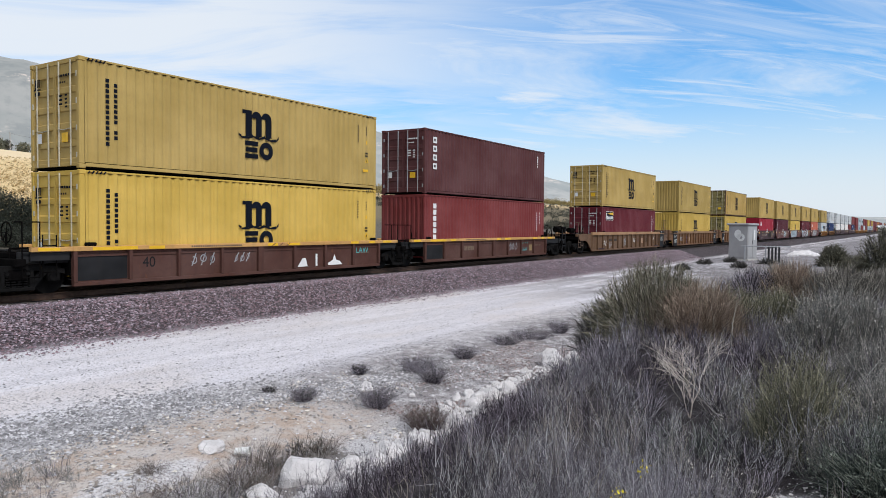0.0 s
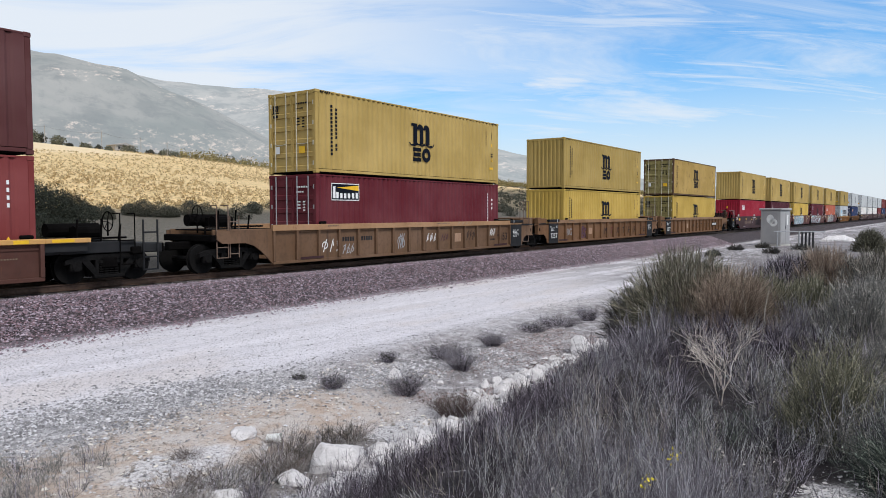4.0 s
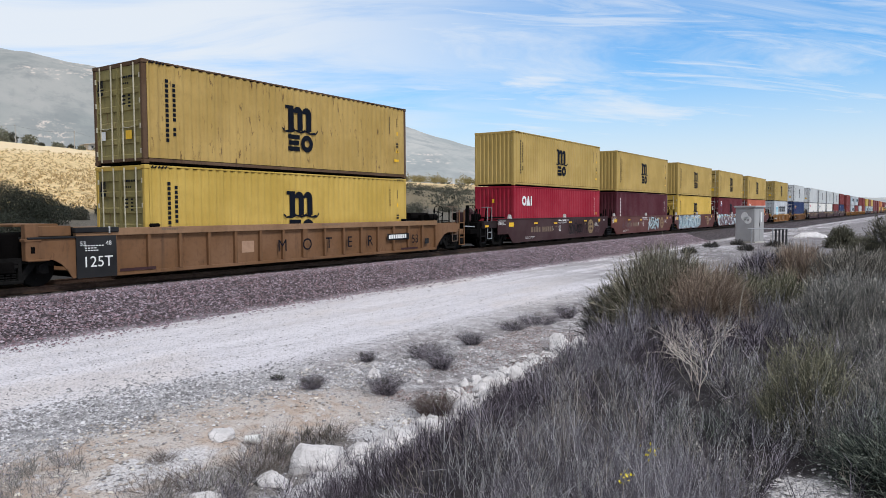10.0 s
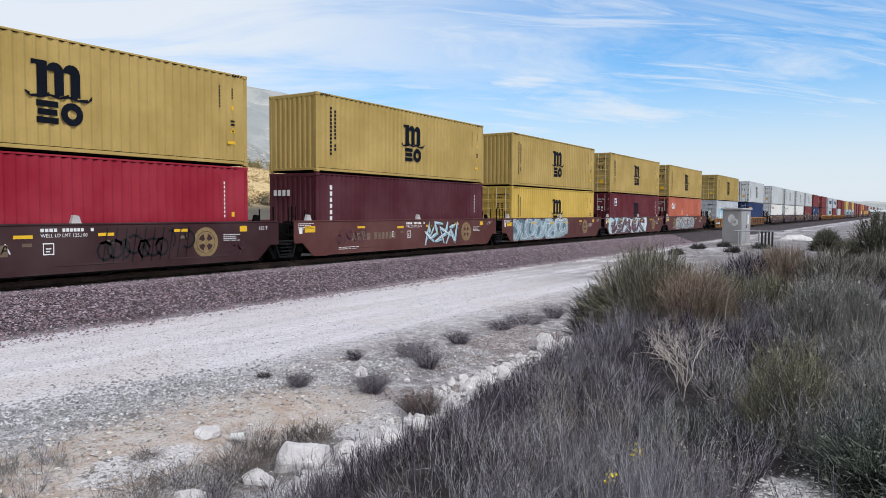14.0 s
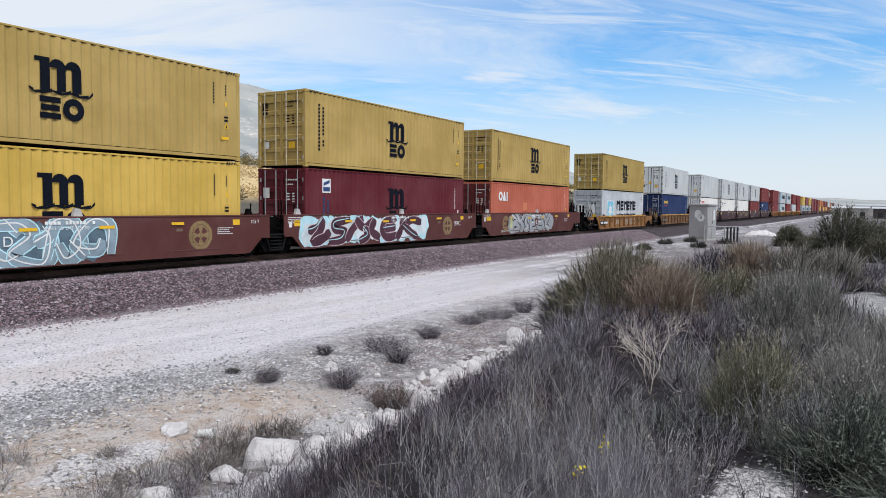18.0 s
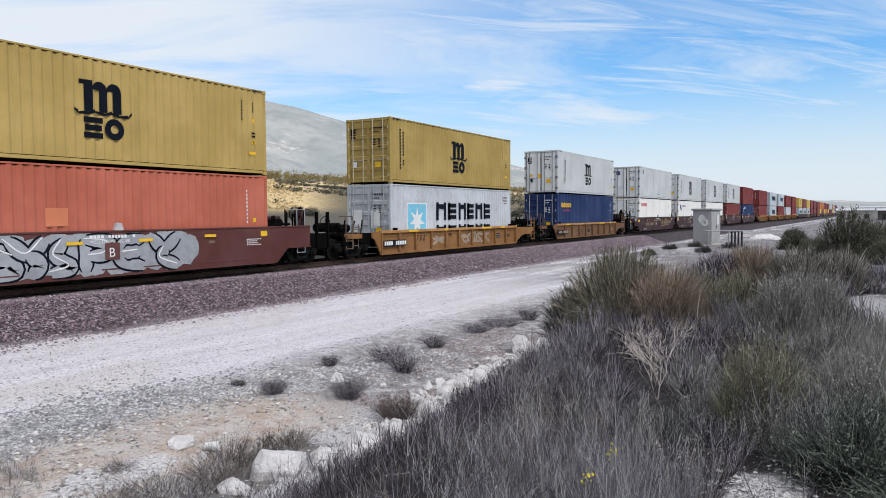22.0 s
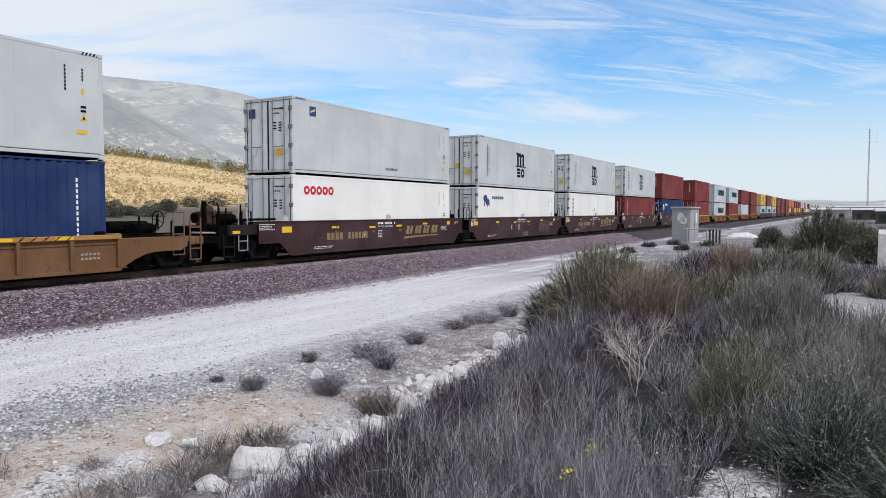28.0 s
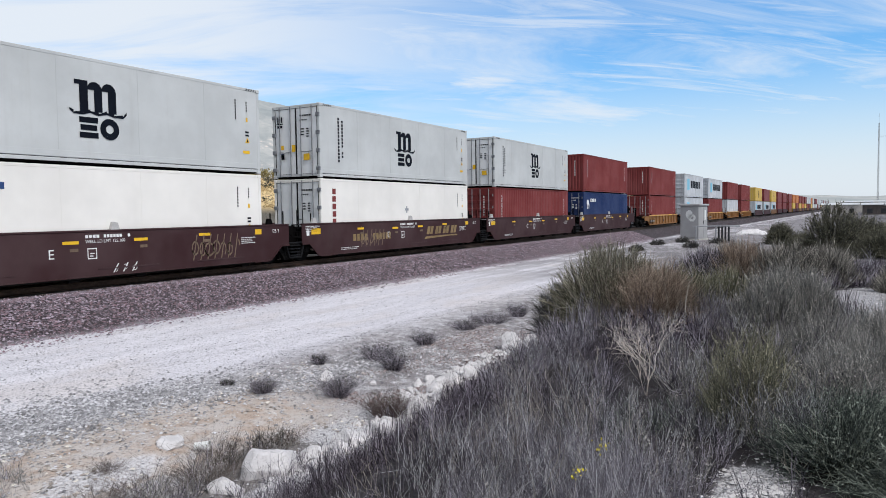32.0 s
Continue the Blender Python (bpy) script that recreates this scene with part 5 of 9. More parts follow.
def platform(car, x0, x1, mat, top, inner_mat=None):
    """The end of a car over its truck: deck, bulkhead, cross beams, pipe, walkway."""
    a, b = min(x0, x1), max(x0, x1)
    deck = inner_mat or mat
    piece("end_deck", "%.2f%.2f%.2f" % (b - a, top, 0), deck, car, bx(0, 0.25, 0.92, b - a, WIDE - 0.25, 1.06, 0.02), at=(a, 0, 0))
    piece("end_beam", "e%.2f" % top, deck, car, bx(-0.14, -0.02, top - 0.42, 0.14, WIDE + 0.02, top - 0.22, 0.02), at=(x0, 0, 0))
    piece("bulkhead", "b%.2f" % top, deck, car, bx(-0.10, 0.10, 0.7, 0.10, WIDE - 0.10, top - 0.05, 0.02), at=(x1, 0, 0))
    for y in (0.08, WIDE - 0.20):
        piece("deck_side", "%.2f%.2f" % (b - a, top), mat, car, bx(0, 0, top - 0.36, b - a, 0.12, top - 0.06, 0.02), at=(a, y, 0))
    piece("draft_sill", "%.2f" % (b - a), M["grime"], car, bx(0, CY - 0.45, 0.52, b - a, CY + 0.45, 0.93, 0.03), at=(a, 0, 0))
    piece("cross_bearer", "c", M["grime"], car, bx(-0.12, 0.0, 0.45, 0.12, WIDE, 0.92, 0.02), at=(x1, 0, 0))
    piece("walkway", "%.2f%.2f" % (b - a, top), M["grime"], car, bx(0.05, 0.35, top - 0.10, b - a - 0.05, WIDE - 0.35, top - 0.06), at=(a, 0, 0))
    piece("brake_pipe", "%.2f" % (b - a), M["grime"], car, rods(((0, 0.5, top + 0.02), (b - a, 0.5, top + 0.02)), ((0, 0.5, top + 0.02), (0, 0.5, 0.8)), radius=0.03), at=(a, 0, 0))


def grab_irons(car, x, top, mat):
    bm = bmesh.new()
    for q in (x, x + 0.42):
        rod_bm(bm, (q, 0.0, 0.45), (q, 0.0, top + 0.62), 0.018, 5)
    rod_bm(bm, (x, 0.0, top + 0.62), (x, 0.35, top + 0.62), 0.018, 5)
    rod_bm(bm, (x + 0.42, 0.0, top + 0.62), (x + 0.42, 0.35, top + 0.62), 0.018, 5)
    for z in (0.46, 0.78, 1.1):
        rod_bm(bm, (x, 0.0, z), (x + 0.42, 0.0, z), 0.018, 5)
    part("grab_iron", bm, mat, car)


def hardware(car, x, top, seed):
    """Valves, boxes and hoses on an end deck."""
    rng = random.Random(seed)
    bm = bmesh.new()
    rod_bm(bm, (x - 0.35, 0.9, top + 0.12), (x + 0.35, 0.9, top + 0.12), 0.17, 10)
    part("brake_cylinder", bm, M["grime"], car)
    bm = bmesh.new()
    box_bm(bm, x - 0.15, 1.35, top - 0.06, x + 0.2, 1.75, top + 0.26, 0.03)
    part("valve_box", bm, M["grime"], car)
    bm = bmesh.new()
    rod_bm(bm, (x - 0.7, 1.7, top + 0.16), (x + 0.75, 1.7, top + 0.16), 0.19, 12)
    part("air_tank", bm, M["grime"], car)
    for q in (-0.55, 0.1, 0.62):
        bm = bmesh.new()
        rod_bm(bm, (x + q, 0.3 + 0.2 * rng.random(), 1.0), (x + q, 0.3, top + rng.uniform(0.3, 0.6)), 0.03, 6)
        part("deck_post", bm, M["grime"], car)
    bm = bmesh.new()
    pts = [Vector((x + 0.5 + 0.25 * q, 0.35, 0.95 - 1.1 * math.sin(q * math.pi) * 0.42)) for q in [i / 8 for i in range(9)]]
    for a, b in zip(pts, pts[1:]):
        rod_bm(bm, a, b, 0.03, 6)
    part("air_hose", bm, M["rubber"], car)


def brake_stand(car, x, sgn, top, mat):
    """The open end of a coupled car: sill, steps, hand brake on its stand, boxes, posts and pipes."""
    g = M["grime"]
    piece("end_sill", "es%d" % sgn, g, car, bx(-0.42, 0.15, 0.72, 0.45, WIDE - 0.15, 0.98, 0.03), at=(x, 0, 0))
    piece("brake_post", "bp", g, car, bx(-0.06, 0.5, 0.95, 0.06, 0.66, top + 0.72, 0.015), at=(x, 0, 0))
    piece("gear_case", "gc", M["car maroon"], car, lambda bm: (rod_bm(bm, (-0.1, 0.6, top + 0.42), (0.16, 0.6, top + 0.42), 0.17, 10), box_bm(bm, -0.14, 0.5, top - 0.05, 0.14, 0.72, top + 0.36, 0.03)), at=(x - 0.1 * sgn, 0, 0))
    brake_wheel(car, x - 0.34 * sgn, 0.55, top + 0.46, g)
    piece("tool_box", "tb", M["car maroon"], car, bx(-0.55, 1.0, top - 0.1, 0.55, 1.7, top + 0.38, 0.03), at=(x - 1.15 * sgn, 0, 0))
    piece("deck_rail", "dr", g, car, bx(-0.95, 0.12, top + 0.05, 0.95, 0.55, top + 0.13, 0.01), at=(x - 2.0 * sgn, 0, 0))
    piece("white_pipe", "wp", M["galvanised"], car, rods(((-0.8, 0.3, 1.12), (0.8, 0.3, 1.06)), radius=0.03, sides=8), at=(x, 0, 0))
    for k, (q, hh) in enumerate(((0.25, 0.55), (0.55, 0.48), (1.25, 0.62), (1.6, 0.4))):
        piece("deck_post", "bs%.2f" % hh, g, car, rods(((0, 0, 0.95), (0, 0, top + hh)), radius=0.035, sides=6), at=(x - q * sgn, 0.18 + 0.3 * (k % 2), 0))
    piece("step_frame", "es", M["step steel"], car, rods(((-0.24, 0, 0.25), (-0.24, 0, 1.0)), ((0.24, 0, 0.25), (0.24, 0, 1.0)), ((-0.24, 0, 0.27), (0.24, 0, 0.27)), ((-0.24, 0, 0.6), (0.24, 0, 0.6)), radius=0.025, sides=6), at=(x - 0.55 * sgn, 0.02, 0))
    piece("air_hose", "ah%d" % sgn, M["rubber"], car, rods(((0, 0.8, 0.85), (0.18 * sgn, 0.75, 0.5)), ((0.18 * sgn, 0.75, 0.5), (0.5 * sgn, 0.75, 0.42)), radius=0.03, sides=6), at=(x + 0.3 * sgn, 0, 0))


def coupler(car, x, sgn):
    piece("coupler", "c%d" % sgn, M["grime"], car, bx(min(0, sgn * 0.95), CY - 0.13, 0.70, max(0, sgn * 0.95), CY + 0.13, 0.95, 0.03), at=(x, 0, 0))


GLYPHS = {
    "1": [[(-0.1, 0.0), (0.5, 0.95), (0.35, 0.3), (1.05, 1.0)], [(0.1, 0.45), (0.9, 0.1)]],
    "2": [[(0.0, 0.75), (0.95, 0.2), (0.6, 0.95)], [(0.2, 0.0), (0.5, 0.55), (1.1, 0.65)]],
    "3": [[(0.0, 1.0), (0.3, 0.1), (0.65, 0.7), (1.1, 0.0)], [(0.3, 0.95), (0.95, 0.75)]],
    "4": [[(-0.1, 0.3), (0.45, 0.6), (0.2, 0.95), (1.0, 0.85)], [(0.1, 0.05), (0.8, 0.35), (0.9, 0.0)]],
    "5": [[(-0.1, 0.2), (0.25, 0.0), (0.5, 0.5), (0.25, 1.0), (-0.05, 0.75)], [(0.5, 0.95), (0.7, 0.3), (1.1, 0.1)]],
    "6": [[(0.0, 1.0), (0.1, 0.2), (0.6, 0.05), (0.9, 0.55), (0.5, 0.8), (0.35, 0.45)], [(0.8, 1.0), (1.05, 0.6)]],
    "7": [[(0.05, 0.0), (0.25, 0.9), (0.75, 0.95), (0.95, 0.35), (0.6, 0.05), (0.45, 0.45)], [(-0.2, 0.5), (0.15, 0.6)]],
    "8": [[(-0.15, 0.85), (0.3, 1.0), (0.5, 0.5), (0.2, 0.1), (0.75, 0.0), (1.0, 0.5), (0.8, 0.9)]],
}


def ribbon(bm, pts, width, y, curl, limits):
    """A flat spray painted stroke through pts, swelling in the middle."""
    p = [Vector((a, b)) for a, b in pts]
    line = []
    if curl:
        q = [p[0] * 2 - p[1]] + p + [p[-1] * 2 - p[-2]]
        for i in range(1, len(q) - 2):
            for k in range(6):
                t = k / 6
                line.append(0.5 * (2 * q[i] + (q[i + 1] - q[i - 1]) * t + (2 * q[i - 1] - 5 * q[i] + 4 * q[i + 1] - q[i + 2]) * t * t + (3 * q[i] - q[i - 1] - 3 * q[i + 1] + q[i + 2]) * t ** 3))
        line.append(p[-1])
    else:
        for i in range(len(p) - 1):
            line += [p[i].lerp(p[i + 1], k / 2) for k in range(2)]
        line.append(p[-1])
    rows = []
    for i, c in enumerate(line):
        d = (line[min(i + 1, len(line) - 1)] - line[max(i - 1, 0)]).normalized()
        u = i / (len(line) - 1)
        w = width * (0.5 + 0.35 * math.sin(u * math.pi) + (0.25 * math.sin(u * 9) if curl else 0.3 * math.sin(u * 5)) * 0.5)
        nrm = Vector((-d.y, d.x)) * w * 0.5
        rows.append([bm.verts.new((e.x, y, min(limits[1], max(limits[0], e.y)))) for e in (c + nrm, c - nrm)])
    for one, two in zip(rows, rows[1:]):
        bm.faces.new((one[0], one[1], two[1], two[0]))


def mural(car, word, x0, x1, z0, z1, fill, edge, shine, seed, y, width=0.26, curl=True, rim=0.07, back=None, thin=0):
    """Large spray painted swoops that cannot be read, in layers: a cloud behind, rims, fills and thin highlights."""
    rng = random.Random(seed)
    w = (x1 - x0) / len(word)
    lim = (z0, z1)
    strokes = []
    for st in word if isinstance(word, list) else ():
        strokes.append([(x0 + 0.15 + a * (x1 - x0 - 0.3), z0 + 0.10 + b * (z1 - z0 - 0.2)) for a, b in st])
    for i, ch in enumerate(word if isinstance(word, str) else ""):
        flip, turn = rng.random() < 0.5, rng.random() < 0.5
        for st in GLYPHS[ch]:
            strokes.append([(x0 + (i + 0.5 + 1.35 * ((1 - a if flip else a) - 0.5)) * w + rng.uniform(-0.12, 0.12), z0 + 0.08 + (1 - b if turn else b) * (z1 - z0 - 0.16) + rng.uniform(-0.12, 0.12)) for a, b in st])
    strokes = [[(min(x1, max(x0, a)), b) for a, b in st] for st in strokes]
    depth = y
    blots = min(18, len(word) * 2)
    for k, mat in enumerate(back or ()):
        bm = bmesh.new()
        for i in range(blots + 1):
            c = x0 + 0.35 + (x1 - x0 - 0.7) * i / blots
            cz, rx, rz = (z0 + z1) / 2 + rng.uniform(-0.12, 0.12), rng.uniform(0.42, 0.62) * (1 - 0.35 * k), (z1 - z0) * rng.uniform(0.40, 0.56) * (1 - 0.3 * k)
            rays = [rng.uniform(0.78, 1.12) for _ in range(16)]
            bm.faces.new([bm.verts.new((c + rx * r * math.cos(q * math.tau / 16), depth - 0.00015 * i, min(z1, max(z0, cz + rz * r * math.sin(q * math.tau / 16))))) for q, r in enumerate(rays)])
        tagged(part("spray_cloud", finish(bm, "spray_cloud", mat, False), None, car), kind="stuff")
        depth -= 0.0035
    for name, mat, wide in (("spray_rim", edge, width + rim), ("spray_fill", fill, width)):
        bm = bmesh.new()
        for j, st in enumerate(strokes):
            ribbon(bm, st, wide, depth - 0.0012 * j - (0.0006 if name == "spray_fill" else 0), curl, lim)
        tagged(part(name, finish(bm, name, mat, False), None, car, "large spray painted swoops"), kind="stuff")
    depth -= 0.0012 * len(strokes) + 0.002
    bm = bmesh.new()
    for j, st in enumerate(strokes):
        if thin and j % thin:
            continue
        sh = [(a + rng.uniform(-0.04, 0.04) - width * 0.2, b + width * 0.12) for a, b in st]
        ribbon(bm, sh, 0.05, depth - 0.0003 * j, curl, lim)
    tagged(part("spray_line", finish(bm, "spray_line", shine, False), None, car), kind="stuff")


# strokes of two large sprayed pieces, as shares of their width and height
SWOOPS = [
    [(0.02, 0.52), (0.08, 0.62), (0.13, 0.95)], [(0.12, 0.95), (0.10, 0.50), (0.04, 0.05)], [(0.05, 0.06), (0.13, 0.25), (0.17, 0.48)],
    [(0.32, 0.92), (0.21, 0.80), (0.21, 0.55), (0.28, 0.45), (0.26, 0.15), (0.16, 0.08)], [(0.29, 0.05), (0.34, 0.55), (0.42, 0.98)],
    [(0.36, 0.95), (0.43, 0.58), (0.51, 0.90)], [(0.43, 0.58), (0.46, 0.25), (0.39, 0.02)], [(0.52, 0.92), (0.49, 0.45), (0.56, 0.12)],
    [(0.71, 0.92), (0.61, 0.78), (0.58, 0.42), (0.63, 0.12), (0.72, 0.22)], [(0.60, 0.50), (0.70, 0.56)], [(0.76, 0.98), (0.755, 0.5), (0.71, 0.03)],
    [(0.75, 0.48), (0.85, 0.85), (0.95, 0.74)], [(0.78, 0.58), (0.85, 0.28), (0.91, 0.05)]]
LOOPS = [
    [(0.03, 0.97), (0.10, 0.74), (0.17, 0.55)], [(0.02, 0.15), (0.06, 0.50), (0.14, 0.46), (0.17, 0.18), (0.08, 0.06)], [(0.14, 0.97), (0.22, 0.58), (0.29, 0.97)],
    [(0.22, 0.58), (0.27, 0.30), (0.23, 0.04)], [(0.37, 0.92), (0.33, 0.52), (0.40, 0.20), (0.31, 0.05)], [(0.46, 0.03), (0.46, 0.95)], [(0.46, 0.92), (0.57, 0.82), (0.56, 0.52), (0.48, 0.46)],
    [(0.74, 0.92), (0.64, 0.76), (0.62, 0.32), (0.74, 0.08)], [(0.64, 0.50), (0.72, 0.54)], [(0.78, 0.97), (0.85, 0.60), (0.93, 0.97)], [(0.86, 0.60), (0.84, 0.28), (0.93, 0.04)]]


def scrawl(car, x, z, w, h, mat, seed, y):
    """A thin spray painted tag of loops and strokes."""
    rng = random.Random(seed)
    polys = []
    k = max(3, int(w / 0.28))
    for i in range(k):
        cx = x + w * (i + 0.5) / k
        polys += ring(cx, z + h * rng.uniform(0.35, 0.65), h * 0.22, h * 0.30, rng.uniform(0, 360), rng.uniform(400, 620), 10, rng.uniform(0.5, 1.1))
        polys.append([(cx - 0.1, z), (cx - 0.06, z), (cx + 0.1, z + h), (cx + 0.06, z + h)])
    flat(car, "tag", [], mat, "spray painted tag", y, polys)


def ribbed_sides(car, x0, x1, zb, zt, panel, chord, ribs, double_at=()):
    """Side sills of a ribbed well: web, top chord, bottom sill and upright ribs, on both sides."""
    key = "%.2f%.2f%.2f%.2f" % (x0, x1, zb, zt)
    for sgn, nm in ((1, "near"), (-1, "far")):
        def at(y0, y1):
            return (y0, y1) if sgn > 0 else (WIDE - y1, WIDE - y0)
        y0, y1 = at(-0.032, -0.014)
        piece("side_web", key + nm, panel, car, bx(x0, y0, zb + 0.04, x1, y1, zt - 0.10))
        y0, y1 = at(-0.150, -0.012)
        piece("top_chord", key + nm, chord, car, bx(x0 - 0.02, y0, zt - (0.20 if zt > 1.4 else 0.125), x1 + 0.02, y1, zt, 0.012))
        y0, y1 = at(-0.125, -0.012)
        piece("bottom_sill", key + nm, panel, car, bx(x0, y0, zb - 0.03, x1, y1, zb + 0.07, 0.01))
        y0, y1 = at(-0.060, -0.032)
        piece("chord_lip", key + nm, panel, car, bx(x0, y0, zt - 0.27, x1, y1, zt - 0.21))
        count = ribs if sgn > 0 else 4
        for i in range(count + 1):
            x = x0 + 0.05 + (x1 - x0 - 0.1) * i / count
            y0, y1 = at(-0.140, -0.032)
            w = 0.11 if i in double_at else 0.05
            piece("rib", "%.2f%.2f%s%.3f" % (zb, zt, nm, w), panel, car, bx(-w, y0, zb + 0.07, w, y1, zt - 0.125, 0.008), at=(x, 0, 0))
    for i in range(9):
        x = x0 + 0.3 + (x1 - x0 - 0.6) * i / 8
        piece("floor_beam", "b", M["grime"], car, bx(-0.1, -0.01, 0.16, 0.1, WIDE + 0.01, 0.295), at=(x, 0, 0))


def info_block(car, x, z, rows, cols, mat, y, w=0.055, h=0.026):
    q = []
    for i in range(rows):
        q += words(x, z - i * 0.062, cols - (i * 3) % 4, w, h, 0.028 if i % 2 else 0.02)
    flat(car, "data_line", q, mat, "lines of small data marks", y)


def side_outline(x0, x1, zb, lift):
    """The lower edge of a smooth side: high over the trucks, low along the well."""
    return [(x0, zb + lift), (-0.85, zb + lift), (-0.32, zb + 0.03), (-0.1, zb), (LONG + 0.1, zb), (LONG + 0.32, zb + 0.03), (LONG + 0.85, zb + lift), (x1, zb + lift)]


def smooth_side(x0, x1, zb, zt, lift, y0, y1):
    return lambda bm: prism_bm(bm, [(x0, zt)] + side_outline(x0, x1, zb, lift) + [(x1, zt)], y0, y1)


def edge_trim(x0, x1, zb, lift, y0, y1):
    """A flange that follows the lower edge of the side."""
    def build(bm):
        pts = side_outline(x0, x1, zb, lift)
        for (a, b), (c, d) in zip(pts, pts[1:]):
            prism_bm(bm, [(a, b - 0.012), (c, d - 0.012), (c, d + 0.038), (a, b + 0.038)], y0, y1)
    return build


def maroon_unit(x, mat, left, right, letter, seed, logo):
    """One smooth sided unit of an articulated well car; left, right: truck places, None when the neighbour carries it."""
    car = thing("well_car", (x, SIDE_Y, 0), "smooth sided brown maroon well car unit on the rails", "rail car", "well cars of the train")
    TRAIN.append((car, (x, SIDE_Y, 0)))
    zt, zb = 1.42, 0.16
    x0 = left if left is not None and left < -1.7 else -1.25
    x1 = right if right is not None and right > LONG + 1.7 else LONG + 1.25
    ends = left is not None and left < -1.7, right is not None
    if ends[0]:
        x0, left = -1.9, -1.65
    if ends[1]:
        x1, right = LONG + 2.07, LONG + 1.65
    key = "%.2f%.2f" % (x0, x1)
    piece("side_plate", key + "near", mat, car, smooth_side(x0, x1, zb, zt, 0.50, -0.09, -0.06))
    piece("side_plate", key + "far", mat, car, smooth_side(x0, x1, zb, zt, 0.50, WIDE + 0.06, WIDE + 0.09))
    piece("edge_trim", key + "near", mat, car, edge_trim(x0, x1, zb, 0.50, -0.118, -0.09))
    piece("door_lip", key, mat, car, bx(1.6, -0.105, zb + 0.20, 3.6, -0.09, zb + 0.235), at=(0, 0, 0))
    piece("door_lip", key, mat, car, bx(1.6, -0.105, zb + 0.20, 3.6, -0.09, zb + 0.235), at=(4.2, 0, 0))
    piece("door_lip", key, mat, car, bx(1.6, -0.105, zb + 0.20, 3.6, -0.09, zb + 0.235), at=(7.6, 0, 0))
    for y in (-0.115, WIDE + 0.005):
        piece("top_chord", key, mat, car, bx(x0, 0, zt - 0.02, x1, 0.11, zt + 0.03, 0.01), at=(0, y, 0))
        piece("bottom_flange", key, M["grime"], car, bx(0.5, -0.01, zb - 0.03, LONG - 0.5, 0.11, zb + 0.012, 0.008), at=(0, y, 0))
    for i in range(6):
        piece("jack_pad", "j", M["grime"], car, bx(-0.16, -0.10, zb - 0.085, 0.16, 0.0, zb - 0.02), at=(1.0 + i * 2.05, 0, 0))
        piece("floor_beam", "m", M["grime"], car, bx(-0.1, -0.06, 0.18, 0.1, WIDE + 0.06, 0.295), at=(0.6 + i * 2.2, 0, 0))
    platform(car, x0 + 0.1, -0.15, M["grime"], zt - 0.05)
    platform(car, x1 - 0.1, LONG + 0.15, M["grime"], zt - 0.05)
    for q in (-0.45, LONG + 0.35, 6.2):
        piece("guide_block", "g", M["pale guide"] if q < 10 else M["grime"], car, lambda bm: prism_bm(bm, [(-0.14, zt), (0.16, zt), (0.08, zt + 0.22), (-0.06, zt + 0.24)], -0.05, 0.06), at=(q if abs(q - 6.2) > 1 else 6.35, 0.02 if q != 6.2 else -0.06, 0))
    if left is not None:
        truck_at(car, left)
    if right is not None:
        truck_at(car, right)
    ys, sig = -0.0935, M["yellow ink"]
    if ends[0]:
        coupler(car, -3.7, -1)
        grab_irons(car, -2.78, zt, M["galvanised"])
        brake_stand(car, -3.75, -1, zt, mat)
        hardware(car, -2.5, zt, seed)
        piece("end_block", "l", M["grime"], car, bx(-3.55, 0.12, 0.52, -1.9, WIDE - 0.12, 1.30, 0.03))
        piece("end_fascia", "l", M["end maroon"], car, bx(-3.2, -0.04, 0.98, -1.92, 0.11, 1.34, 0.02))
        flat(car, "reflector", [(-3.1, 1.04, -2.75, 1.14)], sig, "yellow reflector", -0.0445)
    else:
        ladder(car, -1.45, -0.02, 0.5, 1.95, M["grime"])
        piece("joint_block", "jb", M["grime"], car, bx(-2.15, 0.22, 0.46, -1.2, WIDE - 0.22, 1.36, 0.04))
        piece("cross_pipe", "jb", M["grime"], car, rods(((-2.1, 0.0, 1.22), (-1.7, -0.02, 0.98)), ((-1.7, -0.02, 0.98), (-1.15, -0.02, 0.9)), radius=0.03, sides=6))
        piece("step_frame", "sf", M["step steel"], car, rods(((-2.1, -0.04, 0.74), (-1.1, -0.04, 0.74)), ((-1.1, -0.04, 0.74), (-1.28, -0.04, 0.2)), ((-1.28, -0.04, 0.2), (-1.9, -0.04, 0.2)), ((-1.9, -0.04, 0.2), (-2.1, -0.04, 0.74)), radius=0.035, sides=6))
        for k in range(4):
            piece("step_tread", "st", M["step steel"], car, bx(-0.27, -0.05, -0.02, 0.27, 0.12, 0.02), at=(-1.59, 0, 0.28 + 0.12 * k))
        for k, (q, hh) in enumerate(((-0.35, 0.42), (-0.72, 0.55), (-1.9, 0.5), (-2.25, 0.42))):
            piece("deck_post", "dp%.2f" % hh, M["grime"], car, rods(((0, 0, 1.3), (0, 0, 1.42 + hh)), radius=0.028, sides=6), at=(q, 0.25 + 0.3 * (k % 2), 0))
    if ends[1]:
        coupler(car, LONG + 3.3, 1)
        grab_irons(car, x1 - 0.6, zt, M["galvanised"])
        brake_stand(car, LONG + 2.3, 1, zt, mat)
        hardware(car, x1 - 0.9, zt, seed)
        piece("end_block", "r", M["grime"], car, bx(LONG + 2.07, 0.12, 0.52, LONG + 3.4, WIDE - 0.12, 1.12, 0.03))
        for q in (2.68, 3.32):
            piece("deck_post", "re", M["grime"], car, bx(-0.05, 0.05, 0.6, 0.05, 0.17, 1.95, 0.01), at=(LONG + q, 0, 0))
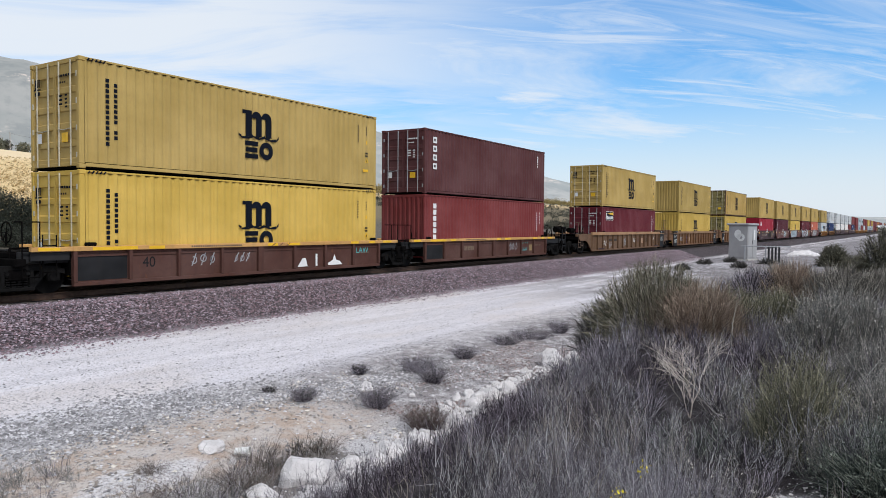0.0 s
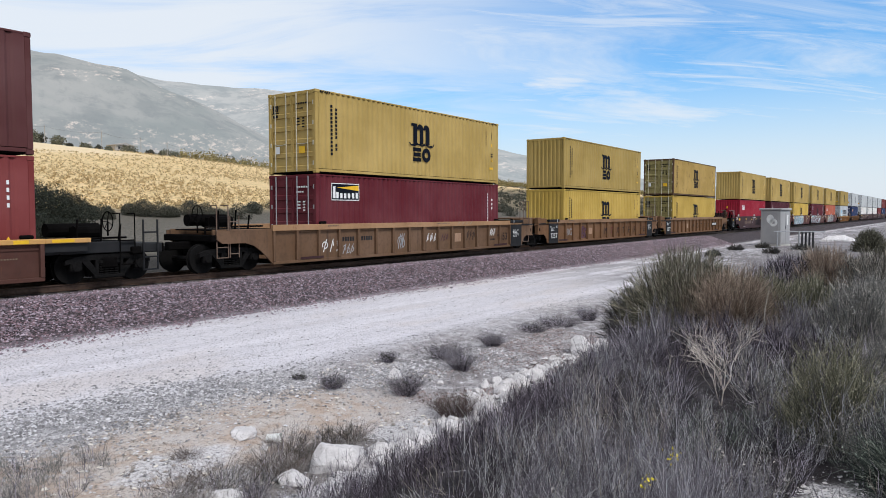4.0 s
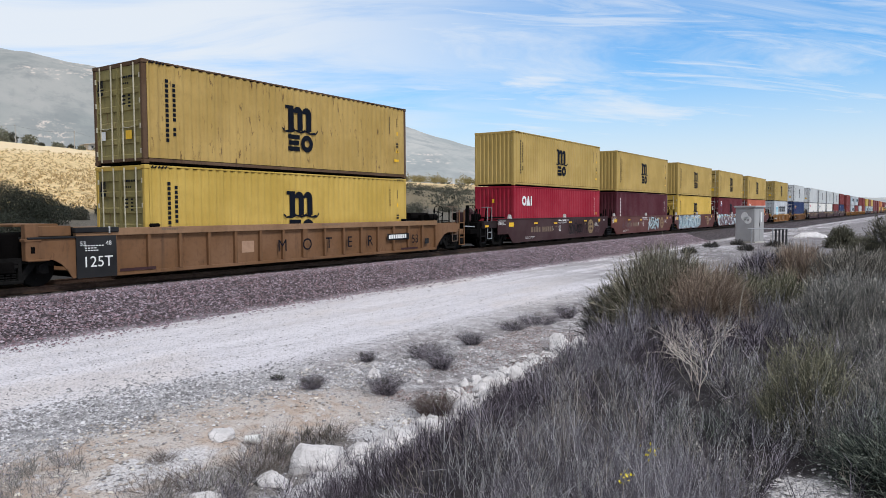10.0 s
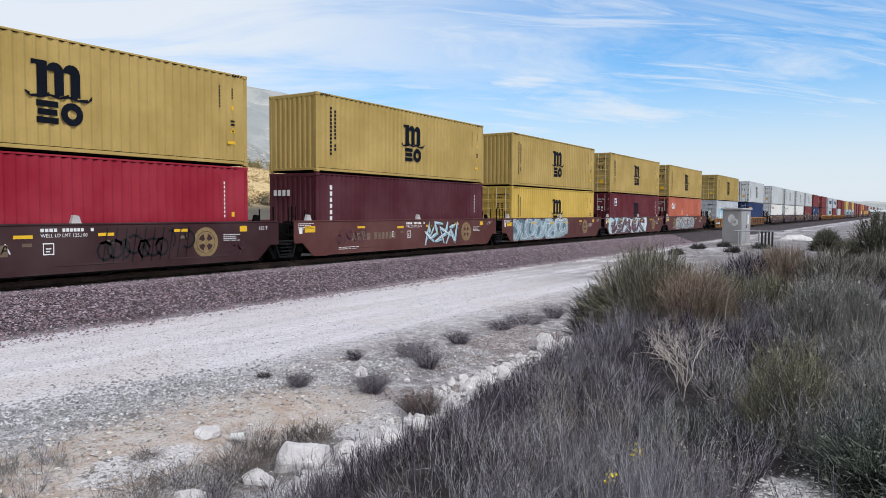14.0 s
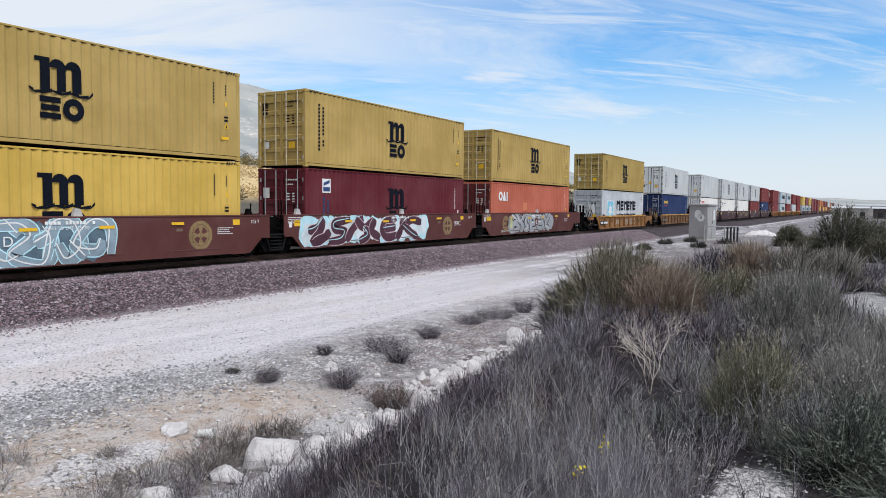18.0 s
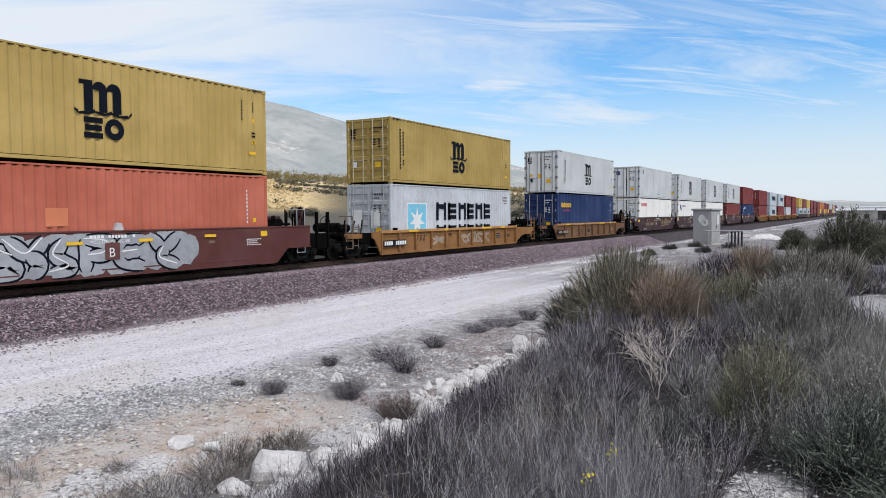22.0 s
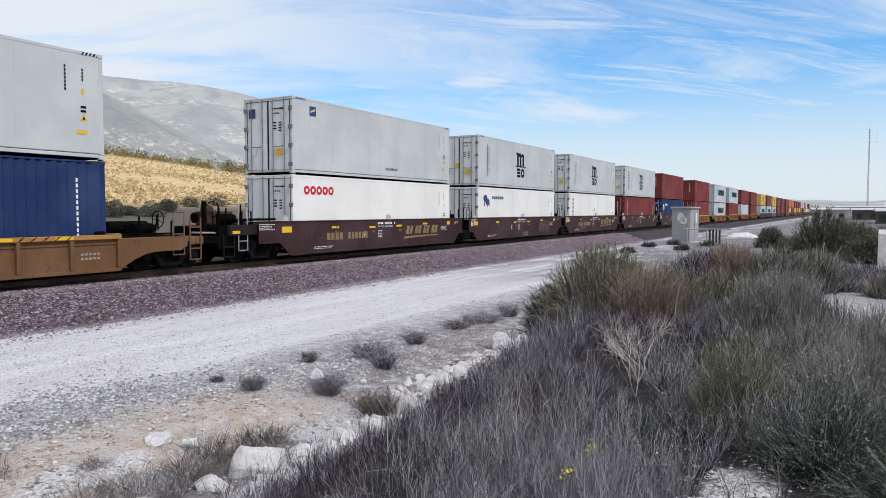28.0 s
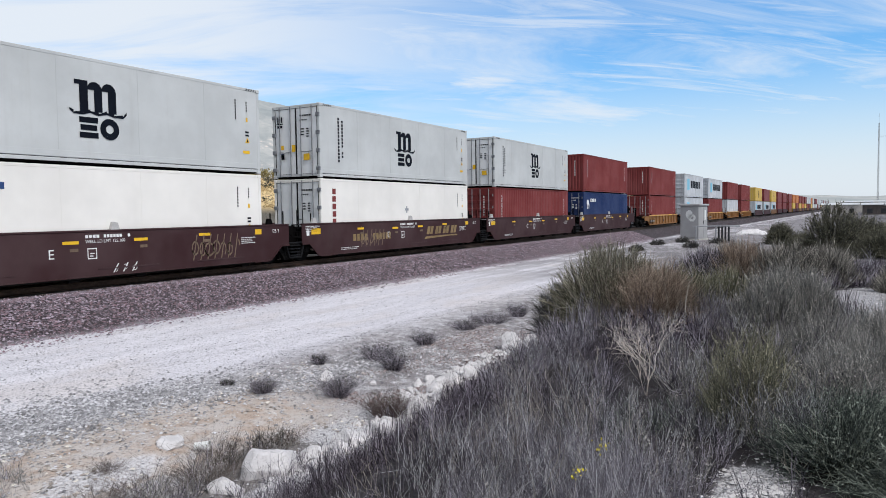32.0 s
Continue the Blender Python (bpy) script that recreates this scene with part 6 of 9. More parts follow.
    over = -0.135 if logo == "round" and letter in "DCB" else ys
    white, gold = M["white ink"], M["gold ink"]
    flat(car, "reflector", [(-0.72, 1.02, -0.18, 1.24)], sig, "yellow reflector", ys)
    for q, z in ((2.2, 1.12), (4.80, 1.08), (6.95, 1.10), (9.3, 1.16)):
        flat(car, "reflector", [(q, z, q + 0.46, z + 0.085)], sig, "yellow reflector", over)
        flat(car, "faded_patch", [(q + 0.2, z - 0.2, q + 0.44, z - 0.115)], M["faint ink"], "faded paint patch", ys)
    flat(car, "reflector", [(11.75, 1.12, 12.05, 1.3)], sig, "yellow reflector", ys)
    if x0 > -1.3:
        flat(car, "white_plate", [(-1.0, 0.98, -0.84, 1.18)], white, "white plate", ys)
    info_block(car, -1.05 if x0 > -1.3 else -1.9, 1.32, 4, 11, white, ys)
    info_block(car, 1.1, 0.40, 2, 16, white, ys)
    flat(car, "number_bar", words(5.45, 1.235, 4, 0.085, 0.085, 0.025) + words(6.0, 1.235, 6, 0.075, 0.085, 0.022) + [(6.75, 1.235, 6.83, 1.32)], white, "white number bars", over)
    text_part(car, "load_limit", "WELL LD LMT 125,100", 5.45, 1.10, 0.125, white, over, "small white load limit")
    info_block(car, 11.1, 1.02, 4, 9, white, ys)
    if not ends[1]:
        text_part(car, "load_mark", "125 T", LONG + 0.35, 1.16, 0.17, white, ys, "small white load mark")
    mark_x = {"A": 4.5, "B": 6.0, "C": 3.35}.get(letter, 4.4) if logo == "round" else 4.4
    text_part(car, "unit_letter", letter, mark_x, 0.72, 0.36, white, over, "white unit letter")
    if over != ys and letter == "B":
        flat(car, "letter_plate", [(5.90, 0.64, 6.34, 1.12)], mat, "unpainted patch round the letter", over + 0.002)
    flat(car, "data_box", [(5.5, 0.66, 5.78, 0.69), (5.5, 0.93, 5.78, 0.96), (5.5, 0.69, 5.525, 0.93), (5.755, 0.69, 5.78, 0.93), (5.57, 0.80, 5.71, 0.83), (5.57, 0.73, 5.67, 0.76)], white, "white outlined box", ys)
    if logo == "round":
        ex = 1.75 if letter == "B" else 10.42
        wedges = sum([ring(ex, 0.82, 0.10, 0.27, q * 90 + 20, q * 90 + 70, 5) for q in range(4)], [])
        flat(car, "round_emblem", [], gold, "worn gold round emblem with a cross", ys, [[(ex + 0.46 * math.cos(q * math.tau / 28), 0.82 + 0.46 * math.sin(q * math.tau / 28)) for q in range(28)]])
        flat(car, "emblem_cross", [], mat, "", ys - 0.002, wedges + ring(ex, 0.82, 0.33, 0.345, 0, 360, 22))
        flat(car, "number_bar", words(1.85, 0.66, 4, 0.22, 0.28, 0.09) + words(3.25, 0.66, 6, 0.17, 0.28, 0.08), M["faint ink"], "worn number bars", ys)
    elif logo == "slant":
        k = [(7.75 + i * 0.78, 0.74) for i in range(4)]
        polys = []
        for a, b in k:
            polys += [[(a, b), (a + 0.26, b), (a + 0.40, b + 0.38), (a + 0.14, b + 0.38)], [(a + 0.32, b), (a + 0.56, b), (a + 0.70, b + 0.38), (a + 0.46, b + 0.38)]]
        polys.append([(7.55, 0.52), (10.1, 0.60), (10.9, 0.60), (10.7, 0.67), (7.7, 0.64)])
        flat(car, "slanted_emblem", [], gold, "gold slanted bars over a swoosh", ys, polys)
        flat(car, "number_bar", words(1.9, 0.66, 4, 0.20, 0.28, 0.07) + words(3.3, 0.66, 6, 0.17, 0.28, 0.07), gold, "gold number bars", ys)
    return car


def joint_end(car, at, out, zb, mat, climb):
    """The raised end of a unit where two units share a truck. at: the end of its container; out: -1 or 1."""
    tag = "%d%.1f" % (out, zb)

    def span(u0, u1, y0, z0, y1, z1, bevel=0.015):
        a, b = sorted((u0 * out, u1 * out))
        return bx(a, y0, z0, b, y1, z1, bevel)
    arch = [(2.06, zb), (2.06, 1.22), (3.27, 1.22), (3.27, 0.70), (2.78, 0.70), (2.60, 0.66), (2.42, 0.55), (2.27, 0.38), (2.16, zb)]
    for y, nm in ((-0.10, "near"), (WIDE + 0.05, "far")):
        piece("end_gusset", "je" + tag, mat, car, lambda bm: prism_bm(bm, [(u * out, z) for u, z in (arch if out > 0 else arch[::-1])], 0, 0.05), at=(at, y, 0))
    piece("arch_lip", "je" + tag, mat, car, span(2.74, 3.27, -0.15, 0.66, -0.02, 0.71), at=(at, 0, 0))
    piece("deck_box", "je" + tag, mat, car, span(2.14, 2.98, -0.04, 1.26, 0.42, 1.52), at=(at, 0, 0))
    piece("deck_ledge", "je" + tag, M["black panel"], car, span(2.06, 3.27, -0.15, 1.20, 0.30, 1.255), at=(at, 0, 0))
    piece("deck_plate", "je" + tag, mat, car, span(2.2, 3.3, 0.46, 1.50, WIDE - 0.1, 1.57), at=(at, 0, 0))
    piece("post_column", "je" + tag, mat, car, span(2.98, 3.30, -0.11, 0.68, 0.10, 1.58), at=(at, 0, 0))
    # a near black plate on the column stands for the shade inside the hole
    piece("pin_hole", "je" + tag, M["grime"], car, span(3.08, 3.18, -0.114, 0.86, -0.10, 1.02, 0), at=(at, 0, 0))
    piece("column_cap", "je" + tag, mat, car, span(2.92, 3.33, -0.13, 1.14, 0.12, 1.22), at=(at, 0, 0))
    piece("bulkhead", "je" + tag, M["grime"], car, span(2.0, 2.1, 0.1, 0.45, WIDE - 0.1, 1.48), at=(at, 0, 0))
    piece("draft_sill", "je" + tag, M["grime"], car, span(2.1, 3.62, 0.45, 0.62, WIDE - 0.45, 1.34), at=(at, 0, 0))
    piece("hood", "je" + tag, M["black panel"], car, span(0.92, 2.12, -0.20, 1.33, -0.02, 1.47, 0.02), at=(at, 0, 0))
    for u in (1.18, 1.86):
        piece("hood_stripe", "je" + tag, M["white ink"], car, span(u, u + 0.04, -0.205, 1.31, -0.19, 1.49, 0), at=(at, 0, 0))
    if climb:
        def hoop(bm):
            for u in (2.36, 2.92):
                a = u * out
                rod_bm(bm, (a, -0.08, 0.34), (a, -0.08, 2.42), 0.017, 6)
                rod_bm(bm, (a, -0.08, 2.42), (a + 0.06 * out, 0.14, 2.44), 0.017, 6)
                rod_bm(bm, (a + 0.06 * out, 0.14, 2.44), (a + 0.08 * out, 0.16, 1.52), 0.017, 6)
            for z in (0.36, 0.70, 0.98, 1.24):
                rod_bm(bm, (2.36 * out, -0.08, z), (2.92 * out, -0.08, z), 0.017, 6)
        piece("climbing_rail", "je" + tag, M["climb rail"], car, hoop, at=(at, 0, 0))
        piece("swing_hanger", "je" + tag, mat, car, span(3.30, 3.52, 0.02, 0.98, 0.2, 1.46, 0.05), at=(at, 0, 0))


def ribbed_unit(x, panel, chord, x0, x1, zb, zt, ribs, left, right, style, seed, end_l=None, end_r=None):
    """One ribbed well unit. x0, x1: the well's ends; end_l, end_r: how far the decks over the trucks reach."""
    names = {"tan": "weathered tan yellow", "rust": "rust brown and yellow", "yellow": "weathered yellow"}
    car = thing("well_car", (x, SIDE_Y, 0), "%s ribbed steel well car unit on the rails" % names[style.split()[0]], "rail car", "well cars of the train")
    TRAIN.append((car, (x, SIDE_Y, 0)))
    ribbed_sides(car, x0, x1, zb, zt, M[panel], M[chord], ribs, (ribs // 2,))
    el = end_l if end_l is not None else (left or x0) - 0.2
    er = end_r if end_r is not None else (right or x1) + 0.2
    deck = M[panel] if not style.startswith("rust") else M["black panel"]
    joint_l, joint_r = style == "tan" and seed in (4, 5), style == "tan" and seed in (3, 4)
    low_l = style == "yellow" and seed < 20
    if joint_l:
        joint_end(car, 0.0, -1, zb, deck, False)
    elif low_l:
        platform(car, el, x0 + 0.1, M["grime"], zt - 0.16, M["grime"])
        piece("side_bracket", "yl", deck, car, lambda bm: prism_bm(bm, [(x0 - 0.62, zt - 0.30), (x0 - 0.45, zt - 0.36), (x0, zb), (x0, zt - 0.02), (x0 - 0.62, zt - 0.06)], 0, 0.06), at=(0, -0.1, 0))
        piece("deck_box", "yl%.2f" % el, deck, car, bx(el + 0.1, -0.06, zt - 0.30, el + 1.05, 0.16, zt - 0.10, 0.015))
    else:
        platform(car, el, x0 + 0.1, deck, zt - 0.06, M["grime"])
    if joint_r:
        joint_end(car, LONG, 1, zb, deck, True)
    else:
        platform(car, er, x1 - 0.1, deck, zt - 0.06, M["grime"])
    for y0 in (-0.08, WIDE + 0.03):
        for a, b, sgn in ((el, x0, 1), (er, x1, -1)):
            lo, hi = min(a, b), max(a, b)
            if hi - lo > 0.6 and not style.startswith("rust") and not ((joint_l or low_l) if sgn > 0 else joint_r):
                # gusset that arches over the truck
                pts = [(b, zb), (b, zt - 0.13), (a, zt - 0.16), (a, zt - 0.42)]
                arc = [(b + (a - b) * u, zb + (zt - 0.55 - zb) * math.sin(min(1.0, u * 1.9) * math.pi / 2)) for u in (0.9, 0.7, 0.5, 0.35, 0.2, 0.1)]
                piece("end_gusset", "%.2f%.2f%.2f%.2f%d" % (lo, hi, zb, zt, sgn), deck, car, lambda bm, pts=pts, arc=arc: prism_bm(bm, pts + arc, 0, 0.05), at=(0, y0, 0))
    if style == "rust":
        for a, b in ((x0 - 1.05, x0 - 0.02), (x1 + 0.02, x1 + 1.15)):
            piece("chord_arm", "%.2f" % (b - a), M[chord], car, bx(0, -0.148, zt - 0.12, b - a, -0.014, zt - 0.004, 0.012), at=(a, 0, 0))
            piece("arm_web", "%.2f" % (b - a), M["black panel"], car, bx(0.02, -0.06, zt - 0.34, b - a - 0.05, -0.02, zt - 0.12), at=(a, 0, 0))
            flat(car, "yellow_band", [(a + 0.15, zt - 0.10, a + 0.7, zt - 0.02)], M["yellow ink"], "yellow chord band", -0.1515)
    for q in (0.25, LONG - 0.25):
        piece("guide_block", "r%.2f" % zt, M["grime"], car, lambda bm: box_bm(bm, -0.16, -0.10, zt, 0.16, 0.0, zt + 0.10, 0.03), at=(q, 0, 0))
    if left is not None:
        truck_at(car, left)
    if right is not None:
        truck_at(car, right)
    rail_mat = M["grime"] if style.startswith("rust") else M["climb rail"]
    if not joint_l:
        grab_irons(car, el + 0.05, zt, rail_mat)
        ladder(car, el + 0.55, 0.02, 0.45, zt + 0.30, rail_mat)
    if not joint_r:
        grab_irons(car, er - 0.47, zt, rail_mat)
    if left is not None and left < -2 and not joint_l:
        hardware(car, el + 0.9, zt, seed)
    if right is not None:
        brake_wheel(car, er - 0.30, 0.9, zt + 0.40, M["grime"])
        hardware(car, er - 0.9, zt, seed + 1)
        piece("end_sill", "rs" + style, deck, car, bx(0, 0.12, 0.74, 0.85, WIDE - 0.12, 1.0, 0.03), at=(er, 0, 0))
        for q in (0.25, 0.68):
            piece("hand_rail", "hr" + style, deck, car, rods(((0, 0, 0.25), (0, 0, zt + 0.45)), radius=0.028, sides=6), at=(er + q, 0.08, 0))
        for q in (0.27, 0.62, 1.3):
            piece("step_tread", "rt" + style, deck, car, bx(0.25, 0, -0.02, 0.68, 0.1, 0.02), at=(er, 0.04, q))
        coupler(car, er + 0.6, 1)
    if seed in (1, 3, 11, 12):
        brake_wheel(car, el + 0.30, 1.3, zt + 0.35, M["grime"])
        coupler(car, el + 0.1, -1)
    ys = -0.0355
    rib_y = -0.1435
    chord_y = -0.1535
    white, dark = M["white ink"], M["black ink"]
    gap = (x1 - x0 - 0.1) / ribs
    def bay(i):
        return x0 + 0.05 + gap * i + 0.1
    if style.startswith("tan"):
        for q in {3: (LONG + 1.02,), 4: (-0.98, LONG + 1.02), 5: (-0.98,)}[seed]:
            piece("black_panel", "bp", M["black panel"], car, bx(0, -0.1455, zb - 0.02, 1.09, -0.034, zt - 0.19), "black data panel", (q - 1.09 if q < 0 else q - 0.04, 0, 0))
        if seed != 3:
            info_block(car, -1.85, 0.98, 3, 7, white, rib_y - 0.0045)
            text_part(car, "load_mark", "125T", -1.93, 0.44, 0.40, white, rib_y - 0.0045, "white load number")
            text_part(car, "size_mark", "53", -1.98, 1.0, 0.16, white, rib_y - 0.0045)
            text_part(car, "size_mark", "48", -1.28, 1.0, 0.16, white, rib_y - 0.0045)
        if seed != 5:
            info_block(car, LONG + 1.2, 0.95, 6, 8, white, rib_y - 0.0045)
        else:
            flat(car, "dark_plate", [(LONG + 1.12, 0.45, LONG + 1.42, 0.68)], M["black panel"], "small dark plate", rib_y - 0.004)
        text_part(car, "length_mark", "53", LONG + 0.15, 0.52, 0.50, dark, rib_y - 0.003, "black length number")
        text_part(car, "size_mark", "20", LONG - 0.34, 0.86, 0.17, dark, rib_y - 0.003)
        text_part(car, "size_mark", "40", LONG - 0.34, 0.68, 0.17, dark, rib_y - 0.003)
        for a, b in ((LONG - 0.6, LONG + 0.6), (-0.9, 0.2)):
            flat(car, "red_patch", [(a, zb + 0.08, b, zb + 0.16)], M["car maroon"], "dark red conspicuity patch", rib_y - 0.001)
        k = 10 if seed == 3 else 5
        flat(car, "pale_plate", [(bay(k) + 0.2, 0.55, bay(k) + 0.7, 0.92)], M["tan patch"], "pale square plate", ys)
        flat(car, "chord_mark", words(6.9, zt - 0.09, 11, 0.06, 0.055, 0.03) + words(0.4, zt - 0.09, 7, 0.06, 0.055, 0.02), M["faint ink"], "small worn marks", chord_y)
        if seed == 3:
            scrawl(car, 0.2, 0.45, 1.0, 0.45, white, 5, ys)
            scrawl(car, bay(3) + 0.12, 0.34, 0.6, 0.36, M["silver ink"], 6, ys)
            for i in (3, 4):
                flat(car, "number_plate", words(bay(i) + 0.12, 0.80, 5, 0.10, 0.16, 0.03), M["black panel"], "dark worn number bars", ys)
            scrawl(car, bay(6) + 0.3, 0.40, 0.35, 0.6, M["silver ink"], 17, ys)
            scrawl(car, bay(8) + 0.1, 0.62, 0.75, 0.36, M["white ink"], 7, ys)
            scrawl(car, bay(9) + 0.15, 0.62, 0.55, 0.30, M["plum ink"], 8, ys)
            scrawl(car, bay(11) + 0.1, 0.60, 0.72, 0.42, M["black panel"], 10, ys)
            scrawl(car, bay(13) + 0.12, 0.74, 0.45, 0.34, M["white ink"], 11, ys)
            flat(car, "code_mark", words(bay(13) + 0.15, 0.52, 6, 0.05, 0.08, 0.02), M["black panel"], "small dark marks", ys)
            scrawl(car, bay(10) + 0.2, zt - 0.125, 1.3, 0.115, M["faded ink"], 16, chord_y - 0.002)
        if seed == 4:
            text_part(car, "spray_word", "RG", bay(2) - 0.05, 0.55, 0.55, M["silver ink"], rib_y - 0.003, "pale sprayed letters")
            mural(car, "58", bay(4) + 0.0, bay(5) - 0.15, 0.32, 1.05, M["plum ink"], M["black ink"], M["plum ink"], 12, ys, 0.16, True, 0.05)
            for i, ch in enumerate("MTXTER"):
                text_part(car, "spray_letter", ch, bay(7) + 0.3 + i * gap * 1.0, 0.50, 0.58, M["maroon"] if i == 1 else dark, rib_y - 0.003, "dark sprayed letter")
        if seed == 5:
            for i, ch in enumerate("MOTER"):
                text_part(car, "spray_letter", ch, bay(6) + 0.6 + i * gap * 1.15, 0.52, 0.58, dark, rib_y - 0.003, "dark sprayed letter")
            flat(car, "number_patch", [(bay(12) + 0.45, 0.68, bay(14) - 0.1, 0.94)], M["black panel"], "black number patch", rib_y - 0.002)
            flat(car, "number_plate", words(bay(12) + 0.55, 0.74, 8, 0.12, 0.16, 0.03), white, "white number bars", rib_y - 0.004)
    elif style.startswith("rust"):
        for q, w in ((0.25, 1.3), (1.9, 0.5), (6.3, 0.45), (7.2, 0.6), (10.5, 0.45), (11.6, 0.35)):
            flat(car, "yellow_band", [(q, zt - 0.11, q + w, zt - 0.02)], M["yellow ink"], "yellow chord band", chord_y)
        flat(car, "chord_mark", words(3.3, zt - 0.09, 24, 0.06, 0.05, 0.02), M["faint ink"], "small worn marks", chord_y)
        flat(car, "dark_panel", [(x0 + 0.1, zb + 0.1, bay(1) - 0.16, zt - 0.27)], M["black panel"], "black painted panel", ys - 0.001)
        flat(car, "code_mark", words(bay(ribs - 1) + 0.15, 0.72, 12, 0.045, 0.035, 0.02), M["faint ink"], "small worn marks", ys - 0.001)
        if seed == 1:
            text_part(car, "length_mark", "40", bay(1) + 0.3, 0.58, 0.42, M["black panel"], ys - 0.003, "black length number")
            flat(car, "white_shapes", [(bay(5) + 1.0, zb + 0.12, bay(5) + 1.1, zt - 0.45)], white, "white angular emblem", ys - 0.004, [[(bay(5) + 0.1, zb + 0.12), (bay(5) + 0.6, zb + 0.12), (bay(5) + 0.5, 0.62), (bay(5) + 0.35, 0.62)], [(bay(6) + 0.1, zb + 0.12), (bay(6) + 0.9, zb + 0.12), (bay(6) + 0.75, 0.45), (bay(6) + 0.55, 0.5), (bay(6) + 0.45, 0.72), (bay(6) + 0.35, 0.5), (bay(6) + 0.1, 0.4)]])
            text_part(car, "spray_word", "LAW", bay(7) + 0.12, 0.72, 0.34, M["teal ink"], ys - 0.003, "teal sprayed word")
            scrawl(car, bay(2) + 0.3, 0.55, 1.0, 0.4, M["silver ink"], 3, ys - 0.003)
            scrawl(car, bay(3) + 0.4, 0.6, 0.7, 0.3, M["silver ink"], 4, ys - 0.003)
            scrawl(car, 6.4, zt - 0.12, 1.0, 0.1, M["plum ink"], 9, chord_y - 0.002)
        else:
            scrawl(car, bay(5) + 0.1, 0.5, 1.0, 0.5, M["silver ink"], 14, ys - 0.003)
            text_part(car, "spray_word", "LAW", bay(6) + 0.1, 0.45, 0.28, M["teal ink"], ys - 0.003, "teal sprayed word")
            scrawl(car, bay(6) + 0.1, 0.82, 0.8, 0.2, M["teal ink"], 15, ys - 0.003)
            flat(car, "yellow_plate", [(bay(6) + 0.95, 0.45, bay(6) + 1.3, 0.78)], M["gold ink"], "tan plate", ys - 0.002)
            flat(car, "number_plate", words(bay(2) + 0.2, 0.62, 6, 0.12, 0.2, 0.03), M["faint ink"], "worn number bars", ys - 0.002)
    else:
        for q, w in ((1.2, 0.8), (4.4, 0.3), (8.3, 1.2), (10.6, 0.5)):
            flat(car, "yellow_band", [(q, zt - 0.10, q + w, zt - 0.02)], M["yellow ink"], "yellow chord band", chord_y)
        flat(car, "number_plate", [(bay(0) - 0.05, 0.45, bay(1) + 0.35, 0.72)], M["black panel"], "black number patch", rib_y - 0.002)
        flat(car, "number_bar", words(bay(0) + 0.05, 0.50, 4, 0.13, 0.17, 0.03) + words(bay(0) + 0.9, 0.50, 6, 0.11, 0.17, 0.03), white if seed == 11 else M["faded ink"], "pale number bars", rib_y - 0.004)
        text_part(car, "length_mark", "40", bay(4) + 0.25, 0.72, 0.36, M["black panel"], ys - 0.003, "dark length number")
        if seed == 11:
            mural(car, "14", bay(3), bay(4) + 0.1, 0.35, 0.88, M["faded ink"], M["tan patch"], M["faded ink"], 21, ys - 0.001, 0.14, False, 0.05)
            mural(car, "6785", bay(5), bay(7) + 0.6, 0.30, 0.88, M["faded ink"], M["tan patch"], M["faded ink"], 22, ys - 0.001, 0.14, True, 0.05)
            scrawl(car, bay(2), 0.55, 0.8, 0.35, dark, 23, ys - 0.003)
            flat(car, "data_plate", [(bay(8) + 0.1, 0.50, bay(8) + 0.62, 0.76)], M["black panel"], "dark data plate", ys - 0.002)
            flat(car, "data_line", words(bay(8) + 0.15, 0.66, 7, 0.045, 0.04, 0.02) + words(bay(8) + 0.15, 0.56, 6, 0.05, 0.04, 0.02), M["faded ink"], "", ys - 0.004)
            flat(car, "code_mark", words(bay(9) + 0.15, 0.62, 4, 0.07, 0.07, 0.03) + words(bay(9) + 0.15, 0.52, 4, 0.07, 0.07, 0.03), dark, "small dark marks", ys - 0.002)
        else:
            scrawl(car, bay(3), 0.4, 0.8, 0.3, dark, 24, ys - 0.003)
            scrawl(car, bay(0) - 0.35, 0.35, 0.35, 0.45, dark, 25, rib_y - 0.003)
            scrawl(car, bay(7) - 0.2, zt - 0.115, 1.6, 0.11, dark, 26, chord_y - 0.002)
            flat(car, "data_plate", [(bay(4) + 0.35, 0.45, bay(4) + 0.85, 0.68)], M["black panel"], "dark data plate", ys - 0.001)
            flat(car, "data_line", words(bay(8) + 0.2, 0.60, 5, 0.09, 0.06, 0.03) + words(bay(8) + 0.2, 0.48, 5, 0.09, 0.06, 0.03), M["faded ink"], "pale outlined data", ys - 0.002)
    return car


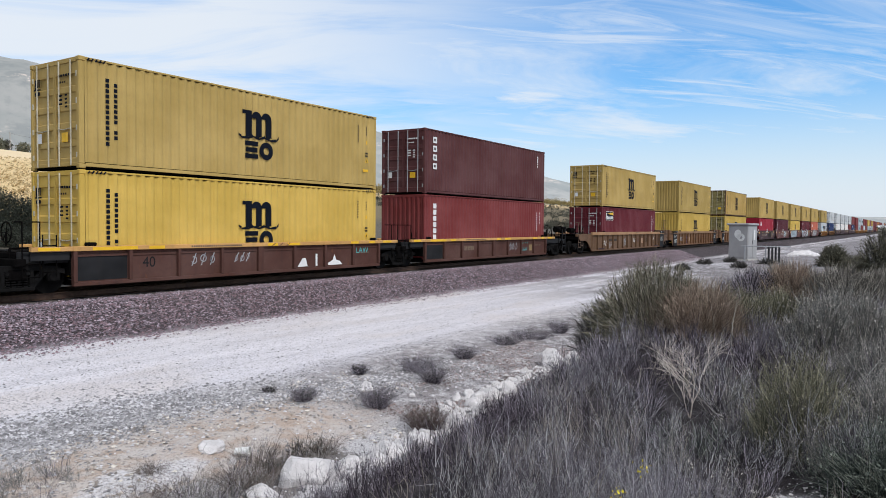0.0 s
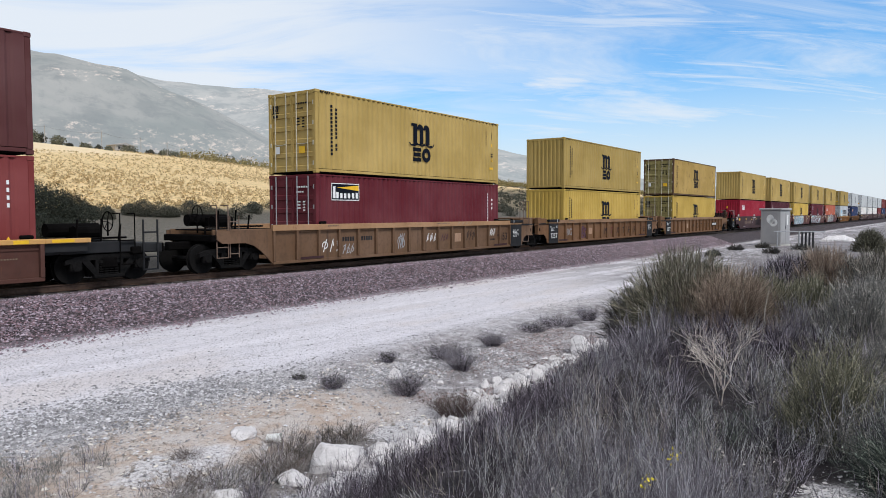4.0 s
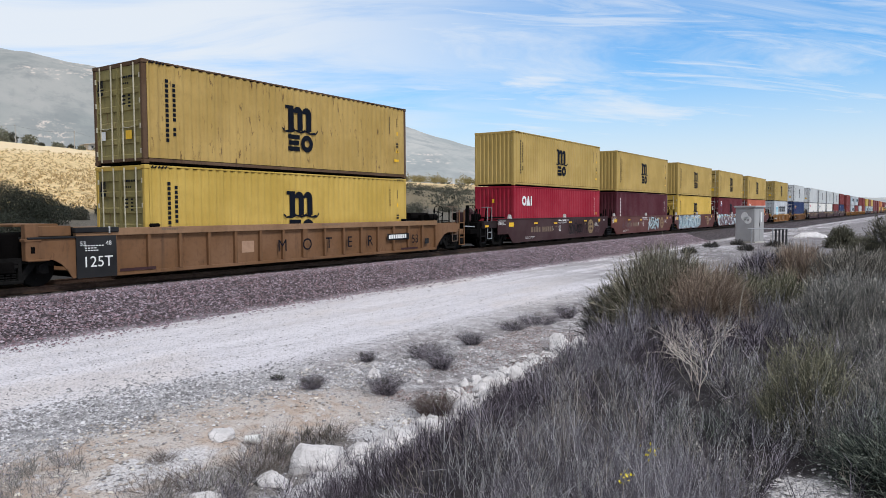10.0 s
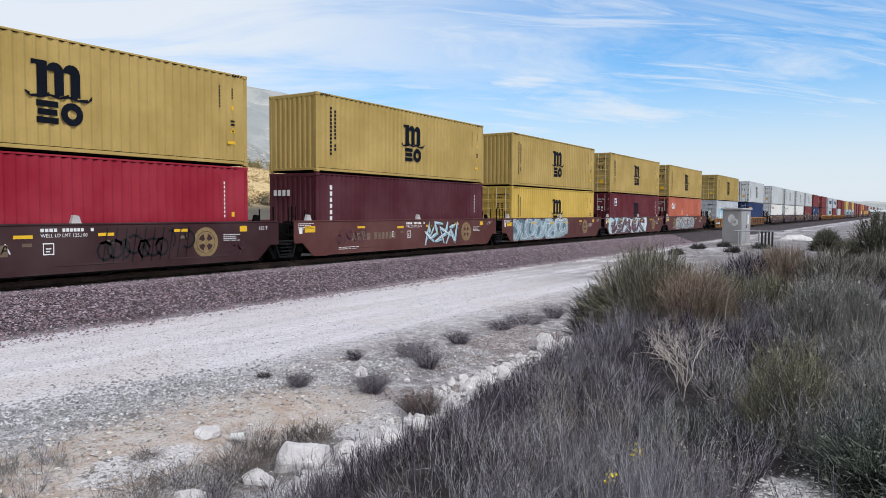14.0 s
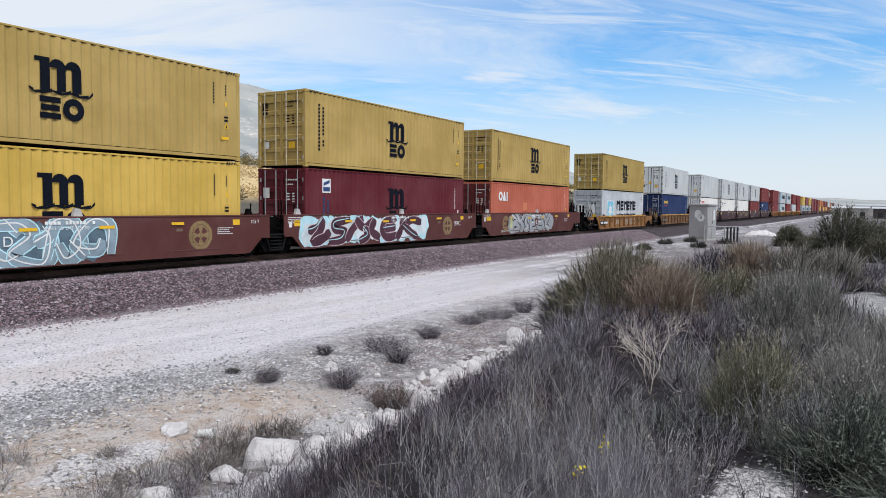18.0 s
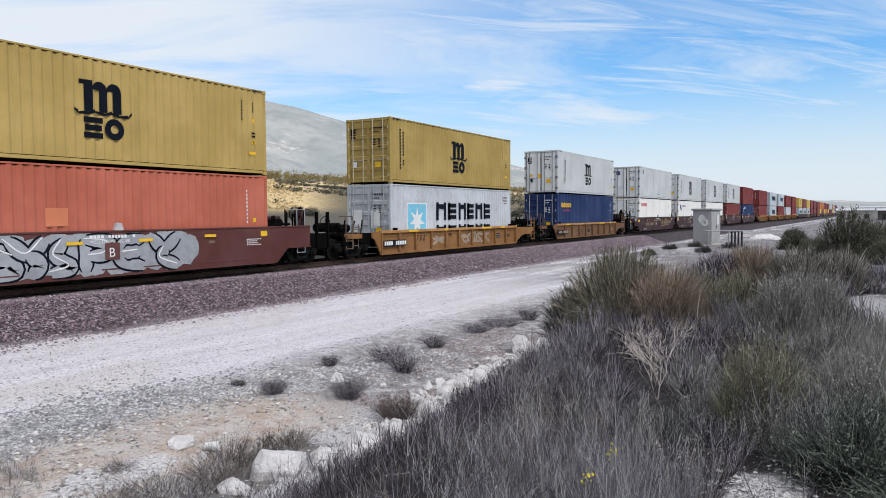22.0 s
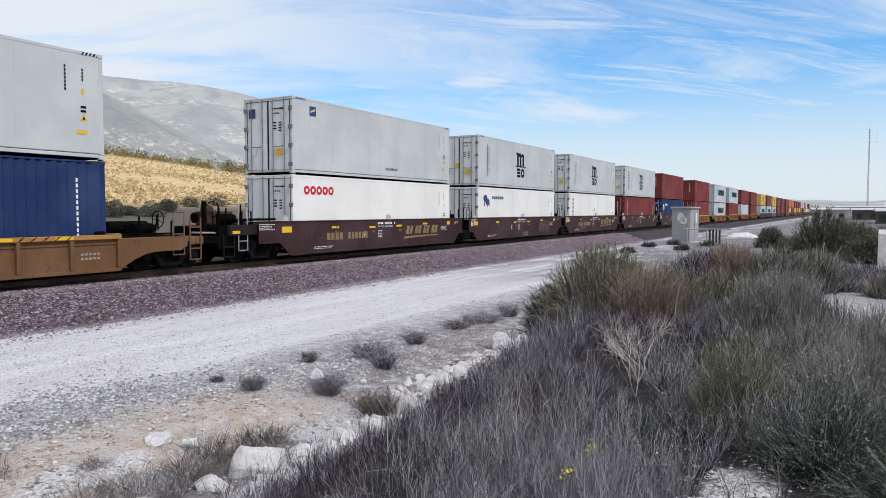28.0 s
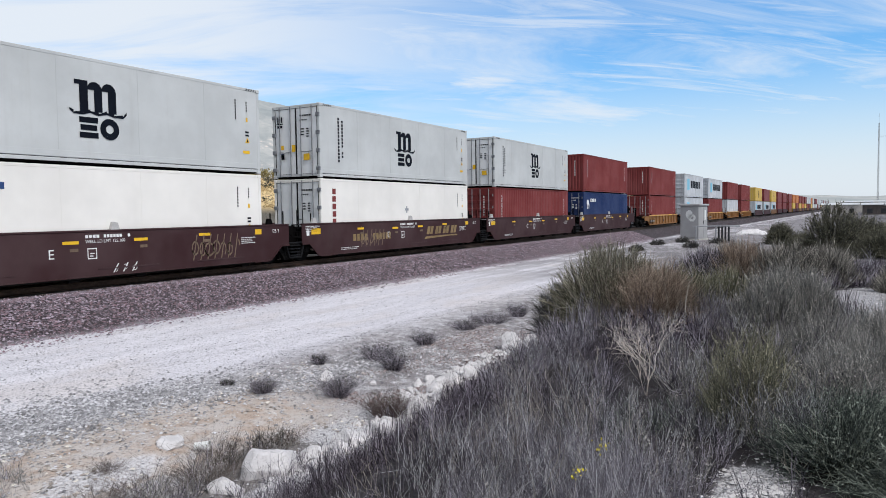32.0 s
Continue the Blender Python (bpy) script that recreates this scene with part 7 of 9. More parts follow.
# ---------------------------------------------------------------- the train
# place of the stack, (upper colour, doors seen, marks), (lower colour, doors seen, marks)
STACKS = [
    (10.26, ("mustard", 1, "ship"), ("bright", 1, "ship low")),
    (25.88, ("plum", 1, "gold"), ("oxide", 0, "column white")),
    (47.42, ("mustard", 1, "ship"), ("maroon", 1, "beacon")),
    (66.84, ("old mustard", 0, "ship"), ("old bright", 0, "ship low")),
    (86.37, ("rusty yellow", 1, "ship"), ("old bright", 1, "ship low")),
    (108.12, ("mustard", 0, "ship"), ("crimson", 0, "ring")),
    (123.55, ("mustard", 0, "ship"), ("wine", 0, "small column")),
    (138.94, ("mustard", 0, "ship"), ("bright", 1, "ship low")),
    (154.36, ("mustard", 1, "ship"), ("maroon", 1, "flag")),
    (169.79, ("mustard", 1, "ship"), ("salmon", 1, "ring")),
    (189.46, ("old mustard", 1, "ship"), ("grey", 1, "star")),
    (209.00, ("white", 1, "reefer"), ("navy", 1, "blue")),
    (228.98, ("white", 1, "plain reefer"), ("cream", 1, "red word")),
    (244.51, ("white", 1, "reefer"), ("cream", 1, "beast")),
    (259.93, ("white", 1, "reefer"), ("cream", 1, "column red")),
    (275.50, ("white", 1, "reefer"), ("oxide", 1, "end column")),
    (291.20, ("oxide", 0, "end column"), ("navy", 1, "blob")),
    (311.60, ("oxide", 0, "end column"), ("oxide", 1, "end column")),
    (329.0, ("grey", 1, "star small"), ("grey", 1, "star small")),
    (345.6, ("grey", 1, "star small"), ("oxide", 0, "")),
    (363.2, ("oxide", 0, ""), ("grey", 0, "")),
    (380.0, ("oxide", 0, ""), ("oxide", 0, "")),
    (401.5, ("bright", 0, "emblem"), ("grey", 0, "bars")),
    (418.5, ("oxide", 0, ""), ("grey", 0, "bars")),
    (435.5, ("bright", 0, "emblem"), ("grey", 0, "bars")),
    (452.5, ("oxide", 0, ""), ("oxide", 0, "")),
    (469.5, ("oxide", 0, ""), ("oxide", 0, "")),
    (491.0, ("oxide", 0, ""), ("oxide", 0, "")),
    (508.0, ("orange", 0, ""), ("bright", 0, "")),
    (525.0, ("orange", 0, ""), ("oxide", 0, "")),
    (542.0, ("oxide", 0, ""), ("bright", 0, "")),
]
FAR_COLORS = ["oxide", "maroon", "grey", "white", "oxide", "orange", "white", "bright"]
rng = random.Random(5)
while STACKS[-1][0] < 900:
    STACKS.append((STACKS[-1][0] + 17.2, (rng.choice(FAR_COLORS), 0, ""), (rng.choice(FAR_COLORS), 0, "")))

FLOOR = 0.30
for i, (x, top, low) in enumerate(STACKS):
    close = i < 22
    for (color, door, style), z, upper in ((low, FLOOR, False), (top, FLOOR + TALL + 0.034, True)):
        if style == "emblem":
            c = container((x, SIDE_Y, z), color, False, "", upper, False)
            emblem(c, M["black ink"])
        elif style == "bars":
            c = container((x, SIDE_Y, z), color, False, "star small", upper, False)
        else:
            container((x, SIDE_Y, z), color, bool(door), style, upper, close)

S = [q[0] for q in STACKS]
ribbed_unit(S[0], "car rust", "chord", -0.25, LONG + 0.12, 0.20, 1.20, 8, -1.5, None, "rust", 1, -1.5, LONG + 1.5)
ribbed_unit(S[1], "car rust", "chord", -0.12, LONG + 0.12, 0.20, 1.20, 8, -1.72, LONG + 1.9, "rust", 2, -1.5, LONG + 2.6)
ribbed_unit(S[2], "car brown", "pale chord", -2.06, LONG + 2.06, 0.18, 1.44, 16, -3.5, None, "tan", 3, -4.2, LONG + 3.4)
ribbed_unit(S[3], "car tan", "tan chord", -2.06, LONG + 2.06, 0.18, 1.44, 16, -3.62, None, "tan", 4, -3.4, LONG + 3.4)
ribbed_unit(S[4], "car tan", "tan chord", -2.06, LONG + 2.06, 0.18, 1.44, 16, -3.67, LONG + 3.6, "tan", 5, -3.4, LONG + 4.0)
for i, letter, logo in ((5, "A", "round"), (6, "E", "round"), (7, "D", "round"), (8, "C", "round"), (9, "B", "round")):
    c = maroon_unit(S[i], M["car maroon"] if i == 5 else M["car red"], -2.1 if i == 5 else -1.62, LONG + 2.1 if i == 9 else None, letter, i, logo)
    if i == 5:
        scrawl(c, 7.0, 0.36, 2.9, 0.95, M["black panel"], 31, -0.095)
        scrawl(c, 11.15, 0.36, 0.8, 0.5, M["plum ink"], 30, -0.095)
    if i == 6:
        scrawl(c, 1.0, 0.5, 1.8, 0.6, M["plum ink"], 32, -0.095)
        mural(c, "1423", 6.9, 9.6, 0.26, 1.36, M["ice ink"], M["black panel"], M["white ink"], 33, -0.095, 0.22, False, 0.10)
    if i == 7:
        mural(c, "58675876", 0.1, 7.3, 0.20, 1.40, M["mist ink"], M["pale ice ink"], M["white ink"], 34, -0.095, 0.40, True, 0.09, [M["slate ink"]])
    if i == 8:
        mural(c, SWOOPS, -0.3, 8.5, 0.20, 1.40, M["plum ink"], M["pale pink ink"], M["pale ice ink"], 35, -0.095, 0.46, True, 0.07, [M["pale ice ink"], M["soft white ink"]], 3)
    if i == 9:
        mural(c, LOOPS, 2.3, 8.9, 0.22, 1.38, M["silver ink"], M["black ink"], M["white ink"], 36, -0.095, 0.44, True, 0.15, [M["silver ink"]], 2)
        flat(c, "lime_patch", [], M["lime ink"], "pale lime paint patch", -0.125, [[(2.3, 0.55), (2.55, 0.5), (2.62, 0.95), (2.4, 1.15), (2.25, 0.9)]])
ribbed_unit(S[10], "car yellow", "amber chord", -0.9, LONG + 0.55, 0.12, 1.15, 10, -2.55, LONG + 2.3, "yellow", 11, -3.2, LONG + 2.9)
ribbed_unit(S[11], "car tan", "amber chord", -0.35, LONG + 0.35, 0.14, 1.15, 9, -2.2, LONG + 2.3, "yellow", 12, -3.0, LONG + 2.75)
for i, letter in ((12, "A"), (13, "E"), (14, "D"), (15, "C"), (16, "B")):
    c = maroon_unit(S[i], M["car maroon"], -2.1 if i == 12 else -1.62, LONG + 2.1 if i == 16 else None, letter, i, "slant" if i in (12, 14) else "none")
    if i == 12:
        scrawl(c, 0.2, 0.72, 1.6, 0.35, M["plum ink"], 41, -0.095)
        scrawl(c, 2.4, 1.0, 1.5, 0.35, M["plum ink"], 42, -0.095)
    if i == 13:
        scrawl(c, 6.2, 0.25, 0.9, 0.25, M["white ink"], 43, -0.095)
        scrawl(c, 9.0, 0.4, 2.0, 0.8, M["faint ink"], 44, -0.095)
    if i == 14:
        scrawl(c, 2.4, 0.4, 1.8, 0.7, M["faint ink"], 45, -0.095)
for i in range(17, 22):
    ribbed_unit(S[i], "car yellow", "chord", -0.3, LONG + 0.3, 0.2, 1.2, 9, -2.0, LONG + 2.0 if i == 21 else None, "yellow", i + 30)


def far_unit(x, mat):
    car = thing("well_car", (x, SIDE_Y, 0), "far smooth sided brown well car unit on the rails", "rail car", "well cars of the train")
    TRAIN.append((car, (x, SIDE_Y, 0)))
    for y in (-0.09, WIDE + 0.04):
        piece("side_plate", "farunit", mat, car, bx(-0.9, 0, 0.2, LONG + 0.9, 0.05, 1.3), at=(0, y, 0))
    piece("floor_beam", "farunit", M["grime"], car, bx(-2.2, 0.3, 0.18, LONG + 2.2, WIDE - 0.3, 0.295))
    piece("truck", "farunit", M["grime"], car, bx(-3.2, 0.1, 0.0, -1.2, WIDE - 0.1, 0.75, 0.1))


for i in range(22, len(S)):
    far_unit(S[i], M["car maroon"] if i % 3 else M["car tan"])


# ---------------------------------------------------------------- plants
def tubes(paths, radii, sides=3):
    """Vertices and quads of many thin tapering stems. paths (n, k, 3), radii (n, k)."""
    n_, k_, _ = paths.shape
    w = paths[:, -1] - paths[:, 0]
    w /= np.linalg.norm(w, axis=1)[:, None] + 1e-9
    ref = np.where(np.abs(w[:, 2:3]) > 0.9, np.array([[1.0, 0, 0]]), np.array([[0, 0, 1.0]]))
    u = np.cross(w, ref)
    u /= np.linalg.norm(u, axis=1)[:, None] + 1e-9
    s = np.cross(w, u)
    rings = []
    for i in range(sides):
        a = 2 * math.pi * i / sides
        rings.append(paths + (u * math.cos(a) + s * math.sin(a))[:, None] * radii[..., None])
    v = np.stack(rings, 2).reshape(-1, 3)
    base = (np.arange(n_) * k_ * sides)[:, None, None, None]
    seg = (np.arange(k_ - 1) * sides)[None, :, None, None]
    side = np.arange(sides)
    quad = np.stack([side, (side + 1) % sides, (side + 1) % sides + sides, side + sides], -1)[None, None]
    return v, (base + seg + quad).reshape(-1, 4)


def leaf_quads(points, size, rng, long=2.2):
    """Small leaves, each a folded pair of triangles as one quad, turned every way."""
    k_ = len(points)
    a = rng.normal(0, 1, (k_, 3))
    a /= np.linalg.norm(a, axis=1)[:, None]
    b = np.cross(a, rng.normal(0, 1, (k_, 3)))
    b /= np.linalg.norm(b, axis=1)[:, None] + 1e-9
    sz = size * (0.6 + 0.8 * rng.random((k_, 1)))
    tip, wide = a * sz * long, b * sz * 0.5
    v = np.stack([points, points + tip * 0.5 + wide, points + tip, points + tip * 0.5 - wide], 1)
    return v.reshape(-1, 3), np.arange(k_ * 4).reshape(-1, 4)


def stems(rng, roots, height, lean, bend=0.3, radius=0.006, k_=3):
    """Paths of stems that rise from roots, lean outwards and bend over."""
    n_ = len(roots)
    h = height * (0.55 + 0.6 * rng.random(n_))
    ang = rng.random(n_) * math.tau
    out = np.stack([np.cos(ang), np.sin(ang), np.zeros(n_)], 1) * (lean * rng.random(n_))[:, None]
    t = np.linspace(0, 1, k_)[None, :, None]
    up = np.array([0, 0, 1.0])
    paths = roots[:, None] + t * h[:, None, None] * up + (t ** 1.6) * (out * h[:, None])[:, None] - up * (t ** 2) * (bend * h * np.linalg.norm(out, axis=1))[:, None, None]
    paths[:, 1:] += rng.normal(0, 0.03, (n_, k_ - 1, 3)) * h[:, None, None]
    radii = radius * (1 - 0.75 * np.linspace(0, 1, k_))[None] * (0.7 + 0.6 * rng.random((n_, 1)))
    return paths, radii


def shrub(name, at, label, height, width, count, mat, leaf=None, leaves=0, leaf_size=0.025, seed=1, lean=0.9, radius=0.007, category="shrub", twigs=2.0, squash=1.0):
    """A shrub with woody stems, side twigs and leaves."""
    rng = np.random.default_rng(seed)
    root = thing(name, at, label, category)
    roots = np.zeros((count, 3))
    ang, rad = rng.random(count) * math.tau, np.sqrt(rng.random(count)) * width * 0.22
    roots[:, 0], roots[:, 1] = np.cos(ang) * rad, np.sin(ang) * rad * squash
    paths, radii = stems(rng, roots, height, lean, 0.25, radius, 4)
    away = roots * 1.6
    paths += np.linspace(0, 1, 4)[None, :, None] * away[:, None]
    m = int(count * twigs)
    pick = rng.integers(0, count, m)
    t = 0.35 + 0.6 * rng.random(m)
    lo = np.minimum((t * 3).astype(int), 2)
    fr = (t * 3 - lo)[:, None]
    start = paths[pick, lo] * (1 - fr) + paths[pick, lo + 1] * fr
    tw, tr = stems(rng, start, height * 0.30, 1.3, 0.2, radius * 0.55, 3)
    fit_z = height / np.percentile(tw[:, 2, 2], 97)
    fit_r = width * 0.5 / np.percentile(np.hypot(tw[:, 2, 0], tw[:, 2, 1]), 93)
    paths, tw = paths * (fit_r, fit_r, fit_z), tw * (fit_r, fit_r, fit_z)
    tw[..., 2], paths[..., 2] = np.maximum(tw[..., 2], 0.01), np.maximum(paths[..., 2], 0.0)
    v, q = tubes(paths, radii)
    tagged(part("stem_mass", fast_mesh("stem_mass", v, q, mat), None, root), kind="stuff")
    v, q = tubes(tw, tr)
    tagged(part("twig_mass", fast_mesh("twig_mass", v, q, mat), None, root), kind="stuff")
    if leaves:
        j = rng.integers(0, m, leaves)
        f = rng.random((leaves, 1))
        pts = tw[j, 0] * (1 - f) + tw[j, 2] * f + rng.normal(0, 0.012, (leaves, 3))
        v, q = leaf_quads(pts, leaf_size, rng)
        tagged(part("foliage", fast_mesh("foliage", v, q, leaf), None, root), kind="stuff")
    return root


def floor_at(x, y, sink=0.02):
    return (x, y, relief(x, y) - sink)


def dome_paths(rng, base, height, width, stems_n, tips_n, tip_len, wood_r, tip_r, spread=0.7, low=0.05, skew=(0.0, 0.0), lift=0.75, bend=False, tangle=0.28):
    """Stems that fan out from base to an uneven dome, and fine upright twigs near its surface."""
    az, up = rng.random(stems_n) * math.tau, low + (1 - low) * rng.random(stems_n)
    flat_r = np.sqrt(1 - up * up)
    lump = 0.84 + 0.16 * np.sin(az * 2 + rng.random() * 6) + 0.10 * np.sin(az * 5 + rng.random() * 6) + rng.normal(0, 0.10, stems_n)
    end = np.stack([np.cos(az) * flat_r * width * 0.5 * lump, np.sin(az) * flat_r * width * 0.5 * lump, up * height * (0.78 + 0.22 * lump)], 1)
    end[:, 0] += skew[0] * height * up
    end[:, 1] += skew[1] * height * up
    foot = np.stack([np.cos(az), np.sin(az), az * 0], 1) * (0.12 * width * np.sqrt(rng.random(stems_n)))[:, None]
    t = np.linspace(0, 1, 4)[None, :, None]
    wood = foot[:, None] + (end - foot)[:, None] * np.concatenate([t ** 0.9, t ** 0.9, t ** 1.25], 2)
    wood[:, 1:3] += rng.normal(0, 0.035, (stems_n, 2, 3)) * height
    wood *= (0.86, 0.86, 0.86)
    pick = rng.integers(0, stems_n, tips_n)
    u = 0.35 + 0.65 * rng.random(tips_n) ** 0.7
    lo = np.minimum((u * 3).astype(int), 2)
    fr = (u * 3 - lo)[:, None]
    start = wood[pick, lo] * (1 - fr) + wood[pick, lo + 1] * fr
    way = end[pick] / (np.linalg.norm(end[pick], axis=1)[:, None] + 1e-9) * spread + rng.normal(0, tangle, (tips_n, 3))
    way[:, 2] = np.maximum(way[:, 2] + lift, 0.1)
    way /= np.linalg.norm(way, axis=1)[:, None]
    ln = (tip_len * (0.5 + 0.8 * rng.random(tips_n)))[:, None]
    sway = rng.normal(0, 0.10, (tips_n, 3)) * ln
    tips = np.stack([start, start + way * ln * 0.55 + sway, start + way * ln + rng.normal(0, 0.12, (tips_n, 3)) * ln - sway * 0.6], 1)
    if not bend:
        wood = wood[:, (0, 2, 3)]
    wr = wood_r * np.array([1.0, 0.8, 0.6, 0.35] if bend else [1.0, 0.7, 0.35])[None] * (0.6 + 0.8 * rng.random((stems_n, 1)))
    tr = tip_r * np.array([1.0, 0.8, 0.35])[None] * (0.6 + 0.8 * rng.random((tips_n, 1)))
    if not bend:
        tips, tr = tips[:, ::2], tr[:, ::2]
    return wood + base, wr, tips + base, tr


def bush(at, label, height, width, stems_n, tips_n, wood, tip, seed, tip_len=0.3, wood_r=0.008, tip_r=0.003, spread=0.7, leaf=None, leaves=0, leaf_size=0.012, skew=(0.0, 0.0), name="bush", lift=0.75, tangle=0.28):
    """A bush in three parts: woody stems, fine twigs, leaves."""
    rng = np.random.default_rng(seed)
    root = thing(name, at, label, "bush")
    w, wr, tp, tr = dome_paths(rng, np.zeros(3), height, width, stems_n, tips_n, tip_len, wood_r, tip_r, spread, 0.05, skew, lift, at[0] < 7, tangle)
    w[..., 2], tp[..., 2] = np.maximum(w[..., 2], 0.0), np.maximum(tp[..., 2], 0.01)
    v, q = tubes(w, wr)
    tagged(part("stem_mass", fast_mesh("stem_mass", v, q, wood), None, root), kind="stuff")
    v, q = tubes(tp, tr)
    tagged(part("twig_mass", fast_mesh("twig_mass", v, q, tip), None, root), kind="stuff")
    if leaves:
        j = rng.integers(0, tips_n, leaves)
        f = rng.random((leaves, 1)) * 0.9 + 0.1
        v, q = leaf_quads(tp[j, 0] * (1 - f) + tp[j, -1] * f + rng.normal(0, 0.006, (leaves, 3)), leaf_size, rng)
        tagged(part("foliage", fast_mesh("foliage", v, q, leaf), None, root), kind="stuff")
    return root


# the large bushes on the bank
bush(floor_at(11.2, 3.35, 0.05), "large olive green broom bush with grey branches", 1.50, 2.4, 1000, 17000, M["broom wood"], M["broom twigs"], 11, 0.16, 0.0085, 0.0023, 1.5, lift=0.22, tangle=0.62)
bush(floor_at(11.3, 4.05, 0.05), "dark grey twiggy broom bush beside pale rocks", 1.08, 1.6, 700, 8200, M["grey wood"], M["dark twigs"], 12, 0.18, 0.007, 0.0028, 1.5, lift=0.2, tangle=0.55)
bush(floor_at(10.95, 2.6, 0.05), "tan brown dry bush on the bank", 1.0, 1.6, 460, 6200, M["tan stems"], M["tan stems"], 13, 0.30, 0.006, 0.0027, 1.4, lift=0.2, tangle=0.6)
bush(floor_at(11.5, 2.35, 0.05), "olive bush with pale dry flower heads", 0.82, 1.45, 220, 4600, M["grey wood"], M["olive leaves"], 14, 0.26, 0.006, 0.0038, 0.6, M["straw"], 500, 0.016)
bush(floor_at(11.9, 1.7, 0.05), "olive bush with pale dry flower heads", 0.78, 1.2, 200, 3800, M["grey wood"], M["olive leaves"], 15, 0.26, 0.006, 0.0038, 0.6, M["straw"], 600, 0.016)
for x, y, h, w, sd, tip in ((17.3, 2.9, 0.80, 1.3, 21, "dead stems"), (17.5, 2.2, 1.05, 1.9, 22, "tan stems"), (17.3, 1.3, 1.02, 1.8, 23, "dusk twigs"), (17.8, 0.5, 0.98, 1.5, 24, "dusk twigs"), (19.0, 2.5, 1.0, 2.0, 25, "dusk twigs")):
    bush(floor_at(x, y, 0.05), "grey tan dry bush in a low thicket", h, w, 220, 5200, M["grey wood"], M[tip], sd, 0.26, 0.008, 0.0048, 0.6)
for x, y, h, w, sd in ((10.45, 0.98, 0.92, 1.0, 31), (10.75, 0.45, 0.84, 0.95, 32), (11.4, 0.8, 0.9, 1.1, 36)):
    bush(floor_at(x, y, 0.04), "grey green leafy bush on the bank", h, w, 240, 4200, M["dead stems"], M["green stems"], sd, 0.22, 0.005, 0.0034, 0.5, M["green stems"], 5000, 0.012)
bush(floor_at(5.72, 0.66, 0.03), "upright olive leafy shrub beside bare gravel", 0.84, 0.74, 200, 2000, M["olive twigs"], M["olive leaves"], 34, 0.26, 0.0035, 0.0018, 0.35, M["olive leaves"], 3600, 0.0075)
for x, y, h, w, sd in ((7.5, -0.15, 0.52, 1.1, 53), (8.5, 0.25, 0.50, 1.1, 54), (9.3, -0.35, 0.50, 1.2, 55)):
    bush(floor_at(x, y, 0.03), "pale silver green bush on the bank", h, w, 170, 2400, M["pale stems"], M["green stems"], sd, 0.24, 0.0035, 0.0022, 0.5, M["green stems"], 2600, 0.009)
bush(floor_at(6.7, 0.1, 0.03), "low grey green leafy bush on the bank", 0.56, 1.0, 160, 2200, M["dead stems"], M["green stems"], 33, 0.18, 0.0035, 0.0020, 0.6, M["green stems"], 3800, 0.009)
for x, y, h, w, sd in ((5.15, 0.02, 0.42, 0.95, 40), (5.7, 0.12, 0.28, 0.8, 41), (5.4, -0.35, 0.40, 1.2, 35), (4.6, -0.55, 0.50, 1.1, 37), (5.5, -0.9, 0.44, 1.2, 38), (4.1, -0.75, 0.4, 1.0, 39)):
    bush(floor_at(x, y, 0.03), "dark green spreading bush beside bare gravel", h, w, 240, 2600, M["green wood"], M["deep green"], sd, 0.24, 0.0040, 0.0022, 1.6, M["deep green"], 6500, 0.0085, (-0.1, -0.35), lift=0.3)
for x, y, h, w, sd in ((37.6, 0.85, 2.7, 3.0, 41), (39.5, -0.4, 2.0, 3.2, 42), (46.0, 3.7, 1.3, 1.9, 43), (44.0, -1.9, 1.5, 3.4, 44), (33.8, -1.05, 1.35, 2.4, 45), (41.5, 2.3, 0.8, 1.8, 46)):
    bush(floor_at(x, y, 0.05), "dark green dense bush beyond the thicket", h, w, 300, 3200, M["dark twigs"], M["far bush leaves"], sd, 0.34, 0.016, 0.009, 1.5, M["far bush leaves"], 7500, 0.036, lift=0.3, tangle=0.5)
for x, y, h, w, sd in ((15.6, -1.6, 0.5, 1.2, 51), (16.6, -0.75, 0.42, 0.9, 52), (30.5, 1.0, 0.6, 2.2, 47), (24.0, 2.0, 0.55, 2.0, 48)):
    bush(floor_at(x, y, 0.05), "low dark grey green bush beside pale gravel", h, w, 160, 2600, M["grey wood"], M["dusk twigs"], sd, 0.22, 0.006, 0.005, 0.6)
for x, y, h, w, sd in ((40.5, 10.7, 0.40, 1.3, 61), (35.0, 9.9, 0.30, 1.0, 62), (43.9, 10.3, 0.35, 1.2, 63), (43.0, 8.2, 0.40, 1.4, 64), (46.3, 9.3, 0.35, 1.1, 66), (27.0, 7.6, 0.35, 1.1, 68), (46.0, 7.2, 0.4, 1.3, 69)):
    bush(floor_at(x, y, 0.04), "low dark dry scrub on the gravel", h, w, 120, 900, M["dark twigs"], M["dark twigs"], sd, 0.16, 0.007, 0.007, 0.7)
stalk = thing("dry_stalk", floor_at(9.6, 1.92), "single pale dry stalk standing in the brush", "plant")
v, q = tubes(np.array([[(0, 0, 0), (0.01, -0.02, 0.28), (0.02, -0.03, 0.5), (0.05, -0.07, 0.78)]]), np.array([[0.008, 0.007, 0.006, 0.003]]), 5)
part("stem", fast_mesh("stalk_stem", v, q, M["straw"]), None, stalk)

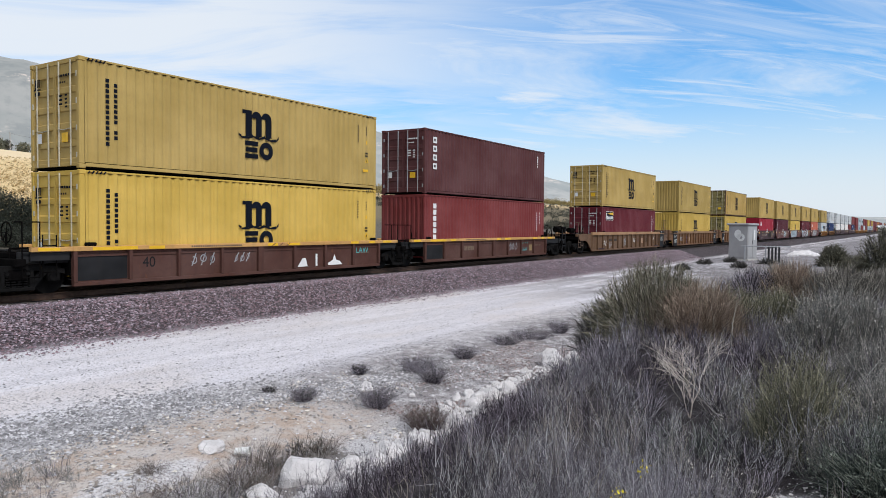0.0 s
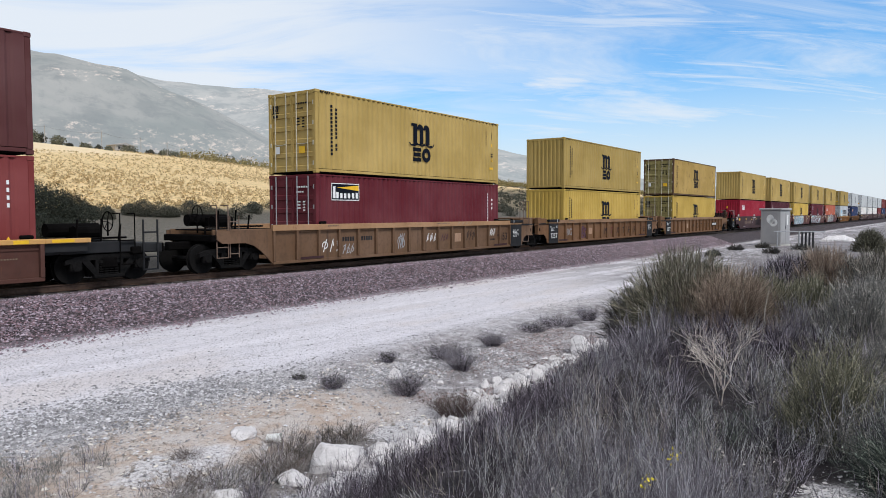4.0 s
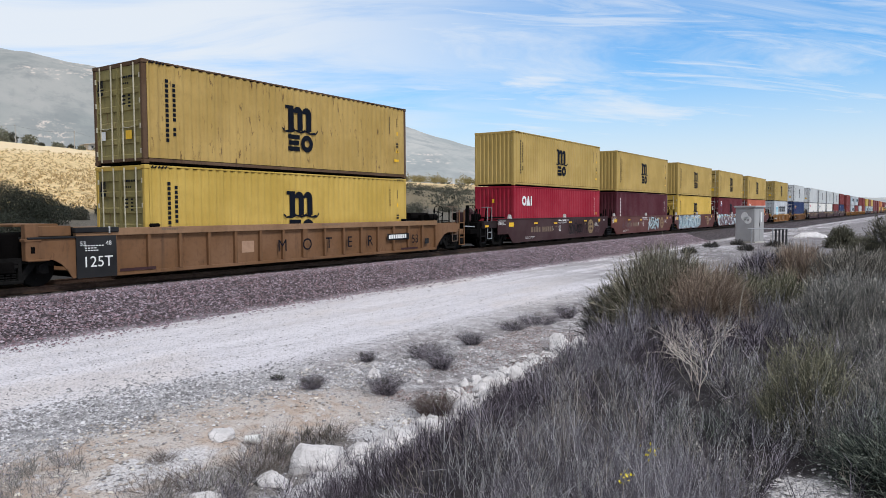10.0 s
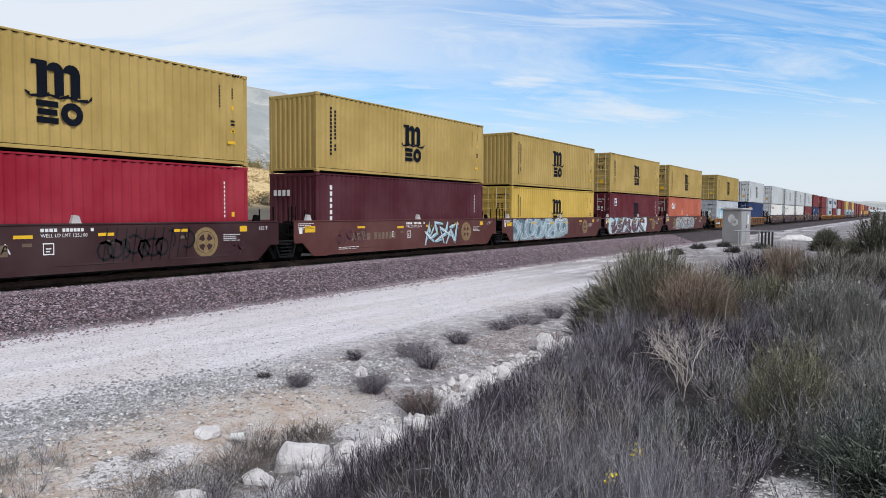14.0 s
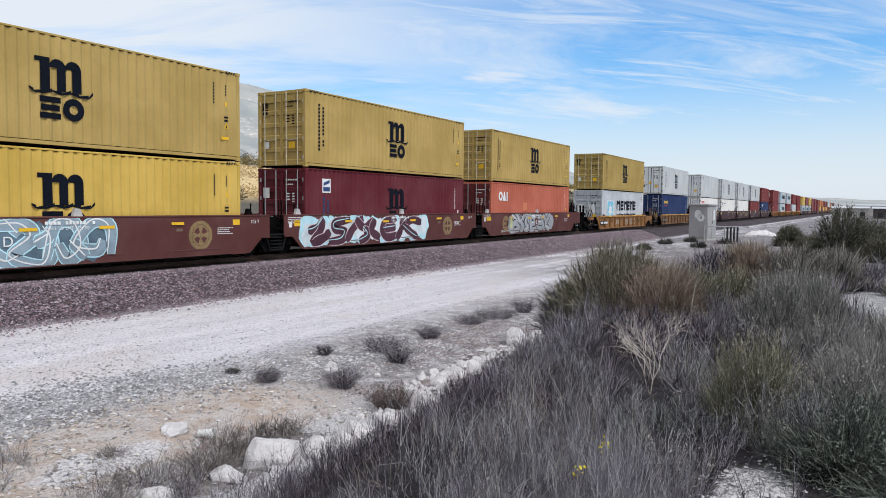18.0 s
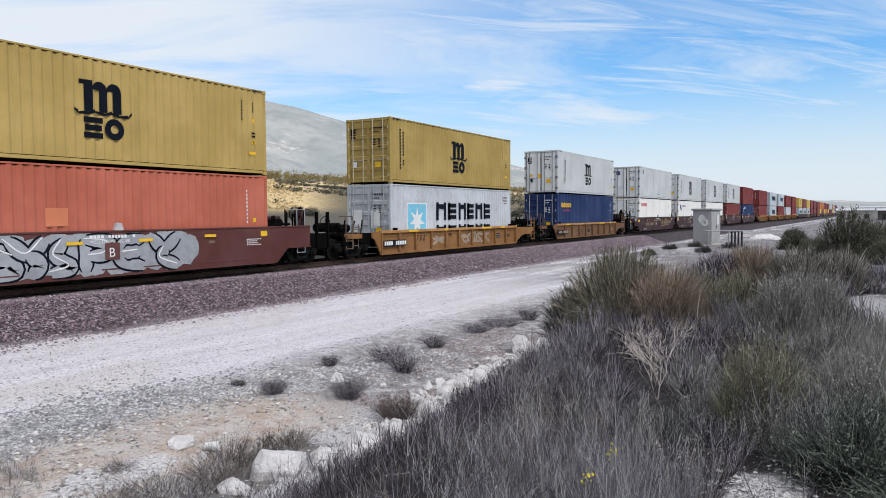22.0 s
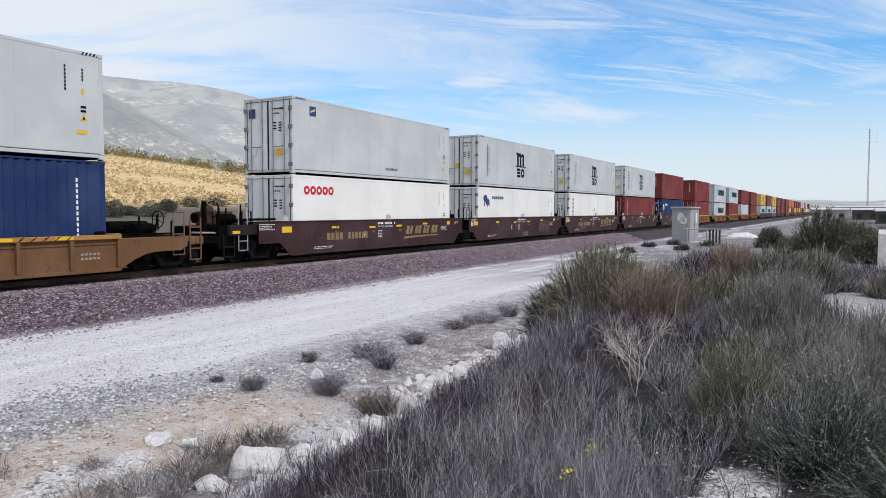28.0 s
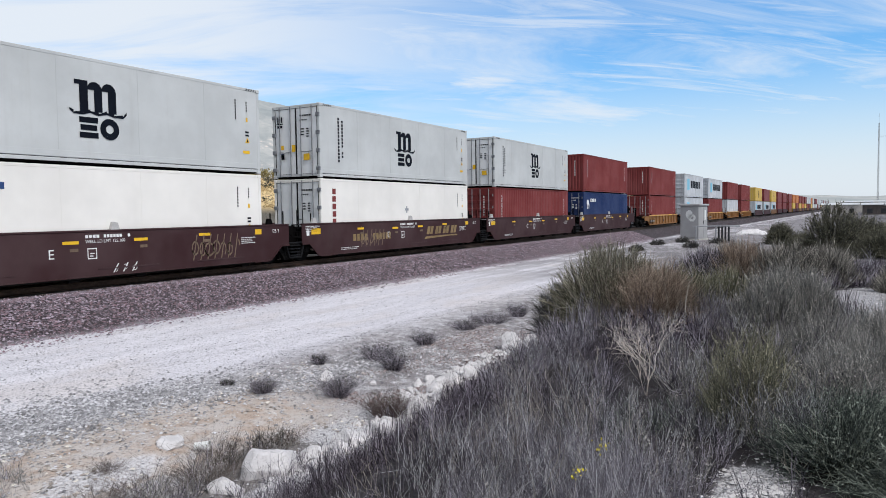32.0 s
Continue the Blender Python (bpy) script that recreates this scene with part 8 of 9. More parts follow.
# bleached bare shrub
def bare_shrub(at, height, seed):
    rng = random.Random(seed)
    root = thing("bare_shrub", at, "bleached bare twiggy shrub among grey brush", "shrub")
    paths, radii = [], []

    def grow(p, way, length, r, depth):
        mid = p + way * length * 0.5 + Vector((rng.uniform(-1, 1), rng.uniform(-1, 1), rng.uniform(-0.5, 0.5))) * length * 0.08
        end = p + way * length
        paths.append([tuple(p), tuple(mid), tuple(end)])
        radii.append([r, r * 0.8, r * 0.6])
        if depth:
            for _ in range(rng.choice((2, 2, 3))):
                w2 = (way + Vector((rng.uniform(-1, 1), rng.uniform(-1, 1), rng.uniform(-0.5, 0.5))) * 0.74).normalized()
                start = p + way * length * rng.uniform(0.55, 1.0)
                grow(start, w2, length * rng.uniform(0.55, 0.9), r * 0.66, depth - 1)
    for i in range(4):
        a = i * 1.57 + rng.uniform(-0.3, 0.3)
        grow(Vector((0, 0, 0)), Vector((math.cos(a) * 0.28, math.sin(a) * 0.28, 1)).normalized(), height * 0.30, 0.0052, 5)
    v, q = tubes(np.array(paths), np.array(radii), 4)
    tagged(part("branch_mass", fast_mesh("branch_mass", v, q, M["bare twigs"]), None, root), kind="stuff")


bare_shrub(floor_at(6.5, 1.62), 1.02, 4)


# dense brush over the bank
def brush_limit(x):
    return 2.28 + 0.27 * (x - 2.2) if x < 12 else 4.8 + 0.06 * (x - 12)


def brush(name, seed, clumps, height, region, mat, label, stems_n=12, tips_n=74, size=0.46, tip=0.5, reach=24, fine=1.0, span=(-3.2, 5.4)):
    """Brush: many low domes of stems with fine upright twigs, of uneven height; close by the twigs are bent and finer."""
    rng = np.random.default_rng(seed)
    close, far = ([], [], [], []), ([], [], [], [])
    made = tries = 0
    while made < clumps and tries < clumps * 40:
        tries += 1
        x = 1.6 + reach * rng.random() ** 1.7
        y = span[0] + (span[1] - span[0]) * rng.random()
        if not region(x, y, rng):
            continue
        made += 1
        near = x * x + y * y < 30 and y < 5.4
        edge = 0.62 + 0.38 * step(0.0, 0.55, abs(brush_limit(x) - y))
        h = height * max(0.4, min(1.0, 0.86 + 0.9 * noise.noise((x * 1.5, y * 1.5, 7)))) * rng.uniform(0.65, 1.25) * edge
        w = size * rng.uniform(0.7, 1.3) * (0.85 + 0.03 * x)
        thick = fine * (0.70 if near else 0.78 + 0.09 * max(x - 3.5, 0.0))
        count = int(tips_n * (1.25 if near else 1 - 0.45 * step(7, 15, x)))
        for o, q in zip(close if near else far, dome_paths(rng, np.array((x, y, relief(x, y) - 0.02)), h, w, stems_n, count, h * tip, 0.0026 * thick, 0.0019 * thick, 0.5 if near else 0.6, 0.15, rng.normal(0, 0.14, 2), 1.0 if near else 0.7, near, 0.30 if near else 0.38)):
            o.append(q)
    vs, qs, seen, spots = [], [], 0, []
    for group in (close, far):
        if not group[0]:
            continue
        w, wr, tp, tr = (np.concatenate(o) for o in group)
        spots.append(tp[:, (0, -1)])
        for paths, radii in ((w, wr), (tp, tr)):
            v, q = tubes(paths, radii)
            vs.append(v)
            qs.append(q + seen)
            seen += len(v)
    tagged(new(name, fast_mesh(name, np.concatenate(vs), np.concatenate(qs), mat)), label, "brush", kind="stuff")
    return np.concatenate(spots)


def bare_patch(x, y):
    return (((x - 4.3) / 0.9) ** 2 + ((y - 0.53) / 0.27) ** 2 < 1 or ((x - 14.6) / 2.9) ** 2 + ((y + 0.35) / 0.75) ** 2 < 1
            or ((x - 9.5) / 0.55) ** 2 + ((y - 0.6) / 0.28) ** 2 < 1 or ((x - 6.0) / 0.5) ** 2 + ((y - 1.5) / 0.16) ** 2 < 1)


def grey_region(x, y, rng):
    return y < brush_limit(x) - 0.15 * rng.random() and x * x + y * y > 5.5 and not bare_patch(x, y) and not (x < 5.65 and y < 0.22)


def patchy(lo, hi, z):
    """Brush of one kind grows where the noise lies between lo and hi."""
    return lambda x, y, rng: grey_region(x, y, rng) and lo < noise.noise((x * 0.85, y * 1.25, z)) + 0.30 * step(5.6, 4.2, x) * step(0.5, 1.0, y) * step(2.3, 1.6, y) + 0.12 * (rng.random() - 0.5) < hi


def green_region(x, y, rng):
    return grey_region(x, y, rng) and (y < 1.35 - 0.02 * x and rng.random() < 0.8 or noise.noise((x * 0.5, y * 0.8, 9)) > 0.15 or y > brush_limit(x) - 0.5 and x > 7)


def slope_region(x, y, rng):
    return brush_limit(x) - 0.1 < y < brush_limit(x) + 0.75 + 0.3 * rng.random() and x < 13


brush("dead_brush", 3, 430, 0.47, patchy(-0.18, 0.25, 4.0), M["dead stems"], "dense grey purple dead brush on the bank")
brush("dark_brush", 13, 520, 0.42, patchy(-2, 0.02, 4.0), M["purple stems"], "dark purple brown dead brush on the bank")
brush("pale_brush", 23, 420, 0.48, patchy(0.08, 2, 4.0), M["pale stems"], "pale lilac grey dead brush on the bank")
brush("silver_brush", 43, 105, 0.46, lambda x, y, rng: grey_region(x, y, rng) and ((x - 3.5) / 0.9) ** 2 + ((y - 1.30) / 0.6) ** 2 < 1, M["silver stems"], "pale silver lilac dead brush on the bank", 12, 80, 0.40)
brush("slope_brush", 33, 300, 0.24, slope_region, M["purple stems"], "low dark grey brush down the slope of the bank", 10, 46, 0.34)
brush("straw_grass", 44, 70, 0.40, lambda x, y, rng: grey_region(x, y, rng) and ((x - 4.3) / 0.75) ** 2 + ((y - 1.95) / 0.55) ** 2 < 1, M["straw stems"], "pale warm dry grass in the brush", 9, 42, 0.36, 0.6)
brush("grey_herbs", 45, 70, 0.34, lambda x, y, rng: grey_region(x, y, rng) and ((x - 5.5) / 0.9) ** 2 + ((y - 1.35) / 0.35) ** 2 < 1, M["deep green"], "dark grey green herbs in the brush", 10, 50, 0.34, 0.5)
brush("dry_grass", 4, 230, 0.42, grey_region, M["straw"], "pale dry grass stems among the brush", 4, 7, 0.36, 0.75, 20, 1.05)
p = brush("green_herbs", 5, 270, 0.40, green_region, M["green stems"], "grey green leafy herbs among the brush", 10, 36, 0.36, 0.5, 14)
rng = np.random.default_rng(9)
f = rng.random((len(p) * 3, 1)) * 0.8 + 0.2
pp = np.repeat(p, 3, 0)
v, q = leaf_quads(pp[:, 0] * (1 - f) + pp[:, -1] * f + rng.normal(0, 0.006, (len(pp), 3)), 0.008, rng, 2.4)
tagged(new("herb_leaves", fast_mesh("herb_leaves", v, q, M["green stems"])), "small grey green leaves of the herbs", "brush", kind="stuff")


def grass_region(x, y, rng):
    return brush_limit(x) + 0.4 < y < bank_edge(x) + 0.5 and rng.random() < 0.5


def corner_region(x, y, rng):
    return 1.9 < x < 5.9 and 3.4 < y < 5.1 + 0.9 * rng.random() and rng.random() < 0.6


brush("corner_grass", 8, 130, 0.32, corner_region, M["dead stems"], "grey green grass at the foot of the bank", 10, 40, 0.34)
def foot_region(x, y, rng):
    """The grassy foot of the bank, with bare slab in the middle."""
    edge = ((x - 3.1) / 1.15) ** 2 + ((y - 7.25) / 0.75) ** 2
    low = ((x - 4.9) / 1.7) ** 2 + ((y - 5.8) / 0.5) ** 2
    return edge < 1 - 0.5 * rng.random() or low < 1 - 0.6 * rng.random()


brush("foot_grass", 10, 120, 0.26, foot_region, M["green stems"], "grey green grass on the dirt at the foot of the bank", 12, 26, 0.30, 0.6, 7, 0.9, (5.3, 8.2))
brush("foot_tangle", 16, 34, 0.19, lambda x, y, rng: ((x - 6.0) / 0.55) ** 2 + ((y - 6.05) / 0.32) ** 2 < 1, M["foot stems"], "dark brown tangle of twigs between the rocks", 12, 34, 0.36, 0.6, 7, 0.9, (5.3, 8.2))
brush("foot_twigs", 15, 85, 0.32, foot_region, M["dead stems"], "thin dark dry twigs at the foot of the bank", 7, 10, 0.34, 0.6, 7, 1.0, (5.3, 8.2))
brush("edge_grass", 6, 90, 0.26, grass_region, M["dead stems"], "sparse grey grass between the rocks", 8, 22, 0.26)

# wild mustard with small yellow flowers
for x, y, h, sd in ((3.3, 1.03, 0.58, 1), (3.0, 1.055, 0.53, 2)):
    rng = np.random.default_rng(sd)
    herb = thing("mustard_plant", floor_at(x, y), "thin wild mustard plant with yellow flowers", "plant")
    roots = rng.normal(0, 0.03, (9, 3))
    roots[:, 2] = 0
    pth, rad = stems(rng, roots, h, 0.5, 0.1, 0.004, 4)
    k = int(np.argmax(pth[:, 3, 2]))
    pth[..., 2] *= h / pth[k, 3, 2]
    pth[..., :2] -= pth[k, 3, :2]
    v, q = tubes(pth, rad)
    tagged(part("stem_mass", fast_mesh("stem_mass", v, q, M["green stems"]), None, herb), kind="stuff")
    tips = pth[k:k + 1, 3]
    v, q = leaf_quads(np.repeat(tips, 20, 0) + rng.normal(0, 0.018, (len(tips) * 20, 3)), 0.010, rng, 1.4)
    tagged(part("blossom", fast_mesh("blossom", v, q, M["flower"]), None, herb, "small yellow flowers"), kind="stuff")

# dark tufts on the gravel
for x, y, w, h in ((9.74, 8.17, 0.29, 0.21), (8.35, 6.65, 0.60, 0.36), (10.67, 7.55, 0.74, 0.32), (10.12, 6.85, 0.55, 0.36), (12.12, 7.44, 0.55, 0.30), (7.8, 7.65, 0.42, 0.25), (7.85, 8.45, 0.2, 0.09), (7.94, 5.48, 0.72, 0.36), (14.22, 7.63, 0.65, 0.24), (15.23, 7.5, 0.96, 0.30), (16.5, 7.34, 0.6, 0.36), (5.7, 6.3, 0.8, 0.28), (5.2, 6.0, 0.9, 0.26), (4.6, 6.1, 0.8, 0.24), (4.2, 6.3, 0.7, 0.2), (5.0, 5.7, 0.7, 0.3), (6.4, 5.9, 0.5, 0.2), (3.8, 5.7, 0.8, 0.3), (4.7, 6.9, 0.4, 0.14)):
    dry = x < 6.5
    shrub("grass_tuft", floor_at(x, y), "sparse grey dry tuft on the gravel" if dry else "small dark brown tuft on the gravel", h * 1.05, w * 1.15, 140 if dry else 420, M["dry twigs"] if dry else M["russet stems"] if 7.9 < x < 8.0 else M["dead stems"], None if dry else M["dark leaves"], 0 if dry else 420, 0.009, int(x * 100), 1.3, 0.0019, "tuft", 2.4)

# ---------------------------------------------------------------- rocks
def rock(x, y, w, h, seed, label="pale angular limestone rock on the ground"):
    bm = bmesh.new()
    bmesh.ops.create_icosphere(bm, subdivisions=4, radius=1.0)
    rng = random.Random(seed)
    cuts = [Vector((rng.uniform(-1, 1), rng.uniform(-1, 1), rng.uniform(-0.3, 1))).normalized() for _ in range(12)]
    for vv in bm.verts:
        c = vv.co.copy()
        for d in cuts:
            over = c.dot(d) - 0.60
            if over > 0:
                c -= d * over * 0.97
        c += c.normalized() * 0.10 * noise.noise(c * 1.3 + Vector((seed * 3.7, 0, 0)))
        c += c.normalized() * 0.05 * noise.noise(c * 3.2 + Vector((seed, 1, 0)))
        c += c.normalized() * 0.05 * noise.noise(c * 7.0 + Vector((0, seed, 0))) + c.normalized() * 0.02 * noise.noise(c * 19.0)
        vv.co = Vector((c.x * w * 0.54, c.y * w * 0.44, c.z * h * 0.80))
    for face in bm.faces:
        face.smooth = True
    ob = new("rock", finish(bm, "rock", M["white rock"]))
    ob.matrix_basis = pose(x, y, relief(x, y) + h * 0.10, 0, 0, rng.uniform(0, 360))
    tagged(ob, label, "rock", "rocks along the bank")


for i, (x, y, w, h) in enumerate(((12.74, 5.77, 0.80, 0.52), (13.3, 5.62, 0.70, 0.34), (8.9, 7.33, 0.28, 0.23), (5.62, 5.35, 0.715, 0.40), (4.95, 5.45, 0.46, 0.15), (4.26, 5.71, 0.50, 0.16), (5.55, 7.0, 0.44, 0.13), (7.21, 5.06, 0.42, 0.27), (6.71, 5.16, 0.52, 0.22), (8.13, 5.14, 0.48, 0.38), (8.5, 5.55, 0.3, 0.3), (8.8, 5.76, 0.3, 0.2), (9.34, 5.55, 0.42, 0.22), (9.7, 5.7, 0.36, 0.2), (10.06, 5.65, 0.47, 0.22), (10.5, 5.75, 0.3, 0.16), (9.26, 6.66, 0.13, 0.09), (6.2, 5.35, 0.4, 0.14), (5.9, 5.0, 0.3, 0.14), (8.9, 5.2, 0.32, 0.2), (5.45, 6.45, 0.12, 0.1), (7.6, 5.3, 0.25, 0.16), (11.2, 5.9, 0.3, 0.14), (11.9, 5.95, 0.28, 0.18), (9.55, 6.0, 0.26, 0.17), (9.15, 5.85, 0.22, 0.15), (9.95, 6.0, 0.24, 0.16), (10.4, 5.5, 0.40, 0.26), (8.3, 5.7, 0.2, 0.14), (10.8, 6.0, 0.2, 0.12), (7.0, 5.45, 0.2, 0.12), (6.35, 5.05, 0.34, 0.2))):
    rock(x, y, w, h, i + (41 if w > 0.7 else 1))
rock(62.0, 7.0, 2.6, 0.7, 61, "pale heap of stone beside the road")
rock(60.5, 7.6, 1.4, 0.5, 62, "pale heap of stone beside the road")

cup = thing("paper_cup", (5.61, 6.6, relief(5.61, 6.6) + 0.062), "white paper cup lying on the dirt", "cup", turn=-60)
bm = bmesh.new()
prof = [(0.0, 0.042), (0.0, 0.038), (0.15, 0.055), (0.17, 0.06), (0.17, 0.056), (0.004, 0.036)]
rows = [[bm.verts.new((a, b * math.cos(q), b * math.sin(q))) for q in (i * math.tau / 20 for i in range(20))] for a, b in prof]
for one, two in zip(rows, rows[1:]):
    for i in range(20):
        bm.faces.new((one[i], one[(i + 1) % 20], two[(i + 1) % 20], two[i]))
bm.faces.new(rows[-1])
part("cup_wall", bm, M["white ink"], cup)

# ---------------------------------------------------------------- things beside the track
CAB = (49.6, 8.95)
cz = ground_height(*CAB)
cab = thing("signal_cabinet", (*CAB, cz), "pale grey steel signal cabinet with a white painted patch", "cabinet", turn=-12)
w, d, h = 1.5, 1.25, 2.42
part("plinth", shared("plinth", M["concrete"], bx(-0.1, -0.1, -0.25, w + 0.1, d + 0.1, 0.08, 0.02)), None, cab)
part("body", shared("cab_body", M["cabinet"], bx(0, 0, 0.08, w, d, h - 0.14, 0.02)), None, cab)
part("roof", shared("cab_roof", M["cabinet"], bx(-0.10, -0.10, h - 0.14, w + 0.10, d + 0.10, h, 0.04)), None, cab)
for a, b in ((0.05, 0.73), (0.77, 1.45)):
    dr = part("door", shared("cab_door%.2f" % a, M["cabinet"], bx(a, -0.025, 0.18, b, 0.0, h - 0.24, 0.01)), None, cab)
part("handle", shared("cab_handle", M["post"], rods(((0.70, -0.06, 1.1), (0.70, -0.06, 1.3)), radius=0.02)), None, dr)
part("side_door", shared("cab_side", M["cabinet"], bx(-0.025, 0.1, 0.18, 0.0, d - 0.1, h - 0.24, 0.01)), None, cab)
bm = bmesh.new()
for outline in ring(0.62, 1.72, 0.0, 0.30, 0, 360, 12, 0.8) + ring(0.82, 1.50, 0.10, 0.26, 0, 360, 10):
    bm.faces.new([bm.verts.new((-0.029, d - a, b)) for a, b in outline])
part("paint_patch", finish(bm, "paint_patch", M["white ink"]), None, cab, "white painted patch")
flat(cab, "notice", [(0.95, 1.35, 1.15, 2.0)], M["white ink"], "white notice", -0.029)

rail = thing("barrier_rail", (47.6, 8.75, ground_height(47.6, 8.75)), "pale steel barrier rail in front of the cabinet", "barrier")
for i in range(2):
    part("post", shared("rail_post", M["galvanised"], rods(((0, 0, -0.2), (0, 0, 1.0)), radius=0.04, sides=8)), None, rail).location = (1.2 * i * 0.35, -1.15 * i, 0)
part("bar", shared("rail_bar", M["galvanised"], rods(((0, 0.2, 0.98), (0.95, -2.5, 0.98)), radius=0.035, sides=8)), None, rail)
for i in range(4):
    o = new("bollard", shared("bollard", M["post"], rods(((0, 0, -0.2), (0, 0, 1.0)), radius=0.06, sides=10)))
    o.location = (48.2 + 0.2 * i, 7.45 - 0.17 * i, ground_height(48, 7.3) - 0.02)
    tagged(o, "dark steel post beside the cabinet", "post", "posts beside the cabinet")

# mast beyond the bushes
mast = thing("radio_mast", (420, -10.3, -0.9), "thin lattice radio mast with a side antenna", "mast")
bm = bmesh.new()
for a in range(3):
    c = (0.45 * math.cos(a * 2.094), 0.45 * math.sin(a * 2.094))
    rod_bm(bm, (*c, 0), (c[0] * 0.5, c[1] * 0.5, 44), 0.075, 5)
part("legs", bm, M["galvanised"], mast)
bm = bmesh.new()
for i in range(34):
    z0, z1 = i * 1.3, (i + 1) * 1.3
    for a in range(3):
        s0, s1 = 0.45 * (1 - 0.5 * z0 / 44), 0.45 * (1 - 0.5 * z1 / 44)
        rod_bm(bm, (s0 * math.cos(a * 2.094), s0 * math.sin(a * 2.094), z0), (s1 * math.cos((a + 1) * 2.094), s1 * math.sin((a + 1) * 2.094), z1), 0.04, 4)
part("lattice", bm, M["galvanised"], mast)
bm = bmesh.new()
rod_bm(bm, (0, 0, 44), (0, 0, 49), 0.05, 5)
rod_bm(bm, (0, 0, 37.5), (0, -3.2, 37.5), 0.06, 5)
rod_bm(bm, (0, -3.2, 36.5), (0, -3.2, 42.5), 0.06, 5)
part("antenna", bm, M["galvanised"], mast)

# low buildings and a pale pillar at the far right
M["far wall"] = plain("pale building wall", (0.46, 0.43, 0.40), 0.8)
M["far roof"] = plain("pale metal roof", (0.62, 0.62, 0.62), 0.5)
M["dark wall"] = plain("dark brown wall", (0.10, 0.085, 0.08), 0.8)
for x, y, w, d, h, wall in ((230, 3.5, 14, 9, 3.1, "far wall"), (210, -6.5, 16, 9, 3.0, "dark wall"), (300, -9, 30, 26, 4.2, "far wall"), (140, -7.5, 10, 5.0, 2.7, "dark wall")):
    b = thing("shed", (x, y, -0.9), "low shed with a pale metal roof", "building")
    bm = bmesh.new()
    box_bm(bm, 0, -d / 2, 0, w, d / 2, h)
    part("wall", bm, M[wall], b)
    bm = bmesh.new()
    prism = [(-0.4, h), (w / 2, h + 0.5), (w + 0.4, h), (w + 0.4, h + 0.12), (w / 2, h + 0.62), (-0.4, h + 0.12)]
    prism_bm(bm, prism, -d / 2 - 0.4, d / 2 + 0.4)
    part("roof", bm, M["far roof"], b)
    for i in range(3):
        bm = bmesh.new()
        q = -d / 2 + d * (i + 0.5) / 3
        box_bm(bm, -0.04, q - 0.6, 0.9, 0.0, q + 0.6, 2.1, 0.02)
        part("window", bm, M["post"], b)
pil = thing("pillar", (28.6, -1.28, ground_height(28.6, -1.28) - 0.03), "white weathered concrete pillar by the bushes", "pillar")
bm = bmesh.new()
prism_bm(bm, [(-0.28, 0), (0.28, 0), (0.20, 1.25), (0.0, 1.4), (-0.20, 1.25)], -0.22, 0.22)
part("shaft", bm, M["white rock"], pil)

# ---------------------------------------------------------------- beyond the track
rng0 = random.Random(12)
M["shade leaves"] = stem_material("deep dark green leaves", (0.030, 0.034, 0.027), (0.085, 0.092, 0.066), (0.045, 0.050, 0.038))
M["scrub leaves"] = stem_material("dusty dark scrub leaves", (0.060, 0.062, 0.050), (0.16, 0.155, 0.115), (0.090, 0.088, 0.068))


def crown_points(rng, count, lobes, height, width):
    """Points on the outside of several round lobes that make up one crown."""
    out = []
    for k in range(lobes):
        a, r = rng.random() * math.tau, width * 0.30 * math.sqrt(rng.random())
        top = height * (0.62 + 0.38 * rng.random()) * (1 - 0.35 * (r / (width * 0.5)) ** 2)
        d = rng.normal(0, 1, (count // lobes, 3))
        d /= np.linalg.norm(d, axis=1)[:, None]
        d *= (0.72 + 0.28 * rng.random((len(d), 1)) ** 0.5) * (1 + 0.10 * np.sin(d[:, :1] * 7 + k) * np.cos(d[:, 1:2] * 6))
        out.append(d * (width * 0.27, width * 0.27, top * 0.5) + (math.cos(a) * r, math.sin(a) * r, top * 0.5))
    pts = np.concatenate(out)
    pts[:, 2] = np.maximum(pts[:, 2], 0.05)
    return pts


def far_bush(x, y, height, width, leaf, label, seed, leaves=5200, size=0.075, lobes=9, name="bush"):
    """A bush or tree seen from far: forked trunk, branches and a crown of small leaves."""
    rng = np.random.default_rng(seed)
    root = thing(name, (x, y, ground_height(x, y) - 0.1), label, name)
    pts = crown_points(rng, leaves, lobes, height, width)
    ends = pts[rng.integers(0, len(pts), 26)] * 0.9
    t = np.linspace(0, 1, 4)[None, :, None]
    paths = ends[:, None] * np.concatenate([t ** 1.5, t ** 1.5, t], 2)
    v, q = tubes(paths, np.full((26, 4), height * 0.012) * np.array([1.6, 1.0, 0.6, 0.25])[None], 4)
    tagged(part("branch_mass", fast_mesh("branch_mass", v, q, M["bark"]), None, root), kind="stuff")
    v, q = leaf_quads(pts, size, rng, 2.0)
    tagged(part("crown", fast_mesh("crown", v, q, leaf), None, root), kind="stuff")
    return root


